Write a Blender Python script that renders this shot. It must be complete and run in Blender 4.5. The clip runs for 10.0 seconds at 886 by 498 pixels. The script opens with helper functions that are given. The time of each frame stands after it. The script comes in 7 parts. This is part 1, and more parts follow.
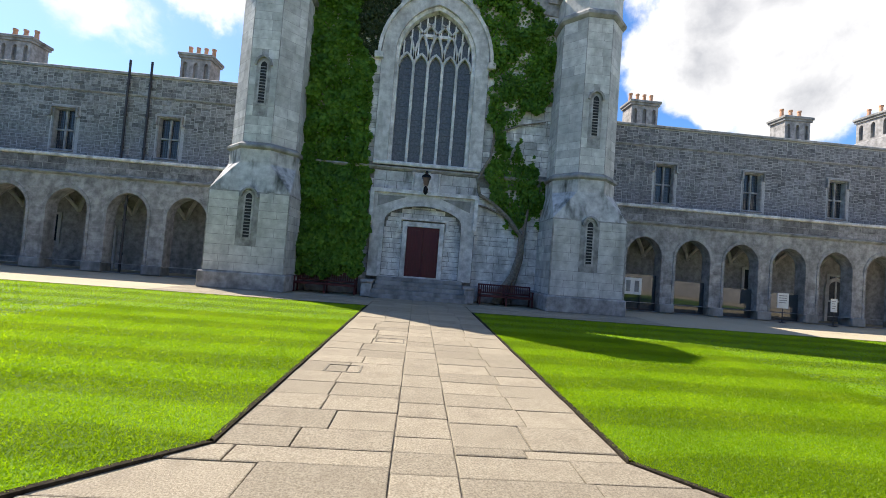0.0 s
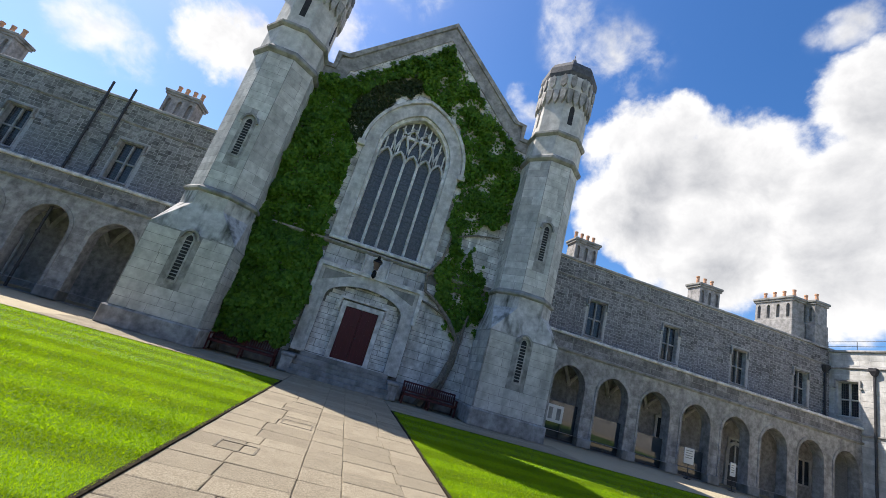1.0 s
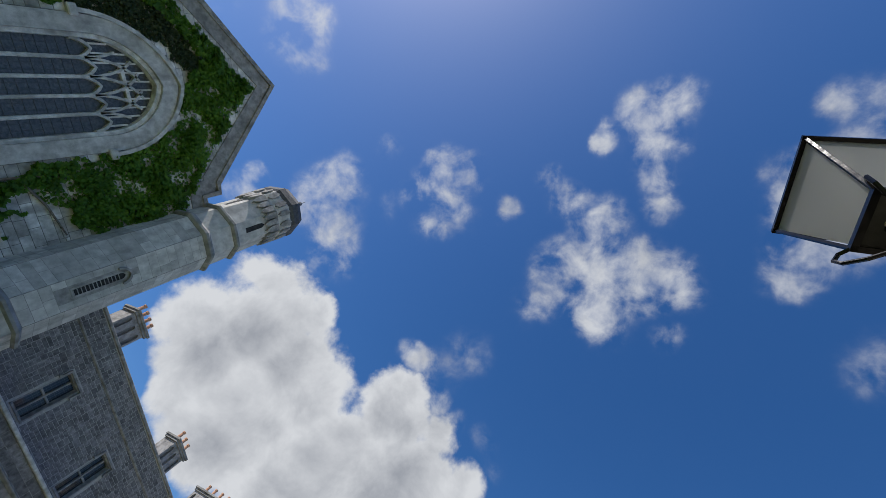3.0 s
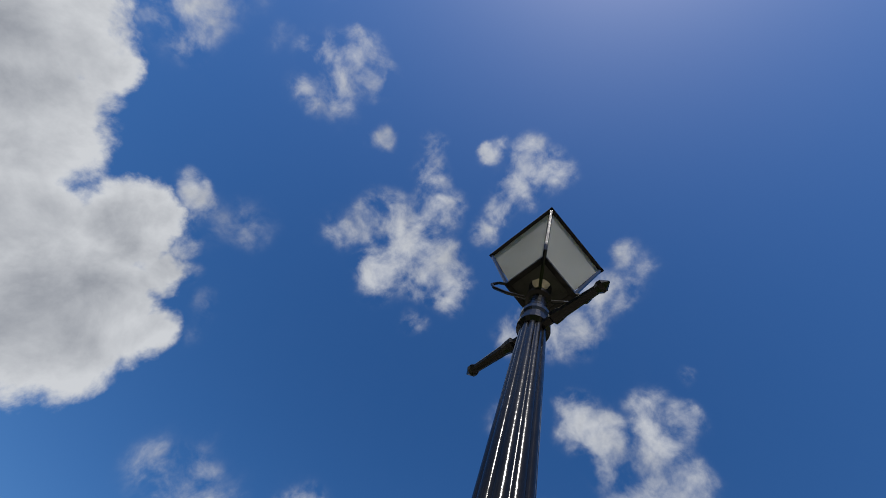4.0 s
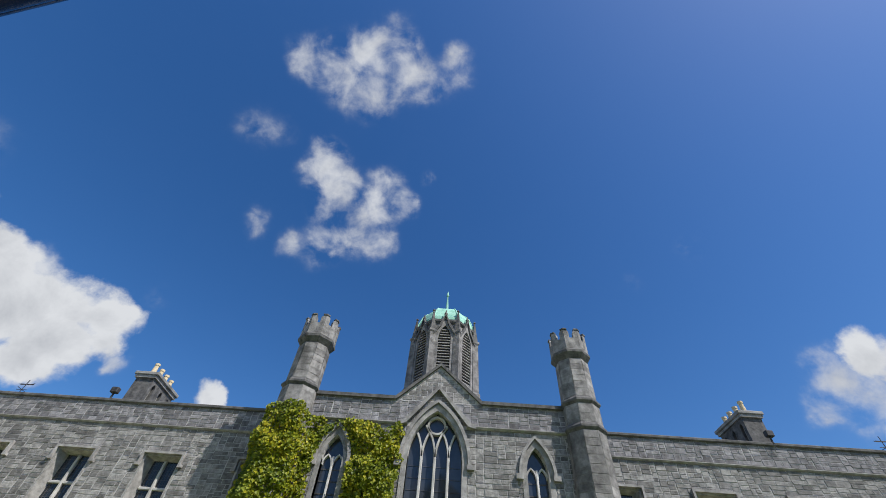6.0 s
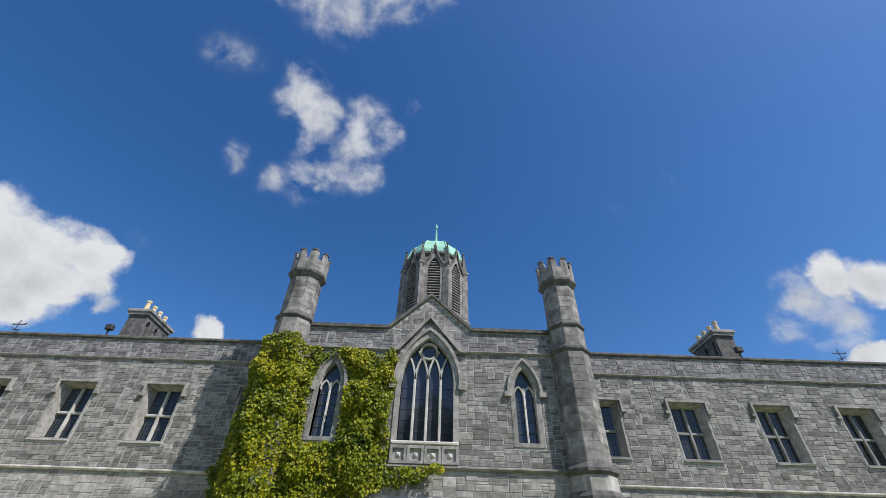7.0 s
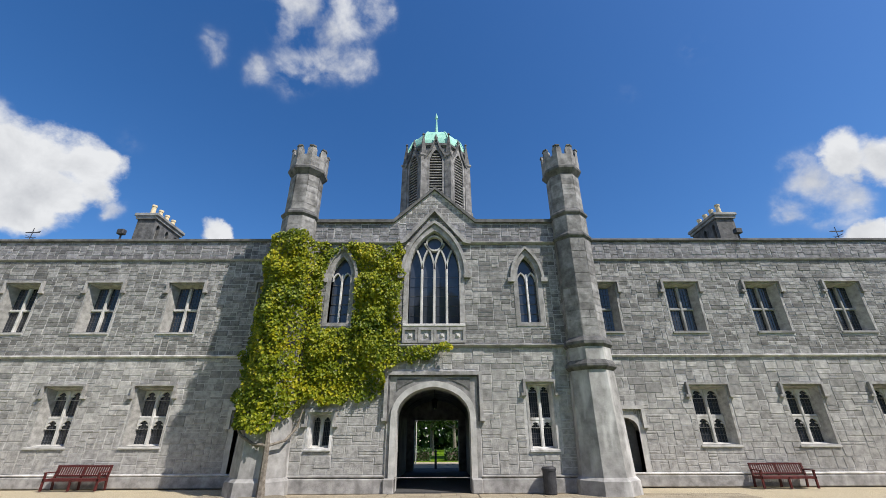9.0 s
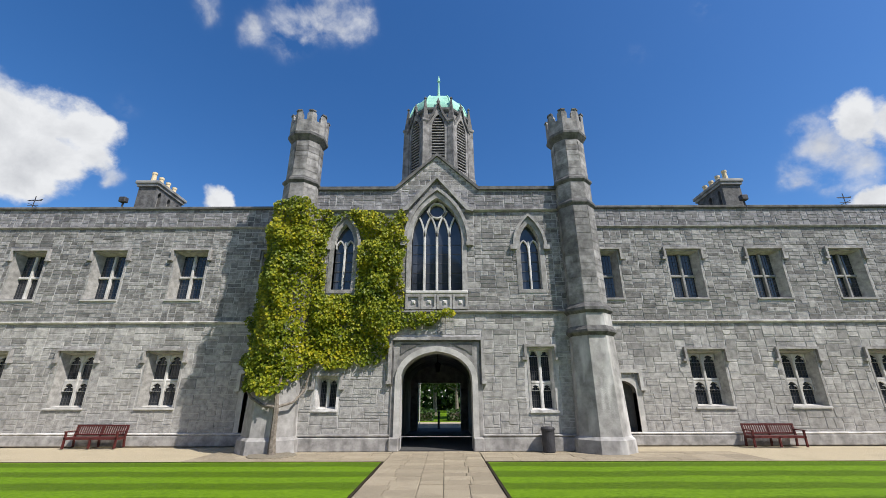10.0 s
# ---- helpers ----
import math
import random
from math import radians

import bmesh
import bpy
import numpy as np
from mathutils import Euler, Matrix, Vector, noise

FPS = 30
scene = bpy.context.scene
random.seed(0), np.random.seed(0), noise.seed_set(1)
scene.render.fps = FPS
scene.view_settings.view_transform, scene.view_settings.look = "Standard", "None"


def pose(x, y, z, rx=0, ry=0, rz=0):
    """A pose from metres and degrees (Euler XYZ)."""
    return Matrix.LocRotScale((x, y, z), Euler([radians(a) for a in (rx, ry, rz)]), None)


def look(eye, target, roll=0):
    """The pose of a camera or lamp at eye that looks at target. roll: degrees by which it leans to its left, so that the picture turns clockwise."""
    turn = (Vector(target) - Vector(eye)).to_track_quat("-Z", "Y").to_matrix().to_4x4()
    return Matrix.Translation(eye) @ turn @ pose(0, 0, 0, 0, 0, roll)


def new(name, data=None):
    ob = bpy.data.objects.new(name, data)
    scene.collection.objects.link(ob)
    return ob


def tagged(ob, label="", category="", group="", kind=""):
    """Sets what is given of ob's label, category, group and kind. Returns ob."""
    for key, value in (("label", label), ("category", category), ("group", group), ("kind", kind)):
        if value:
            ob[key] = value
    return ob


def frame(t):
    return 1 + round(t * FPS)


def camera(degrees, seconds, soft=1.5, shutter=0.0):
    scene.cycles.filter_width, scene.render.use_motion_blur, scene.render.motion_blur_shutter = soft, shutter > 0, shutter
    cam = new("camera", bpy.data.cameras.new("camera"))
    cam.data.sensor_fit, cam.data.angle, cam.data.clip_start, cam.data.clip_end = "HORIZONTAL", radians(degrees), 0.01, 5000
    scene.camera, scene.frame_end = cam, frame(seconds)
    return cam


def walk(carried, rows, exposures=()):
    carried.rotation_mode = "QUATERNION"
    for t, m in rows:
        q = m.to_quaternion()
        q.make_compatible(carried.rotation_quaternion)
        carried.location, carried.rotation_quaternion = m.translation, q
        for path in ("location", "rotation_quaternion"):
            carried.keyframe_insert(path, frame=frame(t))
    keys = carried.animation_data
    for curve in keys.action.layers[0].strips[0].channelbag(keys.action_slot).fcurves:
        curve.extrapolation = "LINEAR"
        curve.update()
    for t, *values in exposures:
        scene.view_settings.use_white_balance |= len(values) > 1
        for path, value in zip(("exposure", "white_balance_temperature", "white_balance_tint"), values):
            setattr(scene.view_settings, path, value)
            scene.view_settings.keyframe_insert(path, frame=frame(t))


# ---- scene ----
cam = camera(94.60, 10.0, soft=0.8)
PATH = [  # seconds, place, turn
    (0.0, -0.0, -0.0, 1.75, 91.95, -4.44, -3.54),
    (0.5, 0.004, -0.078, 1.744, 98.17, -9.12, -6.77),
    (1.0, -0.049, -0.12, 1.726, 106.77, -15.71, -13.42),
    (1.5, -0.124, -0.098, 1.734, 117.59, -22.86, -24.97),
    (2.0, -0.16, -0.186, 1.76, 130.11, -28.57, -41.65),
    (2.2, -0.151, -0.315, 1.759, 135.77, -30.12, -49.59),
    (3.3, -0.007, -1.289, 1.676, 163.498, -23.647, -104.931),
    (3.5, -0.017, -1.451, 1.676, 166.233, -22.651, -114.308),
    (4.0, -0.024, -1.516, 1.728, 166.258, -14.847, -138.893),
    (4.5, -0.064, -1.65, 1.76, 159.972, -11.241, -161.298),
    (5.0, -0.085, -1.823, 1.735, 151.734, -8.137, -174.324),
    (5.5, -0.112, -1.898, 1.684, 144.21, -6.054, 179.569),
    (6.8, -0.024, -2.194, 1.754, 131.28, -1.46, 178.2),
    (7.0, -0.025, -2.188, 1.761, 129.26, -1.42, 178.38),
    (7.5, -0.021, -2.199, 1.763, 125.02, -0.54, 178.99),
    (8.0, -0.019, -2.232, 1.75, 121.04, -0.07, 179.36),
    (8.5, -0.012, -2.255, 1.738, 117.52, 0.13, 179.64),
    (9.0, -0.009, -2.256, 1.734, 114.52, 0.18, 179.83),
    (9.5, 0.002, -2.245, 1.73, 111.98, 0.18, 180.0),
    (10.0, 0.0, -2.25, 1.75, 109.91, 0.13, -179.83),
]
EXPOSURES = [(0, 1.02, 6950, 11), (0.6, 0.92, 6950, 11), (1.0, 0.74, 6900, 11), (1.5, 0.48, 6800, 11), (2.2, 0.1, 6600, 10), (3.5, 0.08, 6500, 10), (4.1, -0.04, 6500, 10), (5.0, -0.06, 6500, 10), (5.5, 0.08, 6500, 10), (7.0, 0.24, 6600, 10), (10.0, 0.40, 6650, 10)]
walk(cam, [(t, pose(*p)) for t, *p in PATH], EXPOSURES)

XC, YA, YW, YR = 0.1, 19.6, 21.3, 23.2      # hall wall, arcade front, range wall behind the arcade
BC, YB, YBW = 0.28, -17.65, -19.45            # gate block wall, gate range wall
XS = 32.6                                   # side range wall

# ---- light ----
SUN_AZ, SUN_EL = -53.0, 51.5
world = bpy.data.worlds.new("sky")
scene.world = world
world.use_nodes = True


# cloud puffs by bank: azimuth, elevation, radius in degrees, thickness
CLOUDS = {
    "bank": [(36, 30, 6.8, 1.60), (44, 24, 7.3, 1.60), (47, 31, 6.2, 1.60), (57, 26, 7.7, 1.60), (65, 31, 6.2, 1.60), (30, 26, 4.6, 1.10), (31, 36, 4.0, 1.10), (39, 38, 2.8, 1.10), (59, 37, 4.6, 1.60), (66, 38, 3.0, 1.10), (57, 43, 2.3, 0.95), (63, 41, 2.0, 0.80), (73, 33, 4.0, 1.10), (37, 21, 3.8, 1.15), (70, 27, 5.7, 1.60)],
    "bank_low": [(30, 35, 4.1, 1.10), (36, 35, 4.7, 1.20), (43, 31, 5.7, 1.60), (36, 25, 5.3, 1.60), (45, 22, 6.0, 1.60), (55, 38, 2.9, 1.05), (57, 40, 1.9, 1.00), (57, 30, 5.8, 1.60), (63, 28, 5.6, 1.60), (66, 36, 2.4, 1.10), (69, 34, 2.5, 1.10), (66, 27, 5.1, 1.60), (55, 21, 6.3, 1.60), (64, 21, 5.2, 1.60)],
    "turret_wisps": [(19, 46, 3.2, 0.62), (17, 49, 2.4, 0.62), (27, 45, 3.4, 0.60), (31, 42, 2.6, 0.60), (14, 39, 1.5, 0.75), (24, 63, 2.9, 0.80), (27, 66, 2.3, 0.65), (36, 61, 3.1, 0.45), (14, 56, 1.4, 0.42), (26, 53, 1.8, 0.36), (62, 49, 3.1, 0.36), (74, 40, 1.9, 0.36)],
    "torn": [(47, 74, 1.7, 0.62), (59, 73, 2.3, 0.72), (76, 72, 3.2, 0.72), (73, 65, 3.6, 0.82), (83, 66, 4.8, 1.00), (94, 67, 3.6, 0.92), (105, 67, 2.9, 0.80), (84, 61, 3.4, 0.86), (101, 60, 1.7, 0.55), (50, 82, 1.8, 0.70), (58, 87, 2.5, 0.75), (116, 87, 2.6, 0.82), (101, 83, 2.7, 0.78), (100, 79, 2.3, 0.66), (101, 75, 1.8, 0.55)],
    "over_lamp": [(145, 66, 3.5, 0.88), (157, 69, 3.1, 0.80), (135, 65, 2.5, 0.75), (171, 70, 2.4, 0.45), (175, 74, 1.8, 0.50), (66, 48, 2.3, 0.36), (68, 40, 1.6, 0.50), (77, 38, 1.6, 0.36), (45, 67, 1.6, 0.50)],
    "near_lamp": [(137, 66, 3.1, 0.86), (143, 69, 3.2, 0.95), (149, 72, 2.6, 0.88), (150, 66, 3.1, 0.92), (160, 70, 2.7, 0.80), (131, 64, 2.2, 0.60), (166, 68, 1.8, 0.60), (174, 73, 1.7, 0.50), (178, 71, 1.6, 0.45), (133, 54, 2.5, 0.46)],
    "trio": [(147, 55, 2.4, 0.88), (152, 53, 2.9, 0.95), (152, 51, 2.4, 0.82), (145, 53, 1.8, 0.60), (161, 52, 2.8, 0.82), (166, 53, 2.1, 0.85), (162, 56, 2.0, 0.60), (172, 58, 1.2, 0.52), (149, 44, 1.9, 0.50), (155, 46, 2.6, 0.72), (158, 47, 2.2, 0.78), (163, 47, 2.0, 0.68), (154, 43, 2.2, 0.40), (141, 44, 1.8, 0.46), (-138, 43, 1.3, 0.42), (-149, 40, 1.2, 0.32), (137, 31, 1.3, 0.34)],
    "gate_left": [(127, 26, 3.9, 1.20), (130, 27, 3.4, 1.20), (134, 27, 2.9, 1.20), (131, 23, 3.5, 1.20), (135, 28, 1.7, 1.10), (135, 24, 2.3, 1.10), (125, 28, 1.8, 1.00), (137, 23, 1.3, 0.80), (148, 23, 2.1, 1.05)],
    "gate_far": [(109, 25, 6.0, 1.20), (113, 28, 4.4, 1.10), (105, 25, 3.9, 1.00), (107, 34, 2.9, 0.80), (112, 34, 2.4, 0.62), (93, 29, 3.6, 0.60), (98, 29, 3.4, 0.60), (99, 26, 3.8, 0.62), (89, 29, 2.9, 0.50), (92, 31, 2.5, 0.50)],
    "gate_right": [(-130, 25, 2.4, 1.15), (-127, 24, 2.5, 1.20), (-133, 24, 2.0, 1.00), (-136, 23, 1.4, 0.62), (-131, 18, 1.9, 1.10), (-132, 21, 1.9, 0.75)],
    "hall_left": [(-38, 22, 2.4, 1.00), (-36, 22, 2.2, 1.00), (-39, 21, 1.5, 0.70), (-40, 24, 2.5, 0.95), (-29, 28, 4.8, 1.15), (-31, 28, 3.4, 1.05), (-26, 29, 3.6, 1.10), (-21, 29, 4.3, 1.00), (16, 37, 1.7, 0.62)],
    "hall_over": [(-17, 45, 3.0, 1.05), (-15, 38, 3.2, 0.90), (-10, 47, 2.8, 0.68), (-5, 46, 2.5, 0.60), (-5, 48, 2.2, 0.50), (19, 47, 3.2, 0.72), (23, 45, 3.0, 0.70), (28, 44, 3.2, 0.62), (33, 44, 2.9, 0.50), (16, 37, 2.0, 0.72), (62, 46, 3.4, 0.34)],
    "hall_high": [(27, 60, 2.5, 0.78), (31, 62, 2.2, 0.78), (28, 57, 2.1, 0.72), (37, 57, 2.0, 0.62), (37, 62, 1.7, 0.50), (29, 53, 1.4, 0.36), (16, 55, 1.4, 0.36), (70, 59, 2.3, 0.62)],
    "gate_edge": [(125, 23, 3.6, 1.2), (120, 28, 2.3, 1.1), (115, 30, 2.2, 1.05), (130, 20, 2.7, 1.15), (121, 22, 3.6, 1.2), (116, 24, 2.6, 1.1), (123, 26, 3.5, 1.2), (124, 18, 3.4, 1.2)],
    "behind": [(-80, 14, 12, 1.0), (-100, 35, 6, 0.6), (5, 8, 9, 1.0), (-60, 8, 9, 1.0), (180, 5, 8, 1.0)],
}


def build_sky():
    nt = world.node_tree
    N, L = nt.nodes, nt.links
    N.clear()
    out = N.new("ShaderNodeOutputWorld")
    bg = N.new("ShaderNodeBackground")
    L.new(bg.outputs[0], out.inputs[0])
    sky = N.new("ShaderNodeTexSky")
    sky.sky_type = "NISHITA"
    sky.sun_disc = False
    sky.sun_elevation = radians(SUN_EL)
    sky.sun_rotation = radians(SUN_AZ)
    sky.altitude, sky.air_density, sky.dust_density, sky.ozone_density = 50, 1.0, 0.7, 4.0
    tc = N.new("ShaderNodeTexCoord")
    # cumulus: soft lobes, their outline torn by noise at several scales
    lobes = [b for bank in CLOUDS.values() for b in bank]
    def noise_node(scale, detail, rough, distort):
        n = N.new("ShaderNodeTexNoise")
        n.inputs["Scale"].default_value, n.inputs["Detail"].default_value = scale, detail
        n.inputs["Roughness"].default_value, n.inputs["Distortion"].default_value = rough, distort
        L.new(tc.outputs["Generated"], n.inputs["Vector"])
        return n.outputs["Fac"]

    def calc(op, a, b, c=None):
        n = N.new("ShaderNodeMath")
        n.operation = op
        for k, x in enumerate((a, b, c)):
            if x is None:
                continue
            if isinstance(x, (int, float)):
                n.inputs[k].default_value = x
            else:
                L.new(x, n.inputs[k])
        return n.outputs[0]

    def remap(x, a, b, lo=0.0, hi=1.0):
        n = N.new("ShaderNodeMapRange")
        n.interpolation_type = "SMOOTHSTEP"
        n.inputs["From Min"].default_value, n.inputs["From Max"].default_value = a, b
        n.inputs["To Min"].default_value, n.inputs["To Max"].default_value = lo, hi
        L.new(x, n.inputs["Value"])
        return n.outputs[0]

    def shift(scale, detail, rough, amount, source):
        n = N.new("ShaderNodeTexNoise")
        n.inputs["Scale"].default_value, n.inputs["Detail"].default_value, n.inputs["Roughness"].default_value = scale, detail, rough
        L.new(tc.outputs["Generated"], n.inputs["Vector"])
        half = N.new("ShaderNodeVectorMath")
        half.operation = "SUBTRACT"
        L.new(n.outputs["Color"], half.inputs[0])
        half.inputs[1].default_value = (0.5, 0.5, 0.5)
        add = N.new("ShaderNodeVectorMath")
        add.operation = "MULTIPLY_ADD"
        L.new(half.outputs[0], add.inputs[0])
        add.inputs[1].default_value = (amount, amount, amount)
        L.new(source, add.inputs[2])
        return add.outputs[0]

    torn = shift(22.0, 8.0, 0.60, 0.030, shift(6.0, 6.0, 0.55, 0.11, tc.outputs["Generated"]))

    def lobe_field(items, reach):
        total = None
        for az, el, rad, amp in items:
            a, e = radians(az), radians(el)
            dist = N.new("ShaderNodeVectorMath")
            dist.operation = "DISTANCE"
            L.new(torn, dist.inputs[0])
            dist.inputs[1].default_value = (math.sin(a) * math.cos(e), math.cos(a) * math.cos(e), math.sin(e))
            v = remap(dist.outputs["Value"], 0.0, radians(rad) * reach, amp, 0.0)
            total = v if total is None else calc("SMOOTH_MAX", total, v, 0.22)
        return total

    billow = noise_node(8.0, 14.0, 0.60, 0.15)
    wisp = noise_node(14.0, 10.0, 0.56, 0.2)
    thick = lobe_field([b for b in lobes if b[3] > 1.0], 1.75)
    thin = lobe_field([b for b in lobes if b[3] <= 1.0], 2.15)
    big = calc("MULTIPLY_ADD", calc("MULTIPLY_ADD", billow, 1.9, -0.95), remap(thick, 0.16, 0.48), thick)
    small = calc("MULTIPLY_ADD", calc("MULTIPLY_ADD", wisp, 2.3, -1.17), remap(thin, 0.16, 0.46), thin)
    heap = remap(big, 0.30, 0.80)                      # heaped cloud, fairly crisp edge
    veil = remap(small, 0.16, 1.20, 0.0, 0.92)         # thin torn cloud, soft edge
    mask = calc("MAXIMUM", heap, veil)
    # grey thick bellies, white rims and tops
    belly = calc("MULTIPLY_ADD", remap(thick, 0.7, 1.7), 0.42, calc("MULTIPLY_ADD", noise_node(7.0, 12.0, 0.6, 0.2), 1.9, -0.72))
    ramp = N.new("ShaderNodeValToRGB")
    ramp.color_ramp.elements[0].position, ramp.color_ramp.elements[0].color = 0.18, (5.9, 6.1, 6.4, 1)
    ramp.color_ramp.elements[1].position, ramp.color_ramp.elements[1].color = 0.95, (2.9, 3.1, 3.5, 1)
    L.new(belly, ramp.inputs["Fac"])
    mix = N.new("ShaderNodeMix")
    mix.data_type = "RGBA"
    L.new(mask, mix.inputs["Factor"])
    sat = N.new("ShaderNodeHueSaturation")
    sat.inputs["Hue"].default_value = 0.506
    sat.inputs["Saturation"].default_value, sat.inputs["Value"].default_value = 1.28, 1.14
    L.new(sky.outputs[0], sat.inputs["Color"])
    L.new(sat.outputs[0], mix.inputs["A"])
    L.new(ramp.outputs[0], mix.inputs["B"])
    L.new(mix.outputs["Result"], bg.inputs["Color"])
    bg.inputs["Strength"].default_value = 0.105


build_sky()
sun_lamp = new("sun", bpy.data.lights.new("sun", "SUN"))
sun_lamp.data.energy, sun_lamp.data.angle, sun_lamp.data.color = 4.6, radians(0.53), (1.0, 0.955, 0.90)
_a, _e = radians(SUN_AZ), radians(SUN_EL)
sun_lamp.matrix_world = look((60 * math.sin(_a) * math.cos(_e), 60 * math.cos(_a) * math.cos(_e), 60 * math.sin(_e)), (0, 0, 0))


# ---- materials ----
def material(name, c1, c2, rough=0.85, scale=6.0, island=0.0, stain=0.0, stain_col=(0.05, 0.05, 0.045), bump=0.3, bscale=60.0,
             metal=0.0, spec=0.3, obj_random=False, stain_scale=0.5, stretch=(1, 1, 1), coat=0.0):
    m = bpy.data.materials.new(name)
    m.use_nodes = True
    nt = m.node_tree
    N, L = nt.nodes, nt.links
    bs = N["Principled BSDF"]
    bs.inputs["Roughness"].default_value, bs.inputs["Metallic"].default_value = rough, metal
    bs.inputs["Specular IOR Level"].default_value = spec
    bs.inputs["Coat Weight"].default_value = coat
    geo = N.new("ShaderNodeNewGeometry")
    mp = N.new("ShaderNodeMapping")
    mp.inputs["Scale"].default_value = stretch
    L.new(geo.outputs["Position"], mp.inputs["Vector"])
    n1 = N.new("ShaderNodeTexNoise")
    n1.inputs["Scale"].default_value, n1.inputs["Detail"].default_value, n1.inputs["Roughness"].default_value = scale, 8, 0.6
    L.new(mp.outputs[0], n1.inputs["Vector"])
    ramp = N.new("ShaderNodeValToRGB")
    e = ramp.color_ramp.elements
    e[0].position, e[0].color, e[1].position, e[1].color = 0.34, (*c1, 1), 0.66, (*c2, 1)
    L.new(n1.outputs["Fac"], ramp.inputs["Fac"])
    col = ramp.outputs[0]
    if island:
        hs = N.new("ShaderNodeHueSaturation")
        mr = N.new("ShaderNodeMapRange")
        mr.inputs["To Min"].default_value, mr.inputs["To Max"].default_value = 1 - island, 1 + island
        if obj_random:
            oi = N.new("ShaderNodeObjectInfo")
            L.new(oi.outputs["Random"], mr.inputs["Value"])
        else:
            L.new(geo.outputs["Random Per Island"], mr.inputs["Value"])
        L.new(mr.outputs[0], hs.inputs["Value"])
        L.new(col, hs.inputs["Color"])
        col = hs.outputs[0]
    if stain:
        n3 = N.new("ShaderNodeTexNoise")
        n3.inputs["Scale"].default_value, n3.inputs["Detail"].default_value = stain_scale, 7
        m3 = N.new("ShaderNodeMapping")
        m3.inputs["Scale"].default_value = (1, 1, 0.3)
        L.new(geo.outputs["Position"], m3.inputs["Vector"])
        L.new(m3.outputs[0], n3.inputs["Vector"])
        r3 = N.new("ShaderNodeMapRange")
        r3.inputs["From Min"].default_value, r3.inputs["From Max"].default_value = 0.5, 0.72
        r3.inputs["To Max"].default_value = stain
        L.new(n3.outputs["Fac"], r3.inputs["Value"])
        mx = N.new("ShaderNodeMix")
        mx.data_type = "RGBA"
        L.new(r3.outputs[0], mx.inputs["Factor"])
        L.new(col, mx.inputs["A"])
        mx.inputs["B"].default_value = (*stain_col, 1)
        col = mx.outputs["Result"]
    L.new(col, bs.inputs["Base Color"])
    if bump:
        n2 = N.new("ShaderNodeTexNoise")
        n2.inputs["Scale"].default_value, n2.inputs["Detail"].default_value = bscale, 6
        L.new(mp.outputs[0], n2.inputs["Vector"])
        b = N.new("ShaderNodeBump")
        b.inputs["Strength"].default_value, b.inputs["Distance"].default_value = bump, 0.02
        L.new(n2.outputs["Fac"], b.inputs["Height"])
        L.new(b.outputs[0], bs.inputs["Normal"])
    return m


def glass_material(name, tint, rough=0.05):
    m = material(name, tint, tuple(c * 1.5 for c in tint), rough=rough, scale=1.2, bump=0.05, bscale=3.0, spec=0.6)
    return m


M_RUBBLE_A = material("shaded_limestone", (0.12, 0.117, 0.122), (0.30, 0.293, 0.30), scale=5, island=0.34, stain=0.35, stain_scale=1.2, bump=0.9, bscale=25)
M_RUBBLE_B = material("grey_limestone", (0.14, 0.136, 0.13), (0.33, 0.322, 0.308), scale=6, island=0.40, stain=0.3, stain_scale=0.8, bump=1.0, bscale=25)
M_RUBBLE_LOW = material("lighter_limestone", (0.22, 0.214, 0.204), (0.43, 0.42, 0.40), scale=5, island=0.32, stain=0.3, stain_scale=0.7, stain_col=(0.11, 0.108, 0.102), bump=1.0, bscale=25)
M_MORTAR = material("lime_mortar", (0.38, 0.371, 0.358), (0.55, 0.538, 0.52), scale=9, stain=0.25, bump=0.4)
M_DARKJOINT = material("weathered_joint", (0.12, 0.12, 0.118), (0.26, 0.258, 0.25), scale=9, stain=0.4, bump=0.4)
M_ASHLAR = material("dressed_limestone", (0.41, 0.402, 0.382), (0.61, 0.598, 0.57), scale=3.0, stain=0.5, stain_scale=1.7, stain_col=(0.18, 0.176, 0.162), bump=0.45, bscale=40, island=0.18)
M_PALE = material("pale_weathered_limestone", (0.42, 0.41, 0.395), (0.76, 0.745, 0.725), scale=3.4, stain=0.65, stain_scale=1.9, stain_col=(0.16, 0.155, 0.148), bump=0.5, bscale=40, island=0.28)
# stained stone; the gate passage also takes it as painted shade
M_DARKSTONE = material("stained_and_shade_dark_limestone", (0.20, 0.20, 0.19), (0.36, 0.355, 0.34), scale=2, stain=0.7, stain_scale=1.5, bump=0.4)
M_GREYDRESS = material("grey_dressed_limestone", (0.20, 0.194, 0.186), (0.42, 0.408, 0.393), scale=3.4, stain=0.55, stain_scale=1.6, stain_col=(0.09, 0.088, 0.083), bump=0.6, bscale=40, island=0.2)
M_TURRET = material("soot_weathered_limestone", (0.13, 0.126, 0.121), (0.33, 0.322, 0.31), scale=3.4, stain=0.6, stain_scale=1.6, stain_col=(0.06, 0.059, 0.056), bump=0.7, bscale=40, island=0.28)
M_STREAK = material("lime_streaked_limestone", (0.22, 0.214, 0.206), (0.38, 0.37, 0.357), scale=3.0, stain=0.75, stain_scale=2.2, stain_col=(0.70, 0.69, 0.67), bump=0.5, bscale=40)
M_MOSSY = material("moss_stained_limestone", (0.36, 0.353, 0.343), (0.62, 0.61, 0.595), scale=3.0, stain=0.95, stain_scale=2.6, stain_col=(0.055, 0.058, 0.045), bump=0.6, bscale=40)
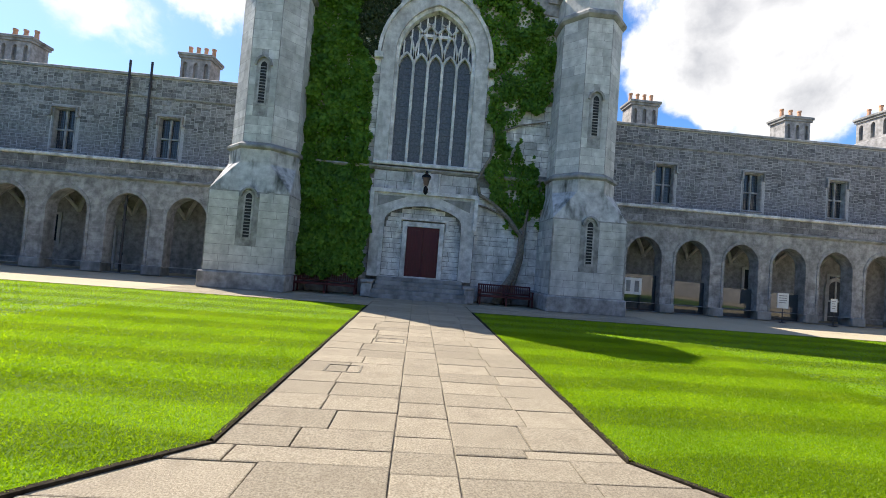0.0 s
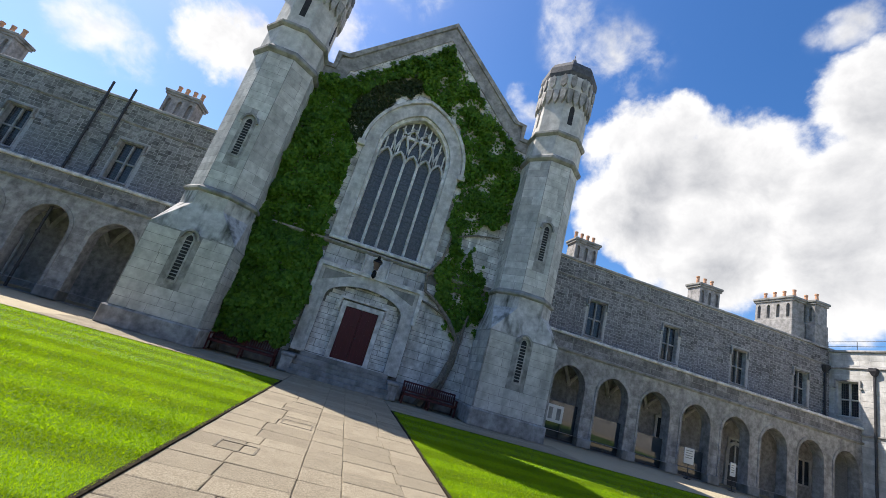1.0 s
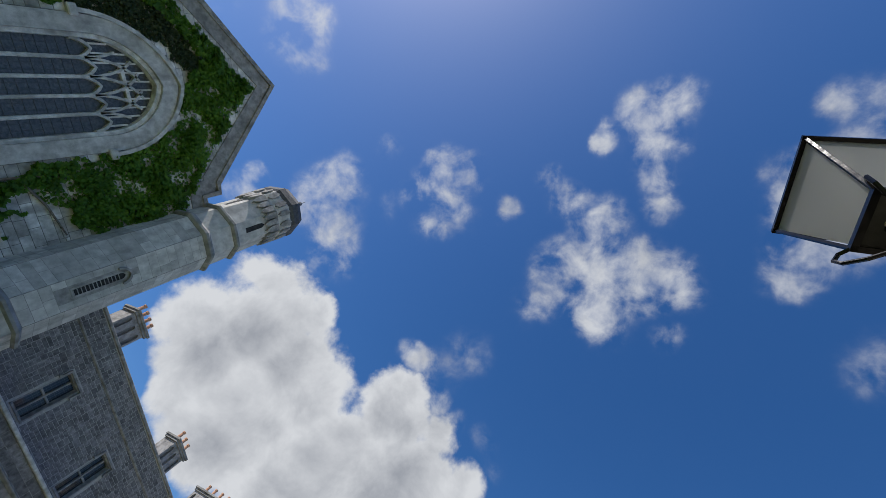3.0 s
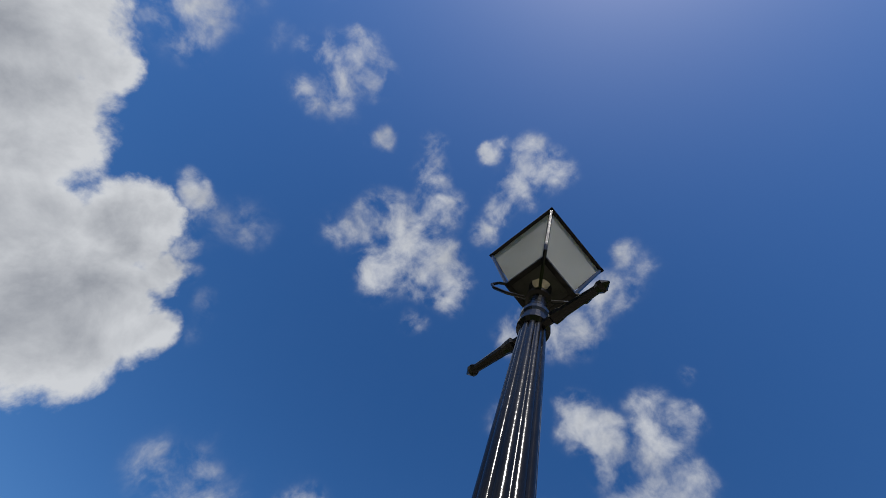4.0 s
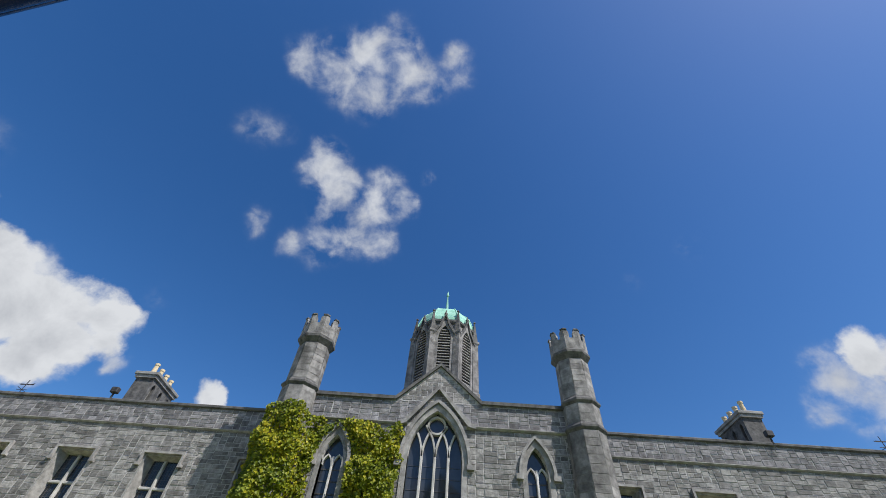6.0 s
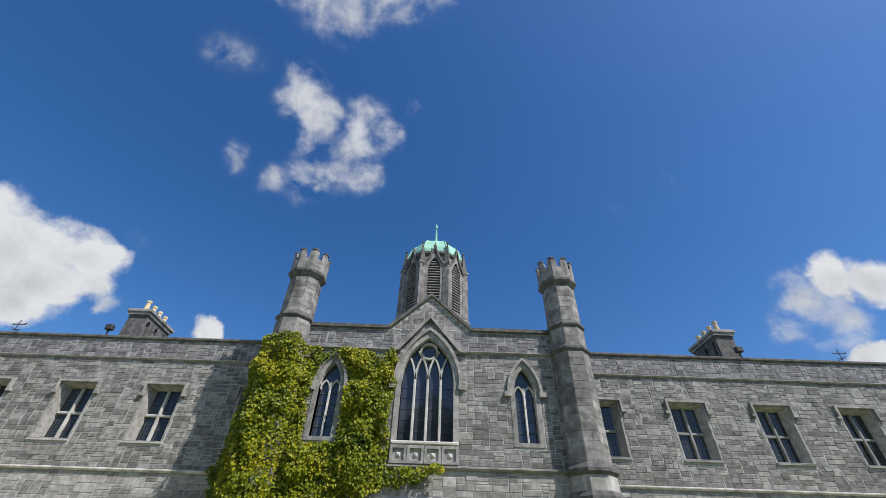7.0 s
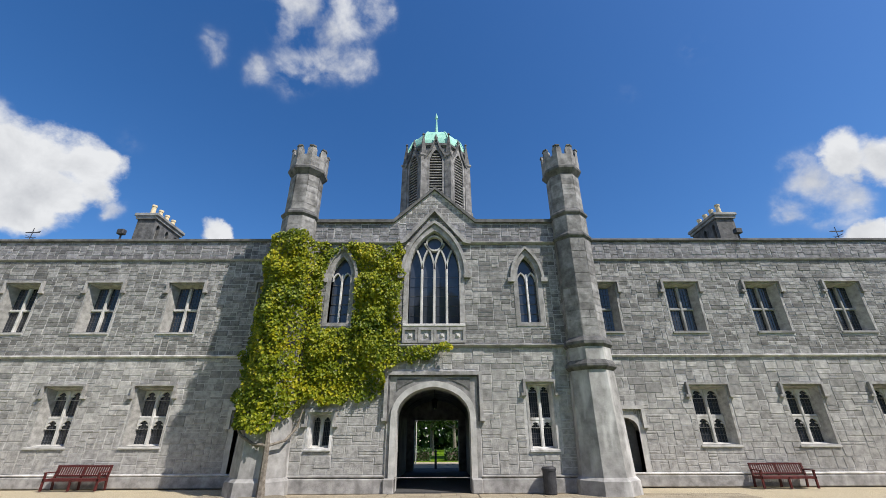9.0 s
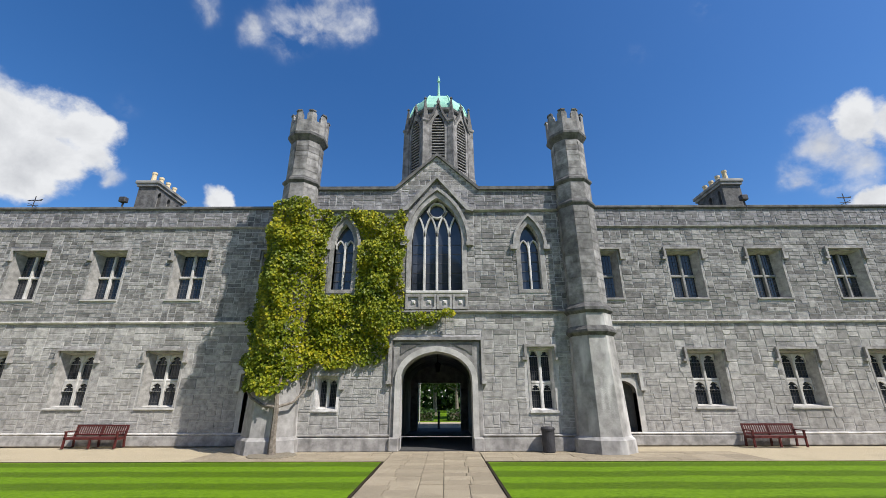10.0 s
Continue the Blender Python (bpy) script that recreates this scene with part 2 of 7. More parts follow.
M_STAINEDGLASS = material("old_leaded_glass", (0.06, 0.065, 0.07), (0.15, 0.155, 0.16), rough=0.22, scale=9, bump=0.5, bscale=14, spec=0.5)
M_PAVE = material("stone_flag", (0.22, 0.184, 0.126), (0.45, 0.388, 0.285), scale=60, island=0.13, obj_random=True, stain=0.40, stain_scale=3.0, stain_col=(0.22, 0.182, 0.13), bump=0.9, bscale=150)
M_PAVESTUFF = material("stone_flag_far", (0.22, 0.184, 0.126), (0.45, 0.388, 0.285), scale=60, island=0.13, stain=0.40, stain_scale=3.0, stain_col=(0.22, 0.182, 0.13), bump=0.9, bscale=150)
M_JOINT = material("earth_joint", (0.13, 0.113, 0.085), (0.25, 0.22, 0.165), scale=20, bump=0.5)
M_GRAVEL = material("sandy_gravel", (0.35, 0.295, 0.195), (0.56, 0.485, 0.345), scale=30, stain=0.3, stain_scale=0.6, stain_col=(0.26, 0.22, 0.15), bump=0.9, bscale=120)
M_GLASS = glass_material("dark_leaded_glass", (0.02, 0.024, 0.03))
# lighter blue base colour stands for the sky reflected in the panes
M_GLASS_B = glass_material("sky_tinted_glass", (0.035, 0.042, 0.055))
M_LEAD = material("lead_came", (0.05, 0.05, 0.055), (0.10, 0.10, 0.105), rough=0.6, bump=0.1)
M_FRAMEDARK = material("dark_window_bar", (0.05, 0.05, 0.05), (0.1, 0.1, 0.1), rough=0.6, bump=0.1)
M_REDPAINT = material("dark_red_paint", (0.055, 0.004, 0.011), (0.085, 0.007, 0.017), rough=0.45, scale=3, bump=0.1, spec=0.4, stretch=(6, 6, 0.6))
M_BENCH = material("red_stained_wood", (0.055, 0.010, 0.011), (0.105, 0.022, 0.02), rough=0.5, scale=9, bump=0.3, island=0.15)
M_IRON = material("black_gloss_paint", (0.005, 0.005, 0.006), (0.010, 0.010, 0.011), rough=0.16, scale=8, bump=0.12, bscale=18, spec=0.2, coat=0.0)
M_PIPE = material("cast_iron_pipe", (0.03, 0.03, 0.035), (0.06, 0.06, 0.065), rough=0.6, bump=0.2)
M_COPPER = material("green_copper", (0.20, 0.46, 0.36), (0.34, 0.62, 0.50), rough=0.7, scale=3, stain=0.3, stain_col=(0.1, 0.2, 0.17), bump=0.2)
M_LEADROOF = material("grey_lead_sheet", (0.12, 0.125, 0.135), (0.22, 0.225, 0.24), rough=0.5, scale=3, stain=0.3, bump=0.2)
M_POT = material("terracotta", (0.50, 0.26, 0.15), (0.66, 0.38, 0.24), scale=5, stain=0.2, bump=0.2)
M_POTCREAM = material("buff_clay", (0.55, 0.45, 0.28), (0.72, 0.60, 0.40), scale=5, stain=0.2, bump=0.2)
# black copings; also bands and strips whose shade is put into the colour
M_COPING = material("blackened_and_shade_dark_stone", (0.06, 0.06, 0.06), (0.17, 0.168, 0.162), scale=4, stain=0.4, stain_scale=2, bump=0.5)
M_SLATE = material("dark_slate", (0.06, 0.062, 0.07), (0.11, 0.112, 0.12), rough=0.7, bump=0.3)
M_LOUVRE = material("dark_louvre_slate", (0.015, 0.015, 0.016), (0.04, 0.04, 0.042), rough=0.8, bump=0.2)
M_VINEWOOD = material("grey_vine_bark", (0.12, 0.10, 0.08), (0.26, 0.23, 0.19), scale=10, bump=0.9, bscale=50)
# earth colour taken darker to hold the shadow under the grass
M_EDGE = material("shade_dark_cut_earth", (0.02, 0.017, 0.012), (0.05, 0.042, 0.03), rough=0.95, scale=20, bump=0.8, spec=0.05)


def leaf_material(name, c1, c2, c3, trans=0.25):
    m = bpy.data.materials.new(name)
    m.use_nodes = True
    nt = m.node_tree
    N, L = nt.nodes, nt.links
    bs = N["Principled BSDF"]
    bs.inputs["Roughness"].default_value = 0.5
    bs.inputs["Specular IOR Level"].default_value = 0.3
    geo = N.new("ShaderNodeNewGeometry")
    ramp = N.new("ShaderNodeValToRGB")
    e = ramp.color_ramp.elements
    e[0].position, e[0].color = 0.0, (*c1, 1)
    e[1].position, e[1].color = 1.0, (*c3, 1)
    k = e.new(0.6)
    k.color = (*c2, 1)
    n = N.new("ShaderNodeTexNoise")
    n.inputs["Scale"].default_value = 0.8
    L.new(geo.outputs["Position"], n.inputs["Vector"])
    mm = N.new("ShaderNodeMath")
    mm.operation = "MULTIPLY_ADD"
    mm.inputs[1].default_value = 0.7
    L.new(geo.outputs["Random Per Island"], mm.inputs[0])
    sb = N.new("ShaderNodeMath")
    sb.operation = "MULTIPLY_ADD"
    sb.inputs[1].default_value, sb.inputs[2].default_value = 1.4, -0.55
    L.new(n.outputs["Fac"], sb.inputs[0])
    L.new(sb.outputs[0], mm.inputs[2])
    L.new(mm.outputs[0], ramp.inputs["Fac"])
    L.new(ramp.outputs[0], bs.inputs["Base Color"])
    tr = N.new("ShaderNodeBsdfTranslucent")
    L.new(ramp.outputs[0], tr.inputs["Color"])
    mix = N.new("ShaderNodeMixShader")
    mix.inputs[0].default_value = trans
    L.new(bs.outputs[0], mix.inputs[1])
    L.new(tr.outputs[0], mix.inputs[2])
    L.new(mix.outputs[0], N["Material Output"].inputs["Surface"])
    return m


M_IVY_A = leaf_material("dark_ivy_leaf", (0.045, 0.115, 0.010), (0.10, 0.225, 0.019), (0.17, 0.32, 0.035), 0.38)
M_IVY_B = leaf_material("bright_creeper_leaf", (0.055, 0.10, 0.006), (0.25, 0.285, 0.011), (0.50, 0.43, 0.02), 0.32)
M_IVY_DULL = leaf_material("withered_ivy_leaf", (0.025, 0.042, 0.014), (0.045, 0.068, 0.022), (0.075, 0.09, 0.035))
M_TREELEAF = leaf_material("tree_leaf", (0.02, 0.055, 0.010), (0.04, 0.09, 0.017), (0.07, 0.12, 0.022))
# brighter than the lawn sheet: backlit glow is put into the colour
M_BLADE = leaf_material("grass_blade", (0.19, 0.32, 0.004), (0.29, 0.455, 0.006), (0.39, 0.54, 0.012), 0.68)


def mown_stripes(m, low, high):
    """Bands of lighter and darker grass: light on blades leaned by the mower, painted as colour."""
    nt = m.node_tree
    N, L = nt.nodes, nt.links
    src = N["Principled BSDF"].inputs["Base Color"].links[0].from_socket
    users = [k.to_socket for k in src.links]
    geo = N.new("ShaderNodeNewGeometry")
    sep = N.new("ShaderNodeSeparateXYZ")
    L.new(geo.outputs["Position"], sep.inputs[0])
    wob = N.new("ShaderNodeTexNoise")
    wob.inputs["Scale"].default_value = 0.6
    L.new(geo.outputs["Position"], wob.inputs["Vector"])
    a = N.new("ShaderNodeMath")
    a.operation = "MULTIPLY_ADD"
    a.inputs[1].default_value = 0.5
    L.new(wob.outputs["Fac"], a.inputs[0])
    L.new(sep.outputs["Y"], a.inputs[2])
    s = N.new("ShaderNodeMath")
    s.operation = "MULTIPLY"
    s.inputs[1].default_value = math.pi / 0.7
    L.new(a.outputs[0], s.inputs[0])
    si = N.new("ShaderNodeMath")
    si.operation = "SINE"
    L.new(s.outputs[0], si.inputs[0])
    mr = N.new("ShaderNodeMapRange")
    mr.inputs["From Min"].default_value, mr.inputs["From Max"].default_value = -0.35, 0.35
    mr.inputs["To Min"].default_value, mr.inputs["To Max"].default_value = low, high
    L.new(si.outputs[0], mr.inputs["Value"])
    hs = N.new("ShaderNodeHueSaturation")
    L.new(mr.outputs[0], hs.inputs["Value"])
    L.new(src, hs.inputs["Color"])
    for k in users:
        L.new(hs.outputs[0], k)
    return m


M_LAWN = mown_stripes(material("mown_lawn", (0.08, 0.16, 0.004), (0.138, 0.248, 0.008), rough=0.7, scale=14, bump=0.8, bscale=140, spec=0.15), 0.70, 1.14)
mown_stripes(M_BLADE, 0.86, 1.08)
M_FROST = leaf_material("clouded_glass", (0.66, 0.67, 0.67), (0.74, 0.75, 0.75), (0.80, 0.81, 0.81), 0.75)
M_SCREEN = material("reflecting_glass", (0.03, 0.04, 0.045), (0.05, 0.06, 0.065), rough=0.04, scale=1, bump=0.02, bscale=2, spec=0.7, metal=0.0, coat=0.4)
M_SCREEN.node_tree.nodes["Principled BSDF"].inputs["IOR"].default_value = 1.5
M_BOARD = material("white_board", (0.62, 0.62, 0.58), (0.74, 0.74, 0.70), rough=0.5, scale=2, bump=0.05)
# near-black so that the passage's shade lies in the floor colour
M_PASSAGEFLOOR = material("shade_dark_floor", (0.05, 0.05, 0.05), (0.08, 0.08, 0.08), scale=9, bump=0.5)


# ---- mesh helpers ----
def finish(bm, recalc=True):
    if recalc:
        bmesh.ops.recalc_face_normals(bm, faces=bm.faces)


def part(name, bm, mat, parent=None, label=""):
    finish(bm)
    me = bpy.data.meshes.new(name)
    bm.to_mesh(me)
    bm.free()
    me.materials.append(mat)
    ob = new(name, me)
    if parent is not None:
        ob.parent = parent
    if label:
        ob["label"] = label
    return ob


def mesh_part(name, verts, faces, mat, parent=None, label="", kind=""):
    me = bpy.data.meshes.new(name)
    me.from_pydata(verts, [], faces)
    me.materials.append(mat)
    ob = new(name, me)
    if parent is not None:
        ob.parent = parent
    return tagged(ob, label, kind=kind)


def thing(name, m, label, category, group="", kind=""):
    ob = new(name)
    ob.empty_display_size = 0.2
    ob.matrix_world = m
    return tagged(ob, label, category, group, kind)


def B():
    return bmesh.new()


def box(bm, x0, x1, y0, y1, z0, z1, bevel=0.0):
    r = bmesh.ops.create_cube(bm, size=1, matrix=Matrix.LocRotScale(((x0 + x1) / 2, (y0 + y1) / 2, (z0 + z1) / 2), None,
                                                                    (abs(x1 - x0), abs(y1 - y0), abs(z1 - z0))))
    if bevel:
        es = list({e for v in r["verts"] for e in v.link_edges})
        bmesh.ops.bevel(bm, geom=es, offset=bevel, segments=1, affect="EDGES")
    return bm


def slab(bm, outline, holes, v0, v1):
    """A plate in the u-z plane with holes, from depth v0 to v1."""
    edges = []
    for loop in [outline, *holes]:
        vs = [bm.verts.new((u, v0, z)) for u, z in loop]
        edges += [bm.edges.new((vs[i], vs[(i + 1) % len(vs)])) for i in range(len(vs))]
    if not holes:
        faces = [bm.faces.new([v for v in vs])]
    else:
        r = bmesh.ops.triangle_fill(bm, use_beauty=True, use_dissolve=False, edges=edges)
        faces = [g for g in r["geom"] if isinstance(g, bmesh.types.BMFace)]
    r = bmesh.ops.extrude_face_region(bm, geom=faces, use_keep_orig=True)
    bmesh.ops.translate(bm, vec=(0, v1 - v0, 0), verts=[g for g in r["geom"] if isinstance(g, bmesh.types.BMVert)])
    return bm


def sweep(bm, pts, w, v0, v1):
    """A flat bar of width w along a line of (u, z) points."""
    n = len(pts)
    left, right = [], []
    for i, (u, z) in enumerate(pts):
        a, b = pts[max(i - 1, 0)], pts[min(i + 1, n - 1)]
        dx, dz = b[0] - a[0], b[1] - a[1]
        ln = math.hypot(dx, dz) or 1
        nx, nz = -dz / ln * w / 2, dx / ln * w / 2
        left.append((u + nx, z + nz))
        right.append((u - nx, z - nz))
    rows = [[bm.verts.new((p[i][0], v, p[i][1])) for p, v in ((left, v0), (right, v0), (right, v1), (left, v1))] for i in range(n)]
    for i in range(n - 1):
        for k in range(4):
            bm.faces.new((rows[i][k], rows[i][(k + 1) % 4], rows[i + 1][(k + 1) % 4], rows[i + 1][k]))
    bm.faces.new(rows[0])
    bm.faces.new(rows[-1][::-1])
    return bm


def rings(bm, cx, cy, levels, n=8, turn=None, cap=True):
    """A turned or many-sided solid through (z, width across flats) levels."""
    turn = math.pi / n if turn is None else turn
    rows = []
    for z, w in levels:
        r = w / 2 / math.cos(math.pi / n)
        rows.append([bm.verts.new((cx + r * math.cos(turn + 2 * math.pi * k / n), cy + r * math.sin(turn + 2 * math.pi * k / n), z)) for k in range(n)])
    for a, b in zip(rows, rows[1:]):
        for k in range(n):
            bm.faces.new((a[k], a[(k + 1) % n], b[(k + 1) % n], b[k]))
    if cap:
        bm.faces.new(rows[0][::-1])
        bm.faces.new(rows[-1])
    return bm


def pipe(bm, pts, r, n=6):
    rows = []
    pts = [Vector(p) for p in pts]
    rr = r if isinstance(r, (list, tuple)) else [r] * len(pts)
    for i, p in enumerate(pts):
        d = (pts[min(i + 1, len(pts) - 1)] - pts[max(i - 1, 0)]).normalized()
        a = d.orthogonal().normalized() if i == 0 else (rows_a - d * rows_a.dot(d)).normalized()
        rows_a = a
        b = d.cross(a)
        rows.append([bm.verts.new(p + (a * math.cos(2 * math.pi * k / n) + b * math.sin(2 * math.pi * k / n)) * rr[i]) for k in range(n)])
    for p, q in zip(rows, rows[1:]):
        for k in range(n):
            bm.faces.new((p[k], p[(k + 1) % n], q[(k + 1) % n], q[k]))
    bm.faces.new(rows[0][::-1])
    bm.faces.new(rows[-1])
    return bm


def arc_head(cu, hw, spring, apex, n=7, tudor=False):
    """Points of an arch's head from its left springing over the apex to the right."""
    h = apex - spring
    left = []
    if tudor or h < hw:
        for k in range(n + 1):
            a = math.pi / 2 * k / n
            left.append((-hw * math.cos(a), h * (0.93 * math.sin(a) ** 0.85 + 0.07 * (k / n) ** 2)))
    else:
        r = (hw * hw + h * h) / (2 * hw)
        top = math.asin(min(1, h / r))
        for k in range(n + 1):
            a = top * k / n
            left.append((-hw + r - r * math.cos(a), r * math.sin(a)))
    pts = left + [(-u, z) for u, z in left[-2::-1]]
    return [(cu + u, spring + z) for u, z in pts]


def arch(cu, hw, z0, spring, apex, n=7, tudor=False):
    return [(cu - hw, z0)] + arc_head(cu, hw, spring, apex, n, tudor) + [(cu + hw, z0)]


def rect(u0, u1, z0, z1):
    return [(u0, z0), (u0, z1), (u1, z1), (u1, z0)]


def clip_span(loop, za, zb):
    """The widest u-range that a closed outline covers between two heights, or None."""
    us = []
    n = len(loop)
    for i in range(n):
        (u0, z0), (u1, z1) = loop[i], loop[(i + 1) % n]
        if max(z0, z1) < za or min(z0, z1) > zb:
            continue
        for z in (max(za, min(z0, z1)), min(zb, max(z0, z1))):
            t = 0 if z1 == z0 else (z - z0) / (z1 - z0)
            us += [u0 + t * (u1 - u0)] if z1 != z0 else [u0, u1]
    return (min(us), max(us)) if us else None


def stones(wall, span, z0, z1, blocks, mat, proud=0.008, hmin=0.17, hmax=0.36, lmin=0.28, lmax=0.85, gap=0.02, near=None, seed=1, v=0.0, jog=0.3, turn=None):
    """Coursed stones on a wall's face: pieces near the middle stand alone, the rest is one mesh."""
    rnd = random.Random(seed)
    cells, z = [], z0
    while z < z1 - 0.06:
        h = min(rnd.uniform(hmin, hmax), z1 - z)
        if z1 - z - h < 0.1:
            h = z1 - z
        a, b = span(z, z + h) if callable(span) else span
        free = [(a, b)]
        for loop in blocks:
            s = clip_span(loop, z + 0.004, z + h - 0.004)
            if s:
                cut = []
                for p, q in free:
                    if s[1] <= p or s[0] >= q:
                        cut.append((p, q))
                    else:
                        if s[0] > p + 0.06:
                            cut.append((p, s[0]))
                        if s[1] < q - 0.06:
                            cut.append((s[1], q))
                free = cut
        for p, q in free:
            u = p
            while u < q - 0.01:
                ln = rnd.uniform(lmin, lmax) * (1.0 if h > 0.24 else 0.85)
                e = q if q - u - ln < lmin * 0.7 else u + ln
                if h > 0.27 and rnd.random() < jog:
                    k = z + h * rnd.uniform(0.38, 0.62)
                    cells += [(u, e, z, k), (u, e, k, z + h)]
                else:
                    cells.append((u, e, z, z + h))
                u = e
        z += h
    verts, faces, single = [], [], 0
    for u0, u1, za, zb in cells:
        g, ins, pr = gap / 2, min(0.007, (u1 - u0) / 5), proud * rnd.uniform(0.6, 1.4)
        if u1 - u0 < 0.04 or zb - za < 0.04:
            continue
        o = [(u0 + g, za + g), (u1 - g, za + g), (u1 - g, zb - g), (u0 + g, zb - g)]
        i4 = [(u0 + g + ins, za + g + ins), (u1 - g - ins, za + g + ins), (u1 - g - ins, zb - g - ins), (u0 + g + ins, zb - g - ins)]
        vs = [(u, v - 0.002, z) for u, z in o] + [(u, v - pr * rnd.uniform(0.8, 1.2), z) for u, z in i4]
        if turn is not None:
            vs = [tuple(turn @ Vector(p)) for p in vs]
        fs = [(0, 1, 5, 4), (1, 2, 6, 5), (2, 3, 7, 6), (3, 0, 4, 7), (4, 5, 6, 7)]
        if near and single < 300 and near[0] < u0 and u1 < near[1] and near[2] < za and zb < near[3]:
            mesh_part("stone", vs, fs, mat, wall)
            single += 1
        else:
            b = len(verts)
            verts += vs
            faces += [tuple(b + k for k in f) for f in fs]
    if verts:
        mesh_part("coursed_stonework", verts, faces, mat, wall, kind="stuff")


def rubble(wall, u0, u1, z0, z1, blocks, mat, du, dz, wide, high, gap=0.021, proud=0.014, near=None, seed=1):
    """Snecked rubble: blocks of many sizes packed on a fine grid with no running courses."""
    rnd = random.Random(seed)
    nu, nz = int(round((u1 - u0) / du)), int(round((z1 - z0) / dz))
    du, dz = (u1 - u0) / nu, (z1 - z0) / nz
    taken = np.zeros((nz, nu), bool)
    for k in range(nz):
        for loop in blocks:
            s = clip_span(loop, z0 + (k + 0.2) * dz, z0 + (k + 0.8) * dz)
            if s:
                taken[k, max(0, int((s[0] - u0) / du + 0.5)):max(0, int((s[1] - u0) / du + 0.5))] = True
    wob_u = [[rnd.uniform(-0.2, 0.2) * du for _ in range(nu + 1)] for _ in range(nz + 1)]
    verts, faces, single = [], [], 0
    fs = [(0, 1, 5, 4), (1, 2, 6, 5), (2, 3, 7, 6), (3, 0, 4, 7), (4, 5, 6, 7)]
    for k in range(nz):
        for i in range(nu):
            if taken[k, i]:
                continue
            h = min(rnd.choice(high), nz - k)
            w = min(rnd.choice(wide) + (1 if h == 1 else 0), nu - i)
            while w > 1 and taken[k, i:i + w].any():
                w -= 1
            while h > 1 and taken[k:k + h, i:i + w].any():
                h -= 1
            if i + w < nu and not taken[k, i + w] and (i + w + 1 >= nu or taken[k, i + w + 1]) and not taken[k:k + h, i + w].any():
                w += 1
            taken[k:k + h, i:i + w] = True
            ua, ub, za, zb = u0 + i * du, u0 + (i + w) * du, z0 + k * dz, z0 + (k + h) * dz
            g, c = gap / 2, 0.008
            o = [(ua + g + wob_u[k][i], za + g), (ub - g + wob_u[k][i + w], za + g), (ub - g + wob_u[k + h][i + w], zb - g), (ua + g + wob_u[k + h][i], zb - g)]
            sg = ((1, 1), (-1, 1), (-1, -1), (1, -1))
            pr = proud * rnd.uniform(0.5, 1.5)
            vs = [(u, -0.002, z) for u, z in o] + [(u + c * a, -pr * rnd.uniform(0.7, 1.3), z + c * b) for (u, z), (a, b) in zip(o, sg)]
            if near and single < 300 and near[0] < ua and ub < near[1] and near[2] < za and zb < near[3]:
                mesh_part("stone", vs, fs, mat, wall)
                single += 1
            else:
                n = len(verts)
                verts += vs
                faces += [tuple(n + q for q in f) for f in fs]
    mesh_part("rubble_stonework", verts, faces, mat, wall, kind="stuff")


FA = Matrix.Translation((XC, YA, 0))                                   # u right, v into the wall, z up, as seen from the court
FAW = Matrix.Translation((0, YW, 0))
FAR = Matrix.Translation((0, YR, 0))
FB = Matrix.Translation((BC, YB, 0)) @ Matrix.Rotation(math.pi, 4, "Z")
FBW = Matrix.Translation((0, YBW, 0)) @ Matrix.Rotation(math.pi, 4, "Z")
FS = Matrix.Translation((XS, 0, 0)) @ Matrix.Rotation(-math.pi / 2, 4, "Z")


# ---- ground ----
def plane(name, pts, z, mat, label, category, thick=0.0):
    bm = B()
    f = bm.faces.new([bm.verts.new((x, y, z)) for x, y in pts])
    if thick:
        r = bmesh.ops.extrude_face_region(bm, geom=[f], use_keep_orig=True)
        bmesh.ops.translate(bm, vec=(0, 0, -thick), verts=[g for g in r["geom"] if isinstance(g, bmesh.types.BMVert)])
    return tagged(part(name, bm, mat), label, category, kind="structure")


PX0, PX1 = -1.68, 2.12           # hall path
QX0, QX1 = -1.18, 1.74           # gate path
LA, LB = 14.75, -15.1           # lawn ends
CT = 3.75                        # where the hall path widens to the crossing
plane("ground", [(-2500, -2500), (2500, -2500), (2500, 2500), (-2500, 2500)], -0.03, M_GRAVEL, "sandy gravel walk round the lawns", "ground")
lawns = [[(PX0, LA), (-26, LA), (-26, 1.6), (-3.8, 1.6), (PX0, CT)],
         [(PX1, CT), (4.2, 1.6), (26, 1.6), (26, LA), (PX1, LA)],
         [(QX0, LB), (QX0, -6.8), (-3.4, -4.6), (-26, -4.6), (-26, LB)],
         [(QX1, LB), (26, LB), (26, -4.6), (3.8, -4.6), (QX1, -6.8)]]
for k, pts in enumerate(lawns):
    plane("lawn", pts, 0.035, M_LAWN, "bright mown lawn with light and dark stripes", "lawn", 0.06)
# thin cut-earth edging along the lawns, darkened for the overhanging grass's shadow
for pts in lawns:
    bm = B()
    n = len(pts)
    for i in range(n):
        p, q = Vector((*pts[i], 0)), Vector((*pts[(i + 1) % n], 0))
        d = (q - p).normalized()
        s = Vector((-d.y, d.x, 0)) * 0.03
        vs = [bm.verts.new(c + Vector((0, 0, z))) for z in (-0.02, 0.045) for c in (p - s - d * 0.02, q - s + d * 0.02, q + s + d * 0.02, p + s - d * 0.02)]
        for f in ((0, 1, 2, 3), (7, 6, 5, 4), (0, 4, 5, 1), (1, 5, 6, 2), (2, 6, 7, 3), (3, 7, 4, 0)):
            bm.faces.new([vs[j] for j in f])
    tagged(part("lawn_edging", bm, M_EDGE), "cut-earth edging round the lawn, darkened as overhang shadow", "edging", kind="structure")


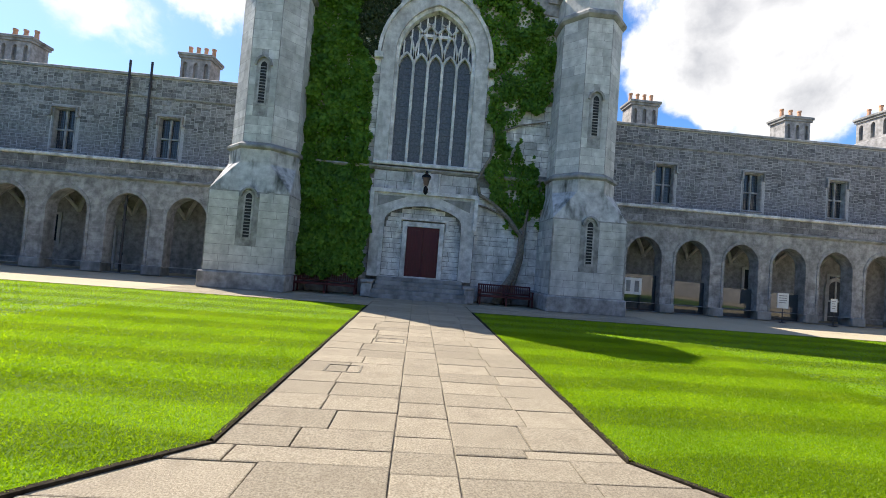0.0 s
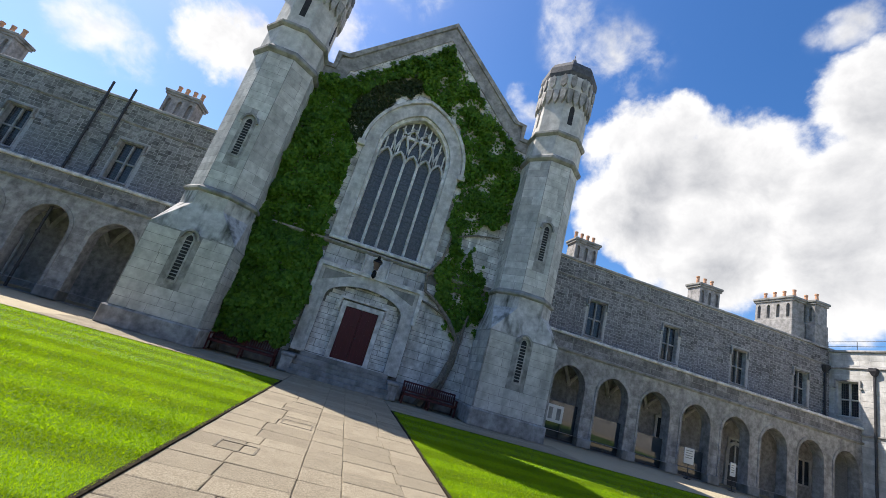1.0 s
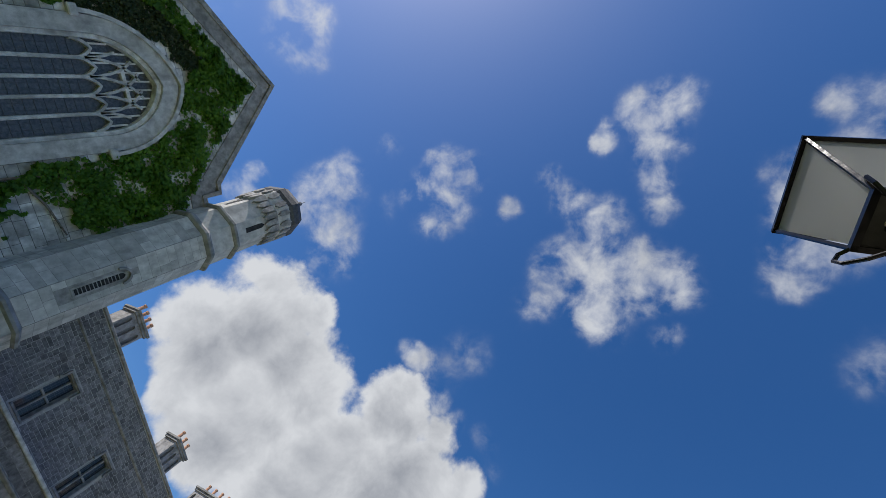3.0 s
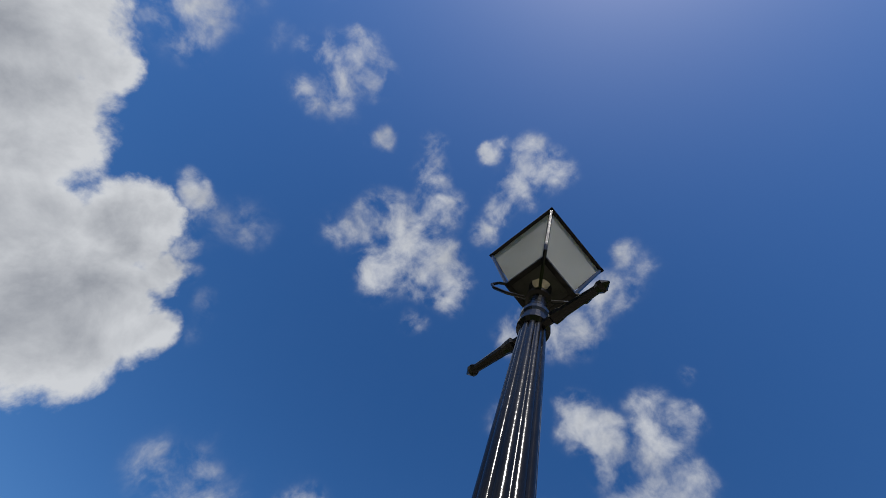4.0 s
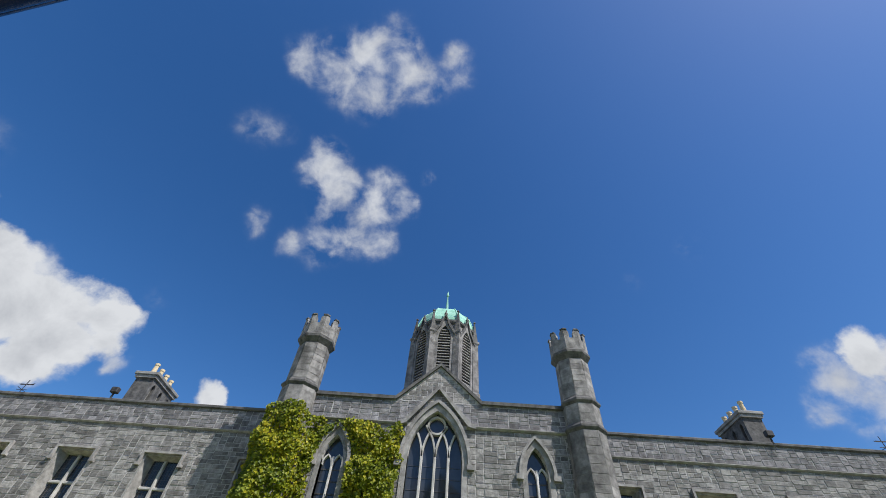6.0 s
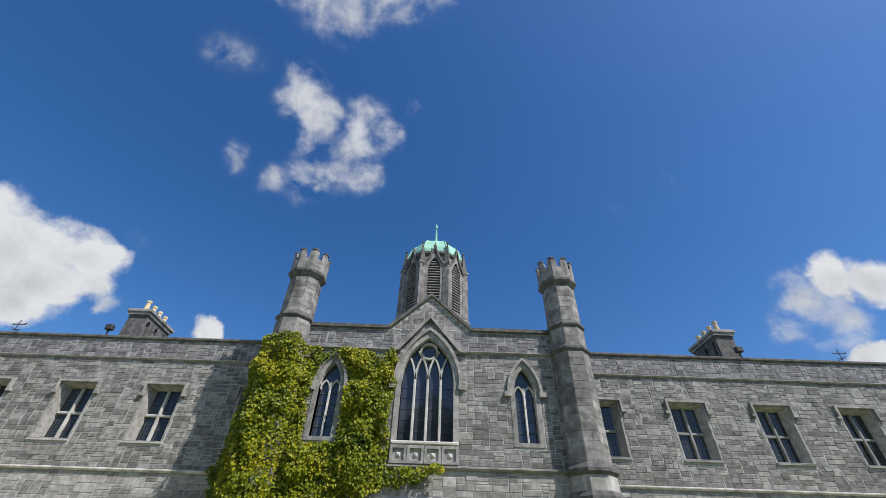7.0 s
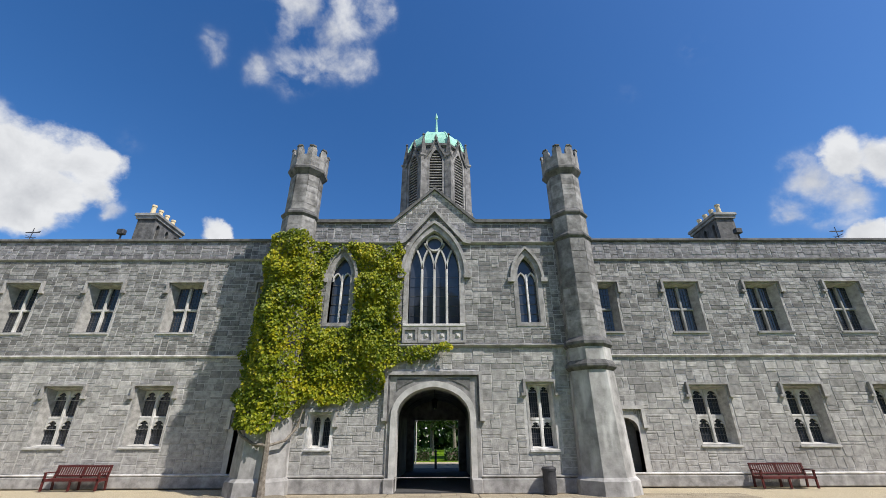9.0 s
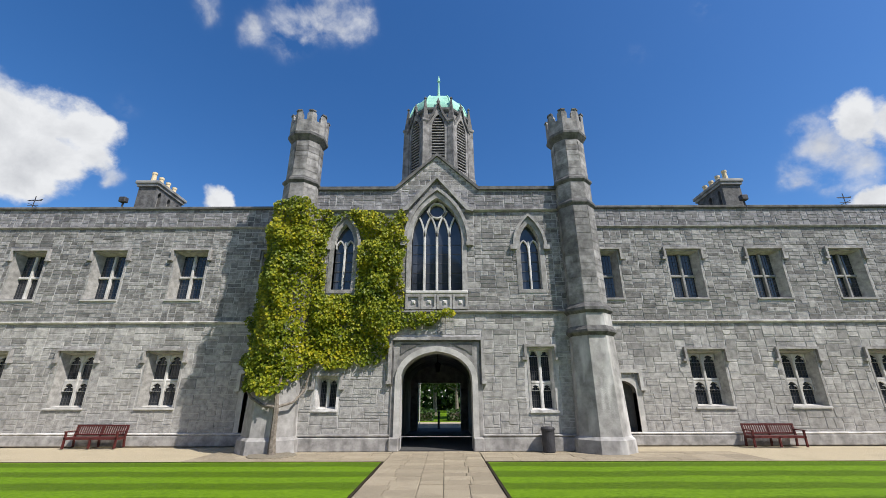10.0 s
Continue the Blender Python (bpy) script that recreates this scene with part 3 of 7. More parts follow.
# ---- wall pieces ----
def string_course(name, parent, u0, u1, z, h=0.14, out=0.12, mat=None):
    bm = B()
    prof = [(0.0, z), (-out * 0.4, z), (-out, z + h * 0.45), (-out, z + h * 0.75), (0.0, z + h)]
    a = [bm.verts.new((u0, v, zz)) for v, zz in prof]
    b = [bm.verts.new((u1, v, zz)) for v, zz in prof]
    for i in range(len(prof)):
        j = (i + 1) % len(prof)
        bm.faces.new((a[i], a[j], b[j], b[i]))
    bm.faces.new(a[::-1])
    bm.faces.new(b)
    return part(name, bm, mat or M_GREYDRESS, parent)


def hood(bm, u0, u1, z, drop, w=0.13, out=0.14, foot=0.13):
    """A square label mould over an opening, with its short returns."""
    slab(bm, [(u0, z - drop), (u0, z), (u1, z), (u1, z - drop), (u1 - w, z - drop), (u1 - w, z - w), (u0 + w, z - w), (u0 + w, z - drop)][::1], [], -out, 0.0)
    box(bm, u0 - foot * 0.6, u0 + w, -out, 0, z - drop - 0.1, z - drop)
    box(bm, u1 - w, u1 + foot * 0.6, -out, 0, z - drop - 0.1, z - drop)
    return bm


def sash_window(m, w, z0, z1, label, gothic=False, depth=0.30, hooded=True, frame_mat=None, lattice=False, name="window", glass=None, transom=0.5, surround=None, splay=0.30):
    """A two-light mullioned window: surround, hood, sill, mullion, transom and panes."""
    fm = frame_mat or M_ASHLAR
    t = thing(name, m, label, "window", kind="structure")
    ow = w / 2 + 0.08
    bm = slab(B(), rect(-ow, ow, z0 - 0.02, z1 + 0.06), [rect(-w / 2, w / 2, z0, z1)], -0.014, 0.05)
    wf, zf, k = w / 2 - 0.003, z1 - 0.003, depth * splay
    for q in (((-wf, 0.0, z0), (-wf, 0.0, zf), (-wf + k, depth + 0.1, zf - k / 2), (-wf + k, depth + 0.1, z0)),
              ((wf, 0.0, z0), (wf - k, depth + 0.1, z0), (wf - k, depth + 0.1, zf - k / 2), (wf, 0.0, zf)),
              ((-wf, 0.0, zf), (wf, 0.0, zf), (wf - k, depth + 0.1, zf - k / 2), (-wf + k, depth + 0.1, zf - k / 2))):
        bm.faces.new([bm.verts.new(p) for p in q])
    part("surround", bm, surround or fm, t)
    if hooded:
        part("hood_mould", hood(B(), -ow - 0.09, ow + 0.09, z1 + 0.15, 0.46, 0.09, 0.13, 0.14), M_GREYDRESS, t)
    bm = B()
    vs = [bm.verts.new(p) for p in ((-ow, -0.07, z0 - 0.10), (ow, -0.07, z0 - 0.10), (ow, -0.07, z0 - 0.04), (-ow, -0.07, z0 - 0.04),
                                    (-ow, depth, z0 - 0.10), (ow, depth, z0 - 0.10), (ow, depth, z0 + 0.06), (-ow, depth, z0 + 0.06))]
    for f in ((0, 1, 2, 3), (5, 4, 7, 6), (3, 2, 6, 7), (1, 0, 4, 5), (0, 3, 7, 4), (2, 1, 5, 6)):
        bm.faces.new([vs[i] for i in f])
    part("sill", bm, fm, t)
    w, z1 = w - 2 * k * depth / (depth + 0.1), z1 - k * 0.4
    zm = z0 + (z1 - z0) * transom
    part("mullion", box(B(), -0.055, 0.055, depth - 0.10, depth + 0.08, z0, z1, 0.02), fm, t)
    part("transom", box(B(), -w / 2, w / 2, depth - 0.08, depth + 0.07, zm - 0.05, zm + 0.05, 0.02), fm, t)
    for s in (-1, 1):
        for lo, hi in ((z0, zm), (zm, z1)):
            u0, u1 = (-w / 2, -0.05) if s < 0 else (0.05, w / 2)
            part("pane", box(B(), u0, u1, depth + 0.02, depth + 0.03, lo, hi), glass or M_GLASS, t)
            bm = B()
            nu, nz = 4, 6
            for i in range(1, nu):
                u = u0 + (u1 - u0) * i / nu
                box(bm, u - 0.006, u + 0.006, depth + 0.005, depth + 0.02, lo, hi)
            for i in range(1, nz):
                z = lo + (hi - lo) * i / nz
                box(bm, u0, u1, depth + 0.007, depth + 0.02, z - 0.006, z + 0.006)
            part("glazing_bar", bm, M_LEAD, t)
            if gothic:
                cu, hw = (u0 + u1) / 2, (u1 - u0) / 2
                zt = hi - (0.0 if hi == z1 else 0.05)
                bm = slab(B(), rect(cu - hw, cu + hw, zt - hw * 1.5, zt), [arch(cu, hw * 0.86, zt - hw * 1.5 + 0.01, zt - hw * 1.25, zt - 0.05, 4)], depth - 0.07, depth + 0.012)
                for k in (-1, 1):
                    slab(bm, [(cu + k * hw * 0.9, zt - hw * 1.1), (cu + k * hw * 0.9, zt - hw * 0.55), (cu + k * hw * 0.32, zt - hw * 0.85)], [], depth - 0.05, depth)
                part("cusped_head", bm, fm, t)
    return t


def wall_piece(name, m, outline, holes, depth, mat, label):
    w = part(name, slab(B(), outline, holes, 0.0, depth), mat)
    w.matrix_world = m
    return tagged(w, label, "wall", kind="structure")


def coping(parent, pts, w=0.2, v0=-0.1, v1=0.55, name="coping", mat=None):
    return part(name, sweep(B(), pts, w, v0, v1), mat or M_GREYDRESS, parent)


def chimney(m, w, d, h, npots, pot_mat, group, label, shafts=0, stone=None):
    """A stone stack with base, recessed shafts, cap slabs and clay pots."""
    t = thing("chimney", m, label, "chimney", group)
    part("base", box(B(), -w / 2, w / 2, -d / 2, d / 2, -1.6, 0.35, 0.03), stone or M_GREYDRESS, t)
    n = shafts or 3
    top = h - 0.22
    part("core", box(B(), -w / 2 + 0.22, w / 2 - 0.22, -d / 2 + 0.22, d / 2 - 0.22, 0.35, top), M_DARKSTONE, t)
    for turn, span, off, count in ((0, w, d, n), (2, w, d, n), (1, d, w, 2), (3, d, w, 2)):       # stone casing pierced by narrow arched recesses
        half, bay = span / 2 - (0.06 if turn % 2 == 0 else 0.24), span / count
        gaps = [arch(-span / 2 + bay * (q + 0.5), min(0.13, bay * 0.22), 0.5, top - 0.42, top - 0.2, 4) for q in range(count)]
        gaps = [g for g in gaps if abs(g[0][0]) < half - 0.05 and abs(g[-1][0]) < half - 0.05]
        face = part("casing", slab(B(), rect(-half, half, 0.35, top), gaps, -off / 2 + 0.06, -off / 2 + 0.24), stone or M_GREYDRESS, t)
        face.matrix_local = Matrix.Rotation(turn * math.pi / 2, 4, "Z")
    bm = box(B(), -w / 2 - 0.04, w / 2 + 0.04, -d / 2 - 0.02, d / 2 + 0.02, h - 0.22, h - 0.08)
    box(bm, -w / 2 - 0.11, w / 2 + 0.11, -d / 2 - 0.10, d / 2 + 0.10, h - 0.08, h + 0.10, 0.03)
    part("cap", bm, M_DARKSTONE, t)
    for k in range(npots):
        u = -w / 2 + w * (k + 0.5) / npots
        part("chimney_pot", rings(B(), u, 0, [(h + 0.08, 0.30), (h + 0.2, 0.25), (h + 0.62, 0.20), (h + 0.66, 0.25), (h + 0.76, 0.25)], n=10), pot_mat, t)
    return t


# ---- hall front (side with the great window) ----
GW = arch(0, 1.95, 6.38, 11.7, 14.25, 10)              # great window
hall_out = [(-6.4, 0), (-6.4, 15.0), (-5.4, 15.0), (-5.4, 15.9), (-4.9, 15.9), (0, 20.55), (4.9, 15.9), (5.4, 15.9), (5.4, 15.0), (6.4, 15.0), (6.4, 0)]
door_arch = arch(0, 1.85, 0.95, 3.5, 4.35, 8, True)
hall = wall_piece("wall_hall", FA, hall_out, [GW], 0.9, M_DARKJOINT, "pale grey stone gabled hall front with stained masonry")
coping(hall, [(-6.4, 15.05), (-5.42, 15.05), (-5.40, 15.95), (-4.88, 15.98), (0, 20.62), (4.88, 15.98), (5.40, 15.95), (5.42, 15.05), (6.4, 15.05)], 0.28, -0.16, 1.0)
part("gable_band", sweep(B(), [(-5.9, 14.75), (-5.05, 14.8), (-4.98, 15.4), (-4.7, 15.55), (0, 19.98), (4.7, 15.55), (4.98, 15.4), (5.05, 14.8), (5.9, 14.75)], 0.86, -0.07, 0.02), M_GREYDRESS, hall)
string_course("string_course", hall, -6.2, 6.2, 6.0, 0.2, 0.16)
part("plinth", box(B(), -6.2, -2.5, -0.12, 0, 0, 0.75, 0.03), M_GREYDRESS, hall)
part("plinth", box(B(), 2.5, 6.2, -0.12, 0, 0, 0.75, 0.03), M_GREYDRESS, hall)
stones(hall, lambda a, b: (-6.1, 6.1) if b < 15 else (-4.9 * (20.5 - b) / 4.6, 4.9 * (20.5 - b) / 4.6), 0.75, 20.0,
       [arch(0, 2.62, 6.2, 11.7, 15.0, 8), rect(-2.5, 2.5, 0, 6.0), rect(-7, 7, 5.98, 6.22)], M_PALE, hmin=0.26, hmax=0.46, lmin=0.4, lmax=1.1, near=(-6.2, 6.2, 0.7, 5.9), seed=3, jog=0.15, gap=0.02)

stones(hall, (-2.5, 2.5), 5.06, 5.98, [rect(-0.66, 0.66, 4.9, 6.0)], M_MOSSY, hmin=0.4, hmax=0.5, lmin=0.5, lmax=0.9, seed=4, jog=0.0)

great = thing("window_great", FA, "tall pointed stone window with five leaded lights and tracery", "window", kind="structure")
part("surround", slab(B(), arch(0, 2.6, 6.22, 11.7, 14.95, 12), [arch(0, 1.95, 6.38, 11.7, 14.25, 12)], -0.12, 0.06), M_PALE, great)
part("inner_moulding", slab(B(), arch(0, 1.95, 6.36, 11.7, 14.25, 12), [arch(0, 1.78, 6.46, 11.7, 14.05, 12)], 0.02, 0.5), M_PALE, great)
bm = sweep(B(), arc_head(0, 2.72, 11.55, 15.1, 12), 0.16, -0.24, -0.02)
for s in (-1, 1):
    box(bm, s * 2.72 - 0.22, s * 2.72 + 0.22, -0.26, 0, 11.3, 11.62, 0.04)
part("hood_mould", bm, M_PALE, great, "weathered pointed hood mould")
part("sill", box(B(), -2.6, 2.6, -0.2, 0.3, 6.22, 6.40, 0.04), M_PALE, great)
wl = 3.56 / 5
part("pane", slab(B(), arch(0, 1.8, 6.4, 11.7, 14.1, 10), [], 0.40, 0.42), M_STAINEDGLASS, great, "dark leaded glass")
for k in range(1, 5):
    u = -1.78 + wl * k
    part("mullion", box(B(), u - 0.07, u + 0.07, 0.18, 0.46, 6.4, 11.6, 0.03), M_PALE, great)
for k in range(5):
    cu = -1.78 + wl * (k + 0.5)
    part("light_head", sweep(B(), arc_head(cu, wl / 2, 11.25, 11.9, 5), 0.11, 0.2, 0.46), M_PALE, great)
    bm = B()
    for i in range(1, 16):
        box(bm, cu - wl / 2, cu + wl / 2, 0.385, 0.40, 6.4 + i * 0.32 - 0.007, 6.4 + i * 0.32 + 0.007)
    for du in (-0.12, 0.12):
        box(bm, cu + du - 0.006, cu + du + 0.006, 0.383, 0.40, 6.4, 11.7)
    part("leading", bm, M_LEAD, great)


def in_head(u):                                        # height of the window's head over u
    r = (1.78 ** 2 + 2.35 ** 2) / (2 * 1.78)
    x = r - 1.78 + abs(u)
    return 11.7 + math.sqrt(max(0, r * r - x * x))


for k in range(1, 5):
    u = -1.78 + wl * k
    for s in (-1, 1):
        pts, q = [], 0.0
        for i in range(7):
            a = i / 6 * 1.25
            p = (u + s * (1.05 - 1.05 * math.cos(a)) * 1.2, 11.55 + 2.0 * math.sin(a))
            if p[1] < in_head(p[0]) - 0.02 and abs(p[0]) < 1.75:
                pts.append(p)
        if len(pts) > 2:
            part("tracery_bar", sweep(B(), pts, 0.10, 0.2, 0.46), M_PALE, great)
for k in range(10):
    u = -1.78 + wl / 2 * (k + 0.5)
    z0 = 11.95 + (0.55 if abs(u) < 0.8 else 0.0)
    top = in_head(u) - 0.1
    if top > z0 + 0.3:
        part("tracery_bar", box(B(), u - 0.035, u + 0.035, 0.24, 0.44, z0 - 0.1, top), M_PALE, great)
part("tracery_transom", box(B(), -0.75, 0.75, 0.22, 0.45, 12.78, 12.92), M_PALE, great)

# doorway: square label, blind arch, infill stone, door, steps and pedestals
porch = thing("doorway", FA, "carved stone doorway with blind arch and square label mould", "doorway", kind="structure")
part("arch_frame", slab(B(), rect(-2.45, 2.45, 0.9, 4.95), [door_arch], -0.28, 0.0), M_PALE, porch)
part("arch_moulding", sweep(B(), [(-1.9, 0.95)] + arc_head(0, 1.9, 3.5, 4.42, 9, True) + [(1.9, 0.95)], 0.16, -0.36, -0.26), M_PALE, porch)
part("label_mould", slab(B(), [(-2.55, 3.35), (-2.55, 5.05), (2.55, 5.05), (2.55, 3.35), (2.37, 3.35), (2.37, 4.87), (-2.37, 4.87), (-2.37, 3.35)], [], -0.40, -0.28), M_PALE, porch)
for s in (-1, 1):
    # panel lies proud of the frame; its dark colour stands for recess shade
    part("spandrel_panel", slab(B(), [(s * 2.2, 4.74), (s * 2.2, 4.2), (s * 1.8, 4.36), (s * 1.15, 4.62), (s * 0.8, 4.74)], [], -0.30, -0.27), M_DARKSTONE, porch, "spandrel panel coloured dark as a shaded recess")
infill = part("infill", slab(B(), arch(0, 1.86, 0.95, 3.5, 4.36, 8, True), [rect(-0.72, 0.82, 0.96, 3.38)], -0.10, -0.02), M_DARKJOINT, porch)
stones(infill, (-1.83, 1.83), 0.97, 4.3, [rect(-0.95, 1.05, 0.9, 3.6), [(-3, 4.6), (-3, 3.0), (-1.83, 3.3), (-1.6, 3.95), (-0.9, 4.25), (-0.3, 4.34), (-0.3, 4.6)],
                                   [(3, 4.6), (3, 3.0), (1.83, 3.3), (1.6, 3.95), (0.9, 4.25), (0.3, 4.34), (0.3, 4.6)]], M_PALE, hmin=0.2, hmax=0.34, near=(-3, 3, 0, 5), seed=5, v=-0.10)
part("door_surround", slab(B(), [(-0.94, 0.96), (-0.94, 3.58), (1.04, 3.58), (1.04, 0.96)], [rect(-0.72, 0.82, 0.99, 3.36)], -0.22, -0.08), M_PALE, porch)
part("hood_mould", hood(B(), -1.12, 1.22, 3.76, 0.5, 0.1, 0.26, 0.05), M_PALE, porch)
door = thing("door_1", FA, "closed dark red panelled double door", "door", kind="structure")
for s, u0, u1 in ((-1, -0.71, 0.045), (1, 0.055, 0.81)):
    leaf = part("leaf", box(B(), u0, u1, -0.15, -0.09, 0.99, 3.35, 0.006), M_REDPAINT, door)
    for zl, zh in ((1.12, 1.75), (1.85, 2.45), (2.55, 3.22)):
        for a, b in ((u0 + 0.08, (u0 + u1) / 2 - 0.03), ((u0 + u1) / 2 + 0.03, u1 - 0.08)):
            part("panel", slab(B(), rect(a, b, zl, zh), [rect(a + 0.03, b - 0.03, zl + 0.03, zh - 0.03)], -0.172, -0.15), M_REDPAINT, leaf)
part("door_knob", rings(B(), 0.0, 0, [(0, 0.05), (0.02, 0.07), (0.05, 0.05)], 10), M_PIPE, door).matrix_local = Matrix.Translation((0.10, -0.15, 2.05)) @ Matrix.Rotation(math.pi / 2, 4, "X")
steps = thing("entrance_steps", FA, "worn grey stone steps up to the door", "steps", kind="structure")
for k in range(5):
    part("step", box(B(), -1.95 - 0.04 * (4 - k), 2.05 + 0.04 * (4 - k), -1.55 + 0.28 * k, -0.05, 0.185 * k, 0.185 * (k + 1), 0.015), M_DARKSTONE, steps)
for s in (-1, 1):
    bm = box(B(), s * 2.3 - 0.24, s * 2.3 + 0.24, -1.25, -0.1, 0, 0.62, 0.03)
    box(bm, s * 2.3 - 0.28, s * 2.3 + 0.28, -1.3, -0.08, 0.62, 0.74, 0.02)
    tagged(part("pedestal", bm, M_GREYDRESS), "low stone pedestal beside the steps", "pedestal").matrix_world = FA

# niche panels and wall lantern above the door
panel = thing("carved_panel", FA, "carved stone panel with colonnettes over the doorway", "panel", kind="structure")
part("backing", box(B(), -0.62, 0.62, -0.06, 0, 4.98, 5.98), M_PALE, panel)
for u in (-0.62, -0.1, 0.1, 0.62):
    part("colonnette", rings(B(), u, -0.1, [(4.98, 0.16), (5.1, 0.09), (5.85, 0.09), (5.98, 0.16)]), M_PALE, panel)
wl_lamp = thing("wall_lantern", FA @ Matrix.Translation((0.0, -0.55, 5.28)), "black iron bracket lantern with glass sides", "lamp")
part("bracket", pipe(B(), [(0, 0.5, -0.3), (0, 0.3, -0.36), (0, 0.08, -0.26), (0, 0, -0.05)], 0.035), M_IRON, wl_lamp)
part("rose", rings(B(), 0, 0, [(-0.42, 0.05), (-0.3, 0.22), (-0.1, 0.2), (-0.02, 0.1)], 8), M_IRON, wl_lamp)
part("glass_body", rings(B(), 0, 0, [(0.0, 0.20), (0.36, 0.36)], 4), M_GLASS, wl_lamp)
part("cap", rings(B(), 0, 0, [(0.36, 0.44), (0.42, 0.42), (0.56, 0.14), (0.62, 0.16), (0.72, 0.03)], 4), M_IRON, wl_lamp)


def slit_parts(parent, m_local, z0, z1, w=0.26):
    bm = slab(B(), arch(0, w / 2 + 0.07, z0 - 0.06, z1 - 0.1, z1 + 0.16, 5), [arch(0, w / 2, z0, z1 - 0.1, z1 + 0.08, 5)], -0.03, 0.02)
    sweep(bm, arc_head(0, w / 2 + 0.2, z1 - 0.1, z1 + 0.3, 5), 0.09, -0.10, 0.0)
    s = part("slit_surround", bm, M_GREYDRESS, parent)
    s.matrix_local = m_local
    b = part("slit_backing", slab(B(), arch(0, w / 2, z0, z1 - 0.1, z1 + 0.08, 5), [], -0.016, -0.006), M_LOUVRE, s)
    n = int((z1 - z0) / 0.13)
    for k in range(n):
        z = z0 + 0.02 + (z1 - z0 - 0.05) * k / n
        bm = B()
        vs = [bm.verts.new(p) for p in ((-w / 2, -0.035, z), (w / 2, -0.035, z), (w / 2, 0.0, z + 0.03), (-w / 2, 0.0, z + 0.03),
                                        (-w / 2, -0.035, z - 0.025), (w / 2, -0.035, z - 0.025), (w / 2, 0.0, z + 0.005), (-w / 2, 0.0, z + 0.005))]
        for f in ((0, 1, 2, 3), (7, 6, 5, 4), (0, 4, 5, 1), (2, 6, 7, 3)):
            bm.faces.new([vs[i] for i in f])
        part("slat", bm, M_GREYDRESS, s)


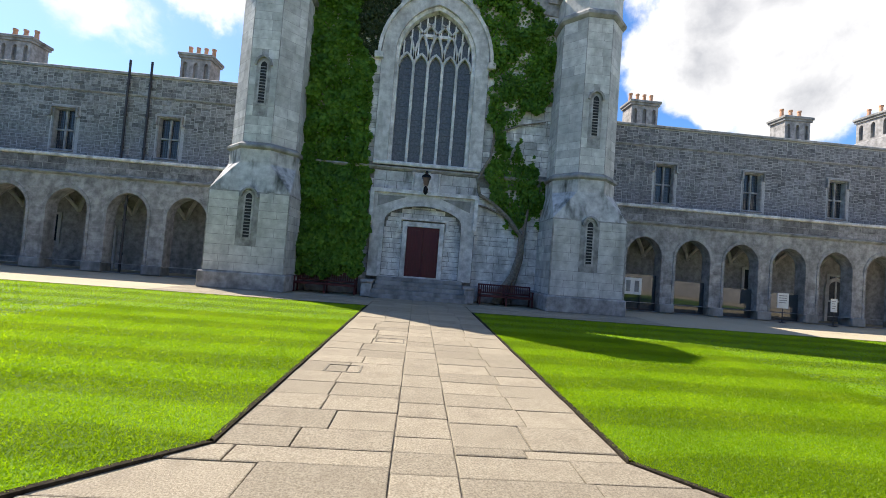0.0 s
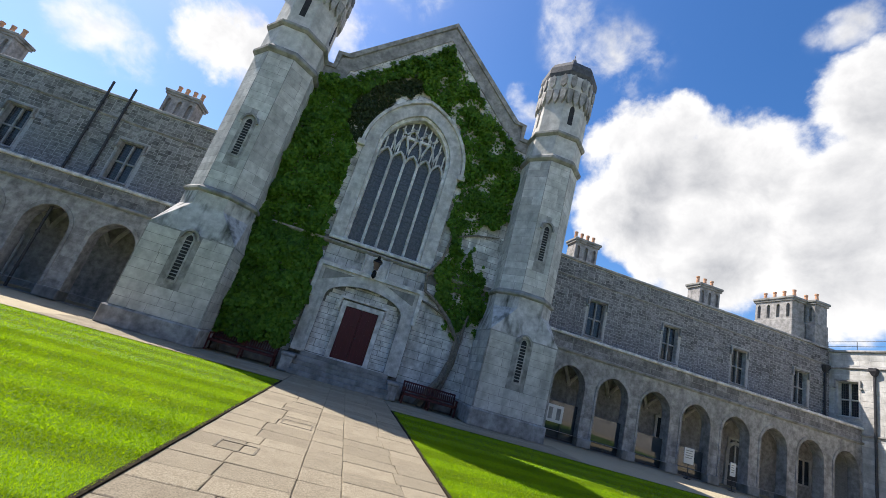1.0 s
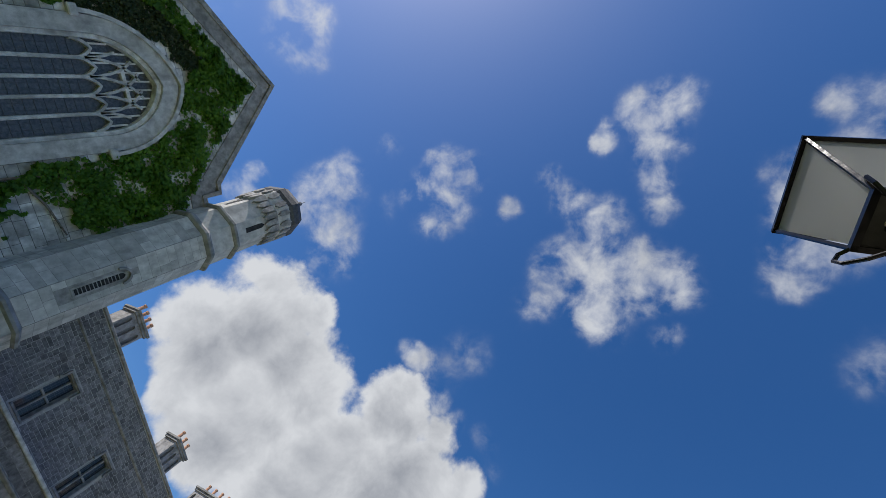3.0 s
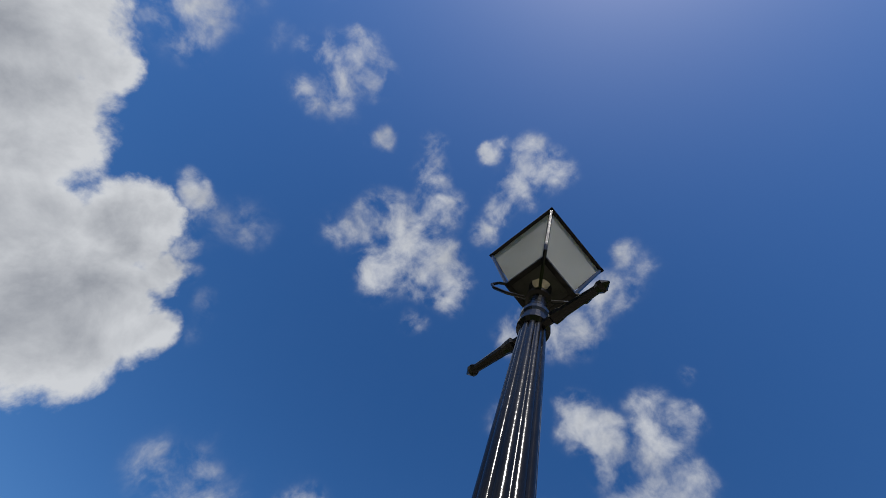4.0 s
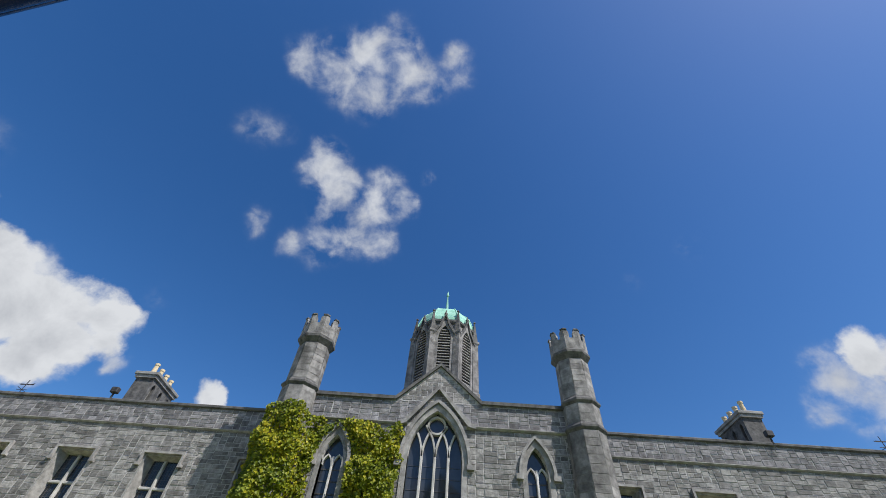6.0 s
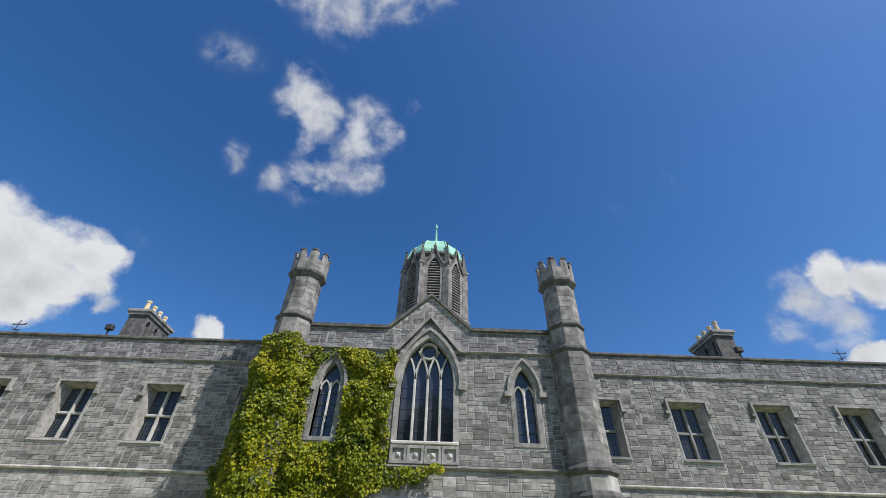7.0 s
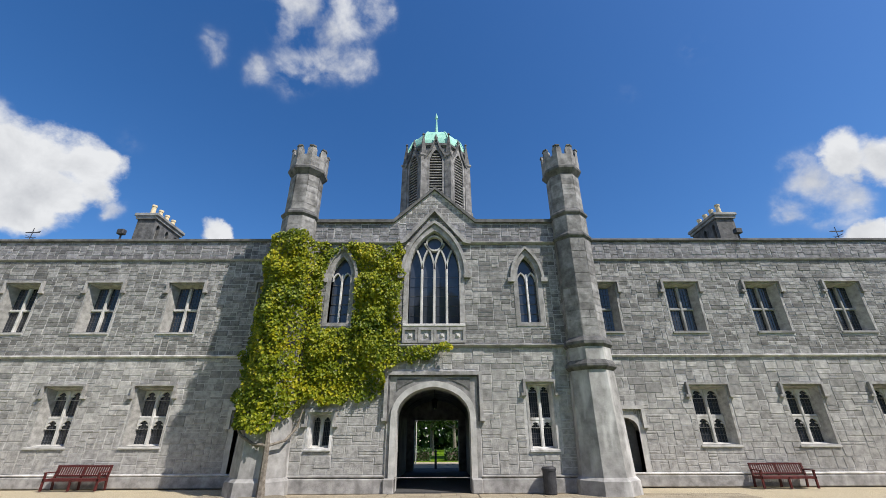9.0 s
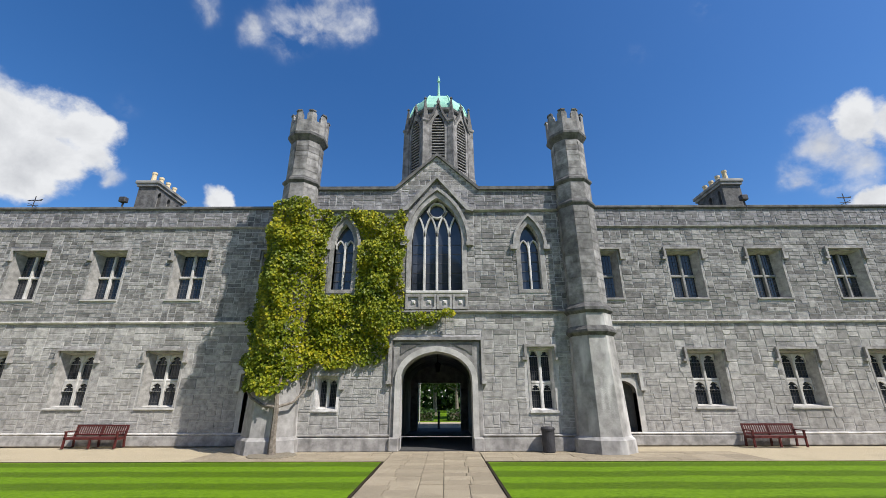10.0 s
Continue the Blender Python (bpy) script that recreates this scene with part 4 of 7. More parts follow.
def hall_turret(cu):
    m = FA @ Matrix.Translation((cu, -0.55, 0))
    t = thing("stair_turret", m, "tall octagonal pale limestone turret with corbelled top and lead cap", "turret", "turrets of the hall front")
    w = 2.92
    part("plinth", box(B(), -1.78, 1.78, -1.78, 1.0, 0, 0.72, 0.05), M_GREYDRESS, t)
    bm = B()                                            # square foot that splays into the octagon
    c = w / 2
    o = c * math.tan(math.pi / 8)
    s = 1.66
    lo = [(-s, -s), (s, -s), (s, s), (-s, s)]
    octo = [(-o, -c), (o, -c), (c, -o), (c, o), (o, c), (-o, c), (-c, o), (-c, -o)]
    r0 = [bm.verts.new((x, y, 0.7)) for x, y in lo]
    r1 = [bm.verts.new((x, y, 4.1)) for x, y in lo]
    for i in range(4):
        bm.faces.new((r0[i], r0[(i + 1) % 4], r1[(i + 1) % 4], r1[i]))
    foot = part("foot", bm, M_GREYDRESS, t, "square foot of pale ashlar blocks")
    bm = B()
    r1 = [bm.verts.new((x, y, 4.1)) for x, y in lo]
    r2 = [bm.verts.new((x, y, 5.35)) for x, y in octo]
    r3 = [bm.verts.new((x, y, 6.0)) for x, y in octo]
    for i in range(4):
        bm.faces.new((r1[i], r1[(i + 1) % 4], r2[2 * i + 1], r2[2 * i]))
        bm.faces.new((r1[(i + 1) % 4], r2[(2 * i + 2) % 8], r2[2 * i + 1]))
    for i in range(8):
        bm.faces.new((r2[i], r2[(i + 1) % 8], r3[(i + 1) % 8], r3[i]))
    bm.faces.new(r3)
    part("splay", bm, M_MOSSY, t, "sloping shoulder stained dark by moss")
    part("band", rings(B(), 0, 0, [(5.93, w + 0.02), (6.0, w + 0.22), (6.1, w + 0.22), (6.22, w - 0.02)]), M_DARKSTONE, t)
    shaft = part("shaft", rings(B(), 0, 0, [(6.05, w - 0.1), (13.4, w - 0.12)]), M_GREYDRESS, t)
    part("band", rings(B(), 0, 0, [(13.3, w - 0.05), (13.42, w + 0.2), (13.55, w + 0.2), (13.72, w - 0.1)]), M_DARKSTONE, t)
    part("shaft", rings(B(), 0, 0, [(13.6, w - 0.16), (15.0, w - 0.2)]), M_ASHLAR, t)
    part("band", rings(B(), 0, 0, [(14.9, w - 0.12), (15.0, w + 0.1), (15.12, w + 0.1), (15.25, w - 0.2)]), M_DARKSTONE, t)
    part("shaft", rings(B(), 0, 0, [(15.15, w - 0.3), (18.84, w - 0.36)]), M_ASHLAR, t)
    # corbel table: stepped tongues on each side of the octagon, under a parapet
    part("parapet", rings(B(), 0, 0, [(17.73, w - 0.34), (17.85, w - 0.1), (18.84, w - 0.06), (18.89, w - 0.3)]), M_ASHLAR, t)
    for k in range(8):
        f = Matrix.Rotation(2 * math.pi * k / 8, 4, "Z") @ Matrix.Translation((0, -(w - 0.1) / 2, 0))
        hw = (w - 0.1) / 2 * math.tan(math.pi / 8)
        bm = B()
        for j in (-1, 0, 1):
            u = j * hw * 0.66
            slab(bm, [(u - hw * 0.32, 17.91), (u + hw * 0.32, 17.91), (u + hw * 0.24, 17.32), (u, 17.00), (u - hw * 0.24, 17.32)], [], -0.05, 0.16)
        for j in (-0.5, 0.5):
            u = j * hw * 1.1
            slab(bm, [(u - hw * 0.26, 18.67), (u, 18.87), (u + hw * 0.26, 18.67), (u + hw * 0.26, 18.20), (u, 18.00), (u - hw * 0.26, 18.20)], [], -0.11, 0.0)
        p = part("corbel", bm, M_GREYDRESS, t)
        p.matrix_local = f
        if k % 2 == 0:
            q = part("small_slit", slab(B(), arch(0, 0.14, 15.80, 16.74, 17.03, 4), [], -0.005, 0.02), M_LOUVRE, t)
            q.matrix_local = Matrix.Rotation(2 * math.pi * k / 8, 4, "Z") @ Matrix.Translation((0, -(w - 0.33) / 2 - 0.005, 0))
    part("lead_cap", rings(B(), 0, 0, [(18.84, w - 0.12), (19.08, w + 0.06), (19.49, w + 0.02), (19.84, w - 0.3), (20.19, w - 1.1), (20.39, 0.7), (20.51, 0.3)]), M_SLATE, t, "dark lead cap")
    part("finial", rings(B(), 0, 0, [(20.48, 0.22), (20.60, 0.34), (20.72, 0.14), (20.89, 0.12), (21.01, 0.28), (21.18, 0.26), (21.32, 0.06), (21.65, 0.03)], 8), M_LEADROOF, t)
    for k in (-2, -1, 0, 1, 2):                         # ashlar courses on the shaft's sides
        q = Matrix.Rotation(k * math.pi / 4, 4, "Z")
        hw = (w - 0.11) / 2 * math.tan(math.pi / 8)
        cut = [arch(0, 0.3, 7.8, 9.55, 9.95, 4)] if k == 0 else []
        stones(shaft, (-hw + 0.01, hw - 0.01), 6.24, 13.3, cut, M_ASHLAR, proud=0.005, hmin=0.34, hmax=0.46, lmin=0.5, lmax=0.9, gap=0.012, seed=90 + k, v=-(w - 0.11) / 2 - 0.002, jog=0.0, turn=q)
    front = Matrix.Translation((0, -(w - 0.11) / 2, 0))
    slit_parts(t, front, 7.9, 9.65)
    slit_parts(t, Matrix.Translation((0, -1.665, 0)), 2.15, 3.95)
    # ashlar blocks on the foot's front
    stones(foot, (-1.62, 1.62), 0.74, 4.05, [arch(0, 0.42, 1.9, 3.9, 4.4, 4)], M_ASHLAR, proud=0.006, hmin=0.30, hmax=0.42, lmin=0.5, lmax=1.0, gap=0.016, near=(-2, 2, 0, 5), seed=int(cu * 7), v=-1.66, jog=0.0)
    for k in (-1, 1):
        stones(foot, (-1.62, 1.62), 0.74, 4.05, [], M_ASHLAR, proud=0.006, hmin=0.30, hmax=0.42, lmin=0.5, lmax=1.0, gap=0.016, seed=int(cu * 7) + k, v=-1.66, jog=0.0, turn=Matrix.Rotation(k * math.pi / 2, 4, "Z"))
    return t


for cu in (-7.28, 7.28):
    hall_turret(cu)

# ---- hall ranges: arcade in front, range wall behind ----
SP = 2.88
right_arches = [12.1 + 2.75 * k for k in range(8)]
left_arches = [-11.75 - SP * k for k in range(7)]


def arcade(u0, u1, centres, name):
    holes = [arch(c, 0.97, 0.0, 2.95, 4.02, 8) for c in centres]
    out = rect(u0, u1, 0, 5.62)
    holes = [[(u, max(z, 0.012)) for u, z in h] for h in holes]
    w = wall_piece(name, FAW, out, holes, 0.62, M_GREYDRESS, "grey limestone arcade of pointed arches with low parapet")
    stones(w, (u0 + 0.05, u1 - 0.05), 0.5, 4.62, [arch(c, 1.14, 0, 3.0, 4.27, 8) for c in centres], M_GREYDRESS, hmin=0.28, hmax=0.42, lmin=0.4, lmax=0.9, near=(u0, u1, 3, 5), seed=11, jog=0.05)
    stones(w, (u0 + 0.02, u1 - 0.02), 4.86, 5.55, [], M_RUBBLE_A, hmin=0.3, hmax=0.38, lmin=0.5, lmax=1.0, seed=12, jog=0.0)
    string_course("string_course", w, u0, u1, 4.66, 0.18, 0.14, M_DARKSTONE)
    part("coping", box(B(), u0, u1, -0.14, 0.7, 5.56, 5.72, 0.03), M_PALE, w)
    for c in centres:
        part("arch_moulding", slab(B(), arch(c, 1.12, 0.45, 2.98, 4.24, 8), [arch(c, 0.975, 0.46, 2.95, 4.03, 8)], -0.03, 0.3), M_GREYDRESS, w)
    edges = sorted([u0] + [c - 0.96 for c in centres] + [c + 0.96 for c in centres] + [u1])
    for a, b in zip(edges[::2], edges[1::2]):
        part("pier_plinth", box(B(), a, b, -0.12, 0.68, 0, 0.48, 0.04), M_DARKSTONE, w)
    return w


arcade(8.9, XS, right_arches, "wall_arcade_1")
arcade(-32, -8.7, left_arches, "wall_arcade_2")


def arcade_inside(u0, u1, centres):
    w = wall_piece("wall_walk", Matrix.Translation((0, YW + 2.55, 0)), rect(u0, u1, 0, 5.0), [], 0.3, M_GREYDRESS, "plain stone back wall of the covered walk")
    p = tagged(part("walk_ceiling", box(B(), u0, u1, YW + 0.6, YW + 2.6, 4.45, 4.75), M_GREYDRESS), "stone vaulted ceiling of the covered walk", "ceiling", kind="structure")
    for c in centres:                                    # vault ribs crossing each bay
        bm = B()
        for s in (-1, 1):
            pts = []
            for i in range(9):
                a = -1 + i / 4
                pts.append((c + a * SP / 2 * s, YW + 1.6 + a * 0.95, 4.42 - 1.35 * a * a))
            pipe(bm, pts, 0.11, 5)
        tagged(part("vault_rib", bm, M_ASHLAR), "pale stone vault ribs of one bay", "vault", kind="structure")
    return w


arcade_inside(8.9, XS, right_arches)
arcade_inside(-32, -8.7, left_arches)


def range_wall(name, u0, u1, m, top, strings, wins, win_w, wz0, wz1, mat, seed, near):
    holes = [rect(c - win_w / 2 - 0.01, c + win_w / 2 + 0.01, wz0, wz1) for c in wins]
    w = wall_piece(name, m, rect(u0, u1, 4.5, top), holes, 0.6, M_MORTAR, "dark grey coursed rubble range wall with pale joints")
    blocks = [rect(c - win_w / 2 - 0.2, c + win_w / 2 + 0.2, wz0 - 0.12, wz1 + 0.18) for c in wins]
    za = strings[0]
    rubble(w, u0, u1, 5.5, za, blocks, mat, 0.10, 0.09, (3, 3, 4, 5), (2, 2, 3), near=near, seed=seed, gap=0.021)
    rubble(w, u0, u1, za + 0.13, top - 0.1, [], mat, 0.10, 0.09, (3, 3, 4, 5), (2, 2, 3), seed=seed + 5, gap=0.021)
    for z in strings:
        string_course("string_course", w, u0, u1, z, 0.13, 0.1)
    part("coping", box(B(), u0, u1, -0.12, 0.7, top - 0.06, top + 0.1, 0.03), M_GREYDRESS, w)
    return w


AWR, AWL = [14.15, 19.6, 25.0, 30.1], [-14.2, -19.7, -25.1]
range_wall("wall_range_1", 8.0, XS + 1.9, FAR, 10.75, [9.55], AWR, 1.1, 6.3, 8.5, M_RUBBLE_A, 21, (9, 31, 6, 10.7))
# lighter stone than range 1: haze over this side put into the colour
range_wall("wall_range_2", -32, -8.0, FAR, 10.75, [9.55], AWL, 1.1, 6.3, 8.5, M_RUBBLE_B, 22, (-24, -9, 6, 10.7))
for c in AWR + AWL:
    sash_window(FAR @ Matrix.Translation((c, 0, 0)), 1.1, 6.3, 8.5, "two-light mullioned window with small leaded panes", depth=0.22, hooded=True, frame_mat=M_GREYDRESS)
for u in (-16.5, -15.35):
    t = thing("downpipe", FAR @ Matrix.Translation((u, -0.12, 0)), "black cast-iron soil pipe on the range wall", "pipe", "pipes on the range")
    part("pipe", pipe(B(), [(0, 0, 5.7), (0, 0, 11.5)], 0.06, 8), M_PIPE, t)
    for z in (6.6, 8.4, 10.1):
        part("collar", rings(B(), 0, 0, [(z, 0.17), (z + 0.12, 0.17)], 8), M_PIPE, t)
for u, n in ((-25.0, 3), (-14.5, 4), (14.0, 4), (24.6, 3)):
    chimney(Matrix.Translation((u, YR + 3.0, 11.3)), 1.9, 1.3, 1.95, n, M_POT, "chimneys of the hall ranges", "stone chimney stack with terracotta pots")


# ---- gate front (side with the archway and lantern tower) ----
def gate_u(x):
    return BC - x


cw = arch(0.0, 1.0, 5.6, 7.85, 9.6, 9)
lancets = [arch(c, 0.38, 5.66, 7.55, 8.42, 6) for c in (-3.72, 3.72)]
gate_arch = [(u, max(z, 0.012)) for u, z in arch(0.0, 1.28, 0.0, 2.25, 3.32, 9, True)]
lowL, lowR = rect(-4.27, -3.55, 1.36, 2.42), rect(3.37, 4.23, 1.32, 3.42)
gate_out = [(-5.6, 0), (-5.6, 10.0), (-1.72, 10.0), (0, 11.62), (1.72, 10.0), (5.6, 10.0), (5.6, 0)]
gate = wall_piece("wall_gate", FB, gate_out, [cw, *lancets, gate_arch, lowL, lowR], 0.8, M_MORTAR, "grey limestone gate front with gable over the great window")
coping(gate, [(-5.6, 10.03), (-1.74, 10.03), (0, 11.68), (1.74, 10.03), (5.6, 10.03)], 0.14, -0.12, 0.9, mat=M_COPING)
gate_blocks = [arch(0, 1.22, 4.8, 7.85, 9.95, 8), arch(-3.72, 0.56, 5.5, 7.55, 8.7, 6), arch(3.72, 0.56, 5.5, 7.55, 8.7, 6), rect(-1.68, 1.68, 0, 3.86),
               rect(-4.45, -3.37, 1.24, 2.52), rect(3.2, 4.4, 1.2, 3.52)]
rubble(gate, -5.3, 5.3, 0.55, 4.72, gate_blocks, M_RUBBLE_LOW, 0.11, 0.10, (3, 3, 4, 5, 6), (1, 2, 2, 3, 4), near=(-5.2, 5.2, 0.5, 3.2), seed=31)
rubble(gate, -5.3, 5.3, 4.86, 8.95, gate_blocks, M_RUBBLE_B, 0.10, 0.085, (3, 3, 4, 5, 6), (2, 2, 2, 3), seed=33)
rubble(gate, -5.3, 5.3, 9.08, 9.98, [arch(0, 1.22, 4.8, 7.85, 9.95, 8)], M_RUBBLE_A, 0.10, 0.085, (3, 3, 4, 5), (2, 2, 3), seed=34)
stones(gate, lambda a, b: (-1.72 * (11.6 - b) / 1.62, 1.72 * (11.6 - b) / 1.62), 10.0, 11.4, [], M_RUBBLE_B, seed=35, hmin=0.14, hmax=0.26, lmin=0.2, lmax=0.6)
string_course("string_course", gate, -5.3, 5.3, 4.72, 0.13, 0.12)
string_course("string_course", gate, -5.3, -1.15, 8.95, 0.13, 0.12)
string_course("string_course", gate, 1.15, 5.3, 8.95, 0.13, 0.12)
for a, b in ((-5.3, -1.62), (1.62, 5.3)):
    part("plinth", box(B(), a, b, -0.10, 0, 0, 0.45, 0.03), M_GREYDRESS, gate)
    string_course("plinth_moulding", gate, a, b, 0.45, 0.1, 0.10)

cwin = thing("window_great", FB, "pointed four-light stone window with intersecting tracery", "window", kind="structure")
part("surround", slab(B(), arch(0, 1.2, 5.5, 7.85, 9.85, 10), [arch(0, 1.0, 5.6, 7.85, 9.6, 10)], -0.05, 0.3), M_GREYDRESS, cwin)
bm = sweep(B(), [(-1.5, 9.0), (-1.26, 9.05), (0, 10.55), (1.26, 9.05), (1.5, 9.0)], 0.17, -0.18, 0.0)
part("gabled_hood", bm, M_GREYDRESS, cwin, "steep gabled stone hood over the window")
bm = sweep(B(), arc_head(0, 1.28, 7.6, 9.98, 10), 0.13, -0.14, 0.0)
box(bm, -1.45, -1.18, -0.15, 0, 7.45, 7.62)
box(bm, 1.18, 1.45, -0.15, 0, 7.45, 7.62)
part("hood_mould", bm, M_GREYDRESS, cwin)
part("sill", box(B(), -1.2, 1.2, -0.12, 0.2, 5.48, 5.6, 0.03), M_ASHLAR, cwin)
part("pane", slab(B(), arch(0, 1.0, 5.6, 7.85, 9.6, 9), [], 0.30, 0.31), M_GLASS_B, cwin, "dark glass coloured blue for sky reflection")
for k in range(1, 4):
    part("mullion", box(B(), -1 + 0.5 * k - 0.05, -1 + 0.5 * k + 0.05, 0.10, 0.33, 5.6, 7.9, 0.02), M_ASHLAR, cwin)
rcw = (1 + 1.75 ** 2) / 2
for k in range(0, 5):
    for s in (-1, 1):
        u0 = -1 + 0.5 * k
        pts = []
        for i in range(14):
            a = i / 13 * 1.2
            u, z = u0 + s * (rcw - rcw * math.cos(a)), 7.85 + rcw * math.sin(a)
            if abs(u) <= 1.0:
                zt = 7.85 + math.sqrt(max(0, rcw ** 2 - (rcw - 1 + abs(u)) ** 2))
                if z <= zt - 0.01 and math.hypot(u, z - 9.08) > 0.33:
                    pts.append((u, z))
                else:
                    break
        if len(pts) > 2:
            part("tracery_bar", sweep(B(), pts, 0.07, 0.12, 0.33), M_ASHLAR, cwin)
ring = [(0.33 * math.cos(a * math.pi / 10), 9.08 + 0.33 * math.sin(a * math.pi / 10)) for a in range(21)]
part("tracery_ring", sweep(B(), ring, 0.07, 0.12, 0.33), M_ASHLAR, cwin)
for k in range(4):
    u = -0.75 + 0.5 * k
    bm = B()
    for i in range(1, 6):
        box(bm, u - 0.2, u + 0.2, 0.285, 0.30, 5.6 + i * 0.4 - 0.008, 5.6 + i * 0.4 + 0.008)
    part("glazing_bar", bm, M_LEAD, cwin)
apron = thing("panelled_apron", FB, "row of carved stone panels under the window", "panel", kind="structure")
part("backing", box(B(), -1.2, 1.2, -0.03, 0.0, 4.88, 5.48), M_GREYDRESS, apron)
for k in range(4):
    u = -0.9 + 0.6 * k
    part("panel_frame", slab(B(), rect(u - 0.29, u + 0.29, 4.88, 5.46), [rect(u - 0.2, u + 0.2, 4.97, 5.36)], -0.10, -0.02), M_GREYDRESS, apron)
    part("boss", rings(B(), 0, 0, [(0, 0.16), (0.05, 0.06)], 4), M_ASHLAR, apron).matrix_local = Matrix.Translation((u, -0.03, 5.16)) @ Matrix.Rotation(math.pi / 2, 4, "X")

for c in (-3.72, 3.72):
    t = thing("window_lancet", FB @ Matrix.Translation((c, 0, 0)), "tall pointed two-light window with hood mould", "window", kind="structure")
    part("surround", slab(B(), arch(0, 0.56, 5.52, 7.55, 8.66, 8), [arch(0, 0.38, 5.66, 7.55, 8.42, 8)], -0.03, 0.4), M_GREYDRESS, t)
    bm = sweep(B(), arc_head(0, 0.62, 7.45, 8.78, 8), 0.11, -0.13, 0.0)
    for s in (-1, 1):
        box(bm, s * 0.66 - 0.13, s * 0.66 + 0.13, -0.14, 0, 7.28, 7.46)
    part("hood_mould", bm, M_GREYDRESS, t)
    part("mullion", box(B(), -0.04, 0.04, 0.15, 0.33, 5.66, 7.7, 0.015), M_PALE, t)
    part("pane", slab(B(), arch(0, 0.38, 5.66, 7.55, 8.42, 8), [], 0.28, 0.29), M_GLASS_B, t)
    for s in (-1, 1):
        part("light_head", sweep(B(), arc_head(s * 0.2, 0.18, 7.4, 7.75, 4), 0.06, 0.16, 0.32), M_PALE, t)
        bm = B()
        for i in range(1, 5):
            box(bm, s * 0.2 - 0.17, s * 0.2 + 0.17, 0.262, 0.28, 5.66 + i * 0.4 - 0.02, 5.66 + i * 0.4 + 0.02)
        part("sash_bar", bm, M_FRAMEDARK, t)

gd = thing("archway", FB, "broad four-centred carriage archway with square label mould", "archway", kind="structure")
part("arch_frame", slab(B(), rect(-1.62, 1.62, 0.47, 3.68), [arch(0, 1.28, 0.48, 2.25, 3.32, 9, True)], -0.06, 0.02), M_GREYDRESS, gd)
part("arch_moulding", sweep(B(), [(-1.38, 0.4)] + arc_head(0, 1.38, 2.25, 3.42, 9, True) + [(1.38, 0.4)], 0.2, -0.14, 0.0), M_ASHLAR, gd)
for s in (-1, 1):
    # not sunk: the dark colour gives the spandrel its shade
    part("spandrel_panel", slab(B(), [(s * 1.30, 3.60), (s * 1.30, 3.20), (s * 1.05, 3.38), (s * 0.62, 3.56), (s * 0.45, 3.60)], [], -0.085, -0.055), M_COPING, gd, "spandrel panel coloured dark as a shaded recess")
# raised dark strip painted in as the label mould's shadow
part("label_shadow_strip", hood(B(), -1.60, 1.60, 3.72, 1.45, 0.05, 0.09, 0.05), M_COPING, gd)
part("label_mould", hood(B(), -1.74, 1.74, 3.84, 1.55, 0.12, 0.17, 0.1), M_GREYDRESS, gd)
for s in (-1, 1):
    part("jamb_base", box(B(), s * 1.46 - 0.18, s * 1.46 + 0.18, -0.2, 0.3, 0, 0.46, 0.04), M_GREYDRESS, gd)
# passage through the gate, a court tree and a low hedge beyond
# walls and vault are coloured dark for the shade inside the passage
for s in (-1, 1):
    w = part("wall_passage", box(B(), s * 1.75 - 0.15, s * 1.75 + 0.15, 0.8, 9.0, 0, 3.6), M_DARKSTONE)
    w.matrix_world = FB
    tagged(w, "stone side wall of the gate passage, coloured dark as shade", "wall", kind="structure")
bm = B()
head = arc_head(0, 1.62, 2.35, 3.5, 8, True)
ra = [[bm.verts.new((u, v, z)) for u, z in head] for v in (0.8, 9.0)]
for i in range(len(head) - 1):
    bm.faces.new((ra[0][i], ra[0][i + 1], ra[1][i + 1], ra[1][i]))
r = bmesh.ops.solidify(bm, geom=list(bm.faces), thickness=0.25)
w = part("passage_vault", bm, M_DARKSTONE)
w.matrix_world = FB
tagged(w, "stone vault of the gate passage, coloured dark as shade", "ceiling", kind="structure")
w = wall_piece("wall_gate_outer", FB @ Matrix.Translation((0, 9.0, 0)), rect(-5.6, 5.6, 0, 10), [rect(-1.2, 1.2, 0.012, 2.5)], 0.6, M_GREYDRESS, "stone outer wall of the gate block")
hang = thing("passage_lantern", FB @ Matrix.Translation((0, 3.0, 2.75)), "dark iron lantern hanging in the archway", "lamp")
part("chain", pipe(B(), [(0, 0, 0.35), (0, 0, 0.75)], 0.015, 5), M_IRON, hang)
part("body", rings(B(), 0, 0, [(0, 0.14), (0.3, 0.24), (0.34, 0.28), (0.42, 0.06)], 6), M_IRON, hang)

sash_window(FB @ Matrix.Translation((-3.91, 0, 0)), 0.72, 1.36, 2.42, "small two-light cusped stone window beside the creeper", gothic=True, transom=0.02, frame_mat=M_PALE, name="window", glass=M_GLASS)
sash_window(FB @ Matrix.Translation((3.80, 0, 0)), 0.86, 1.32, 3.42, "two-light cusped stone window with transom", gothic=True, frame_mat=M_PALE, glass=M_GLASS, transom=0.45)


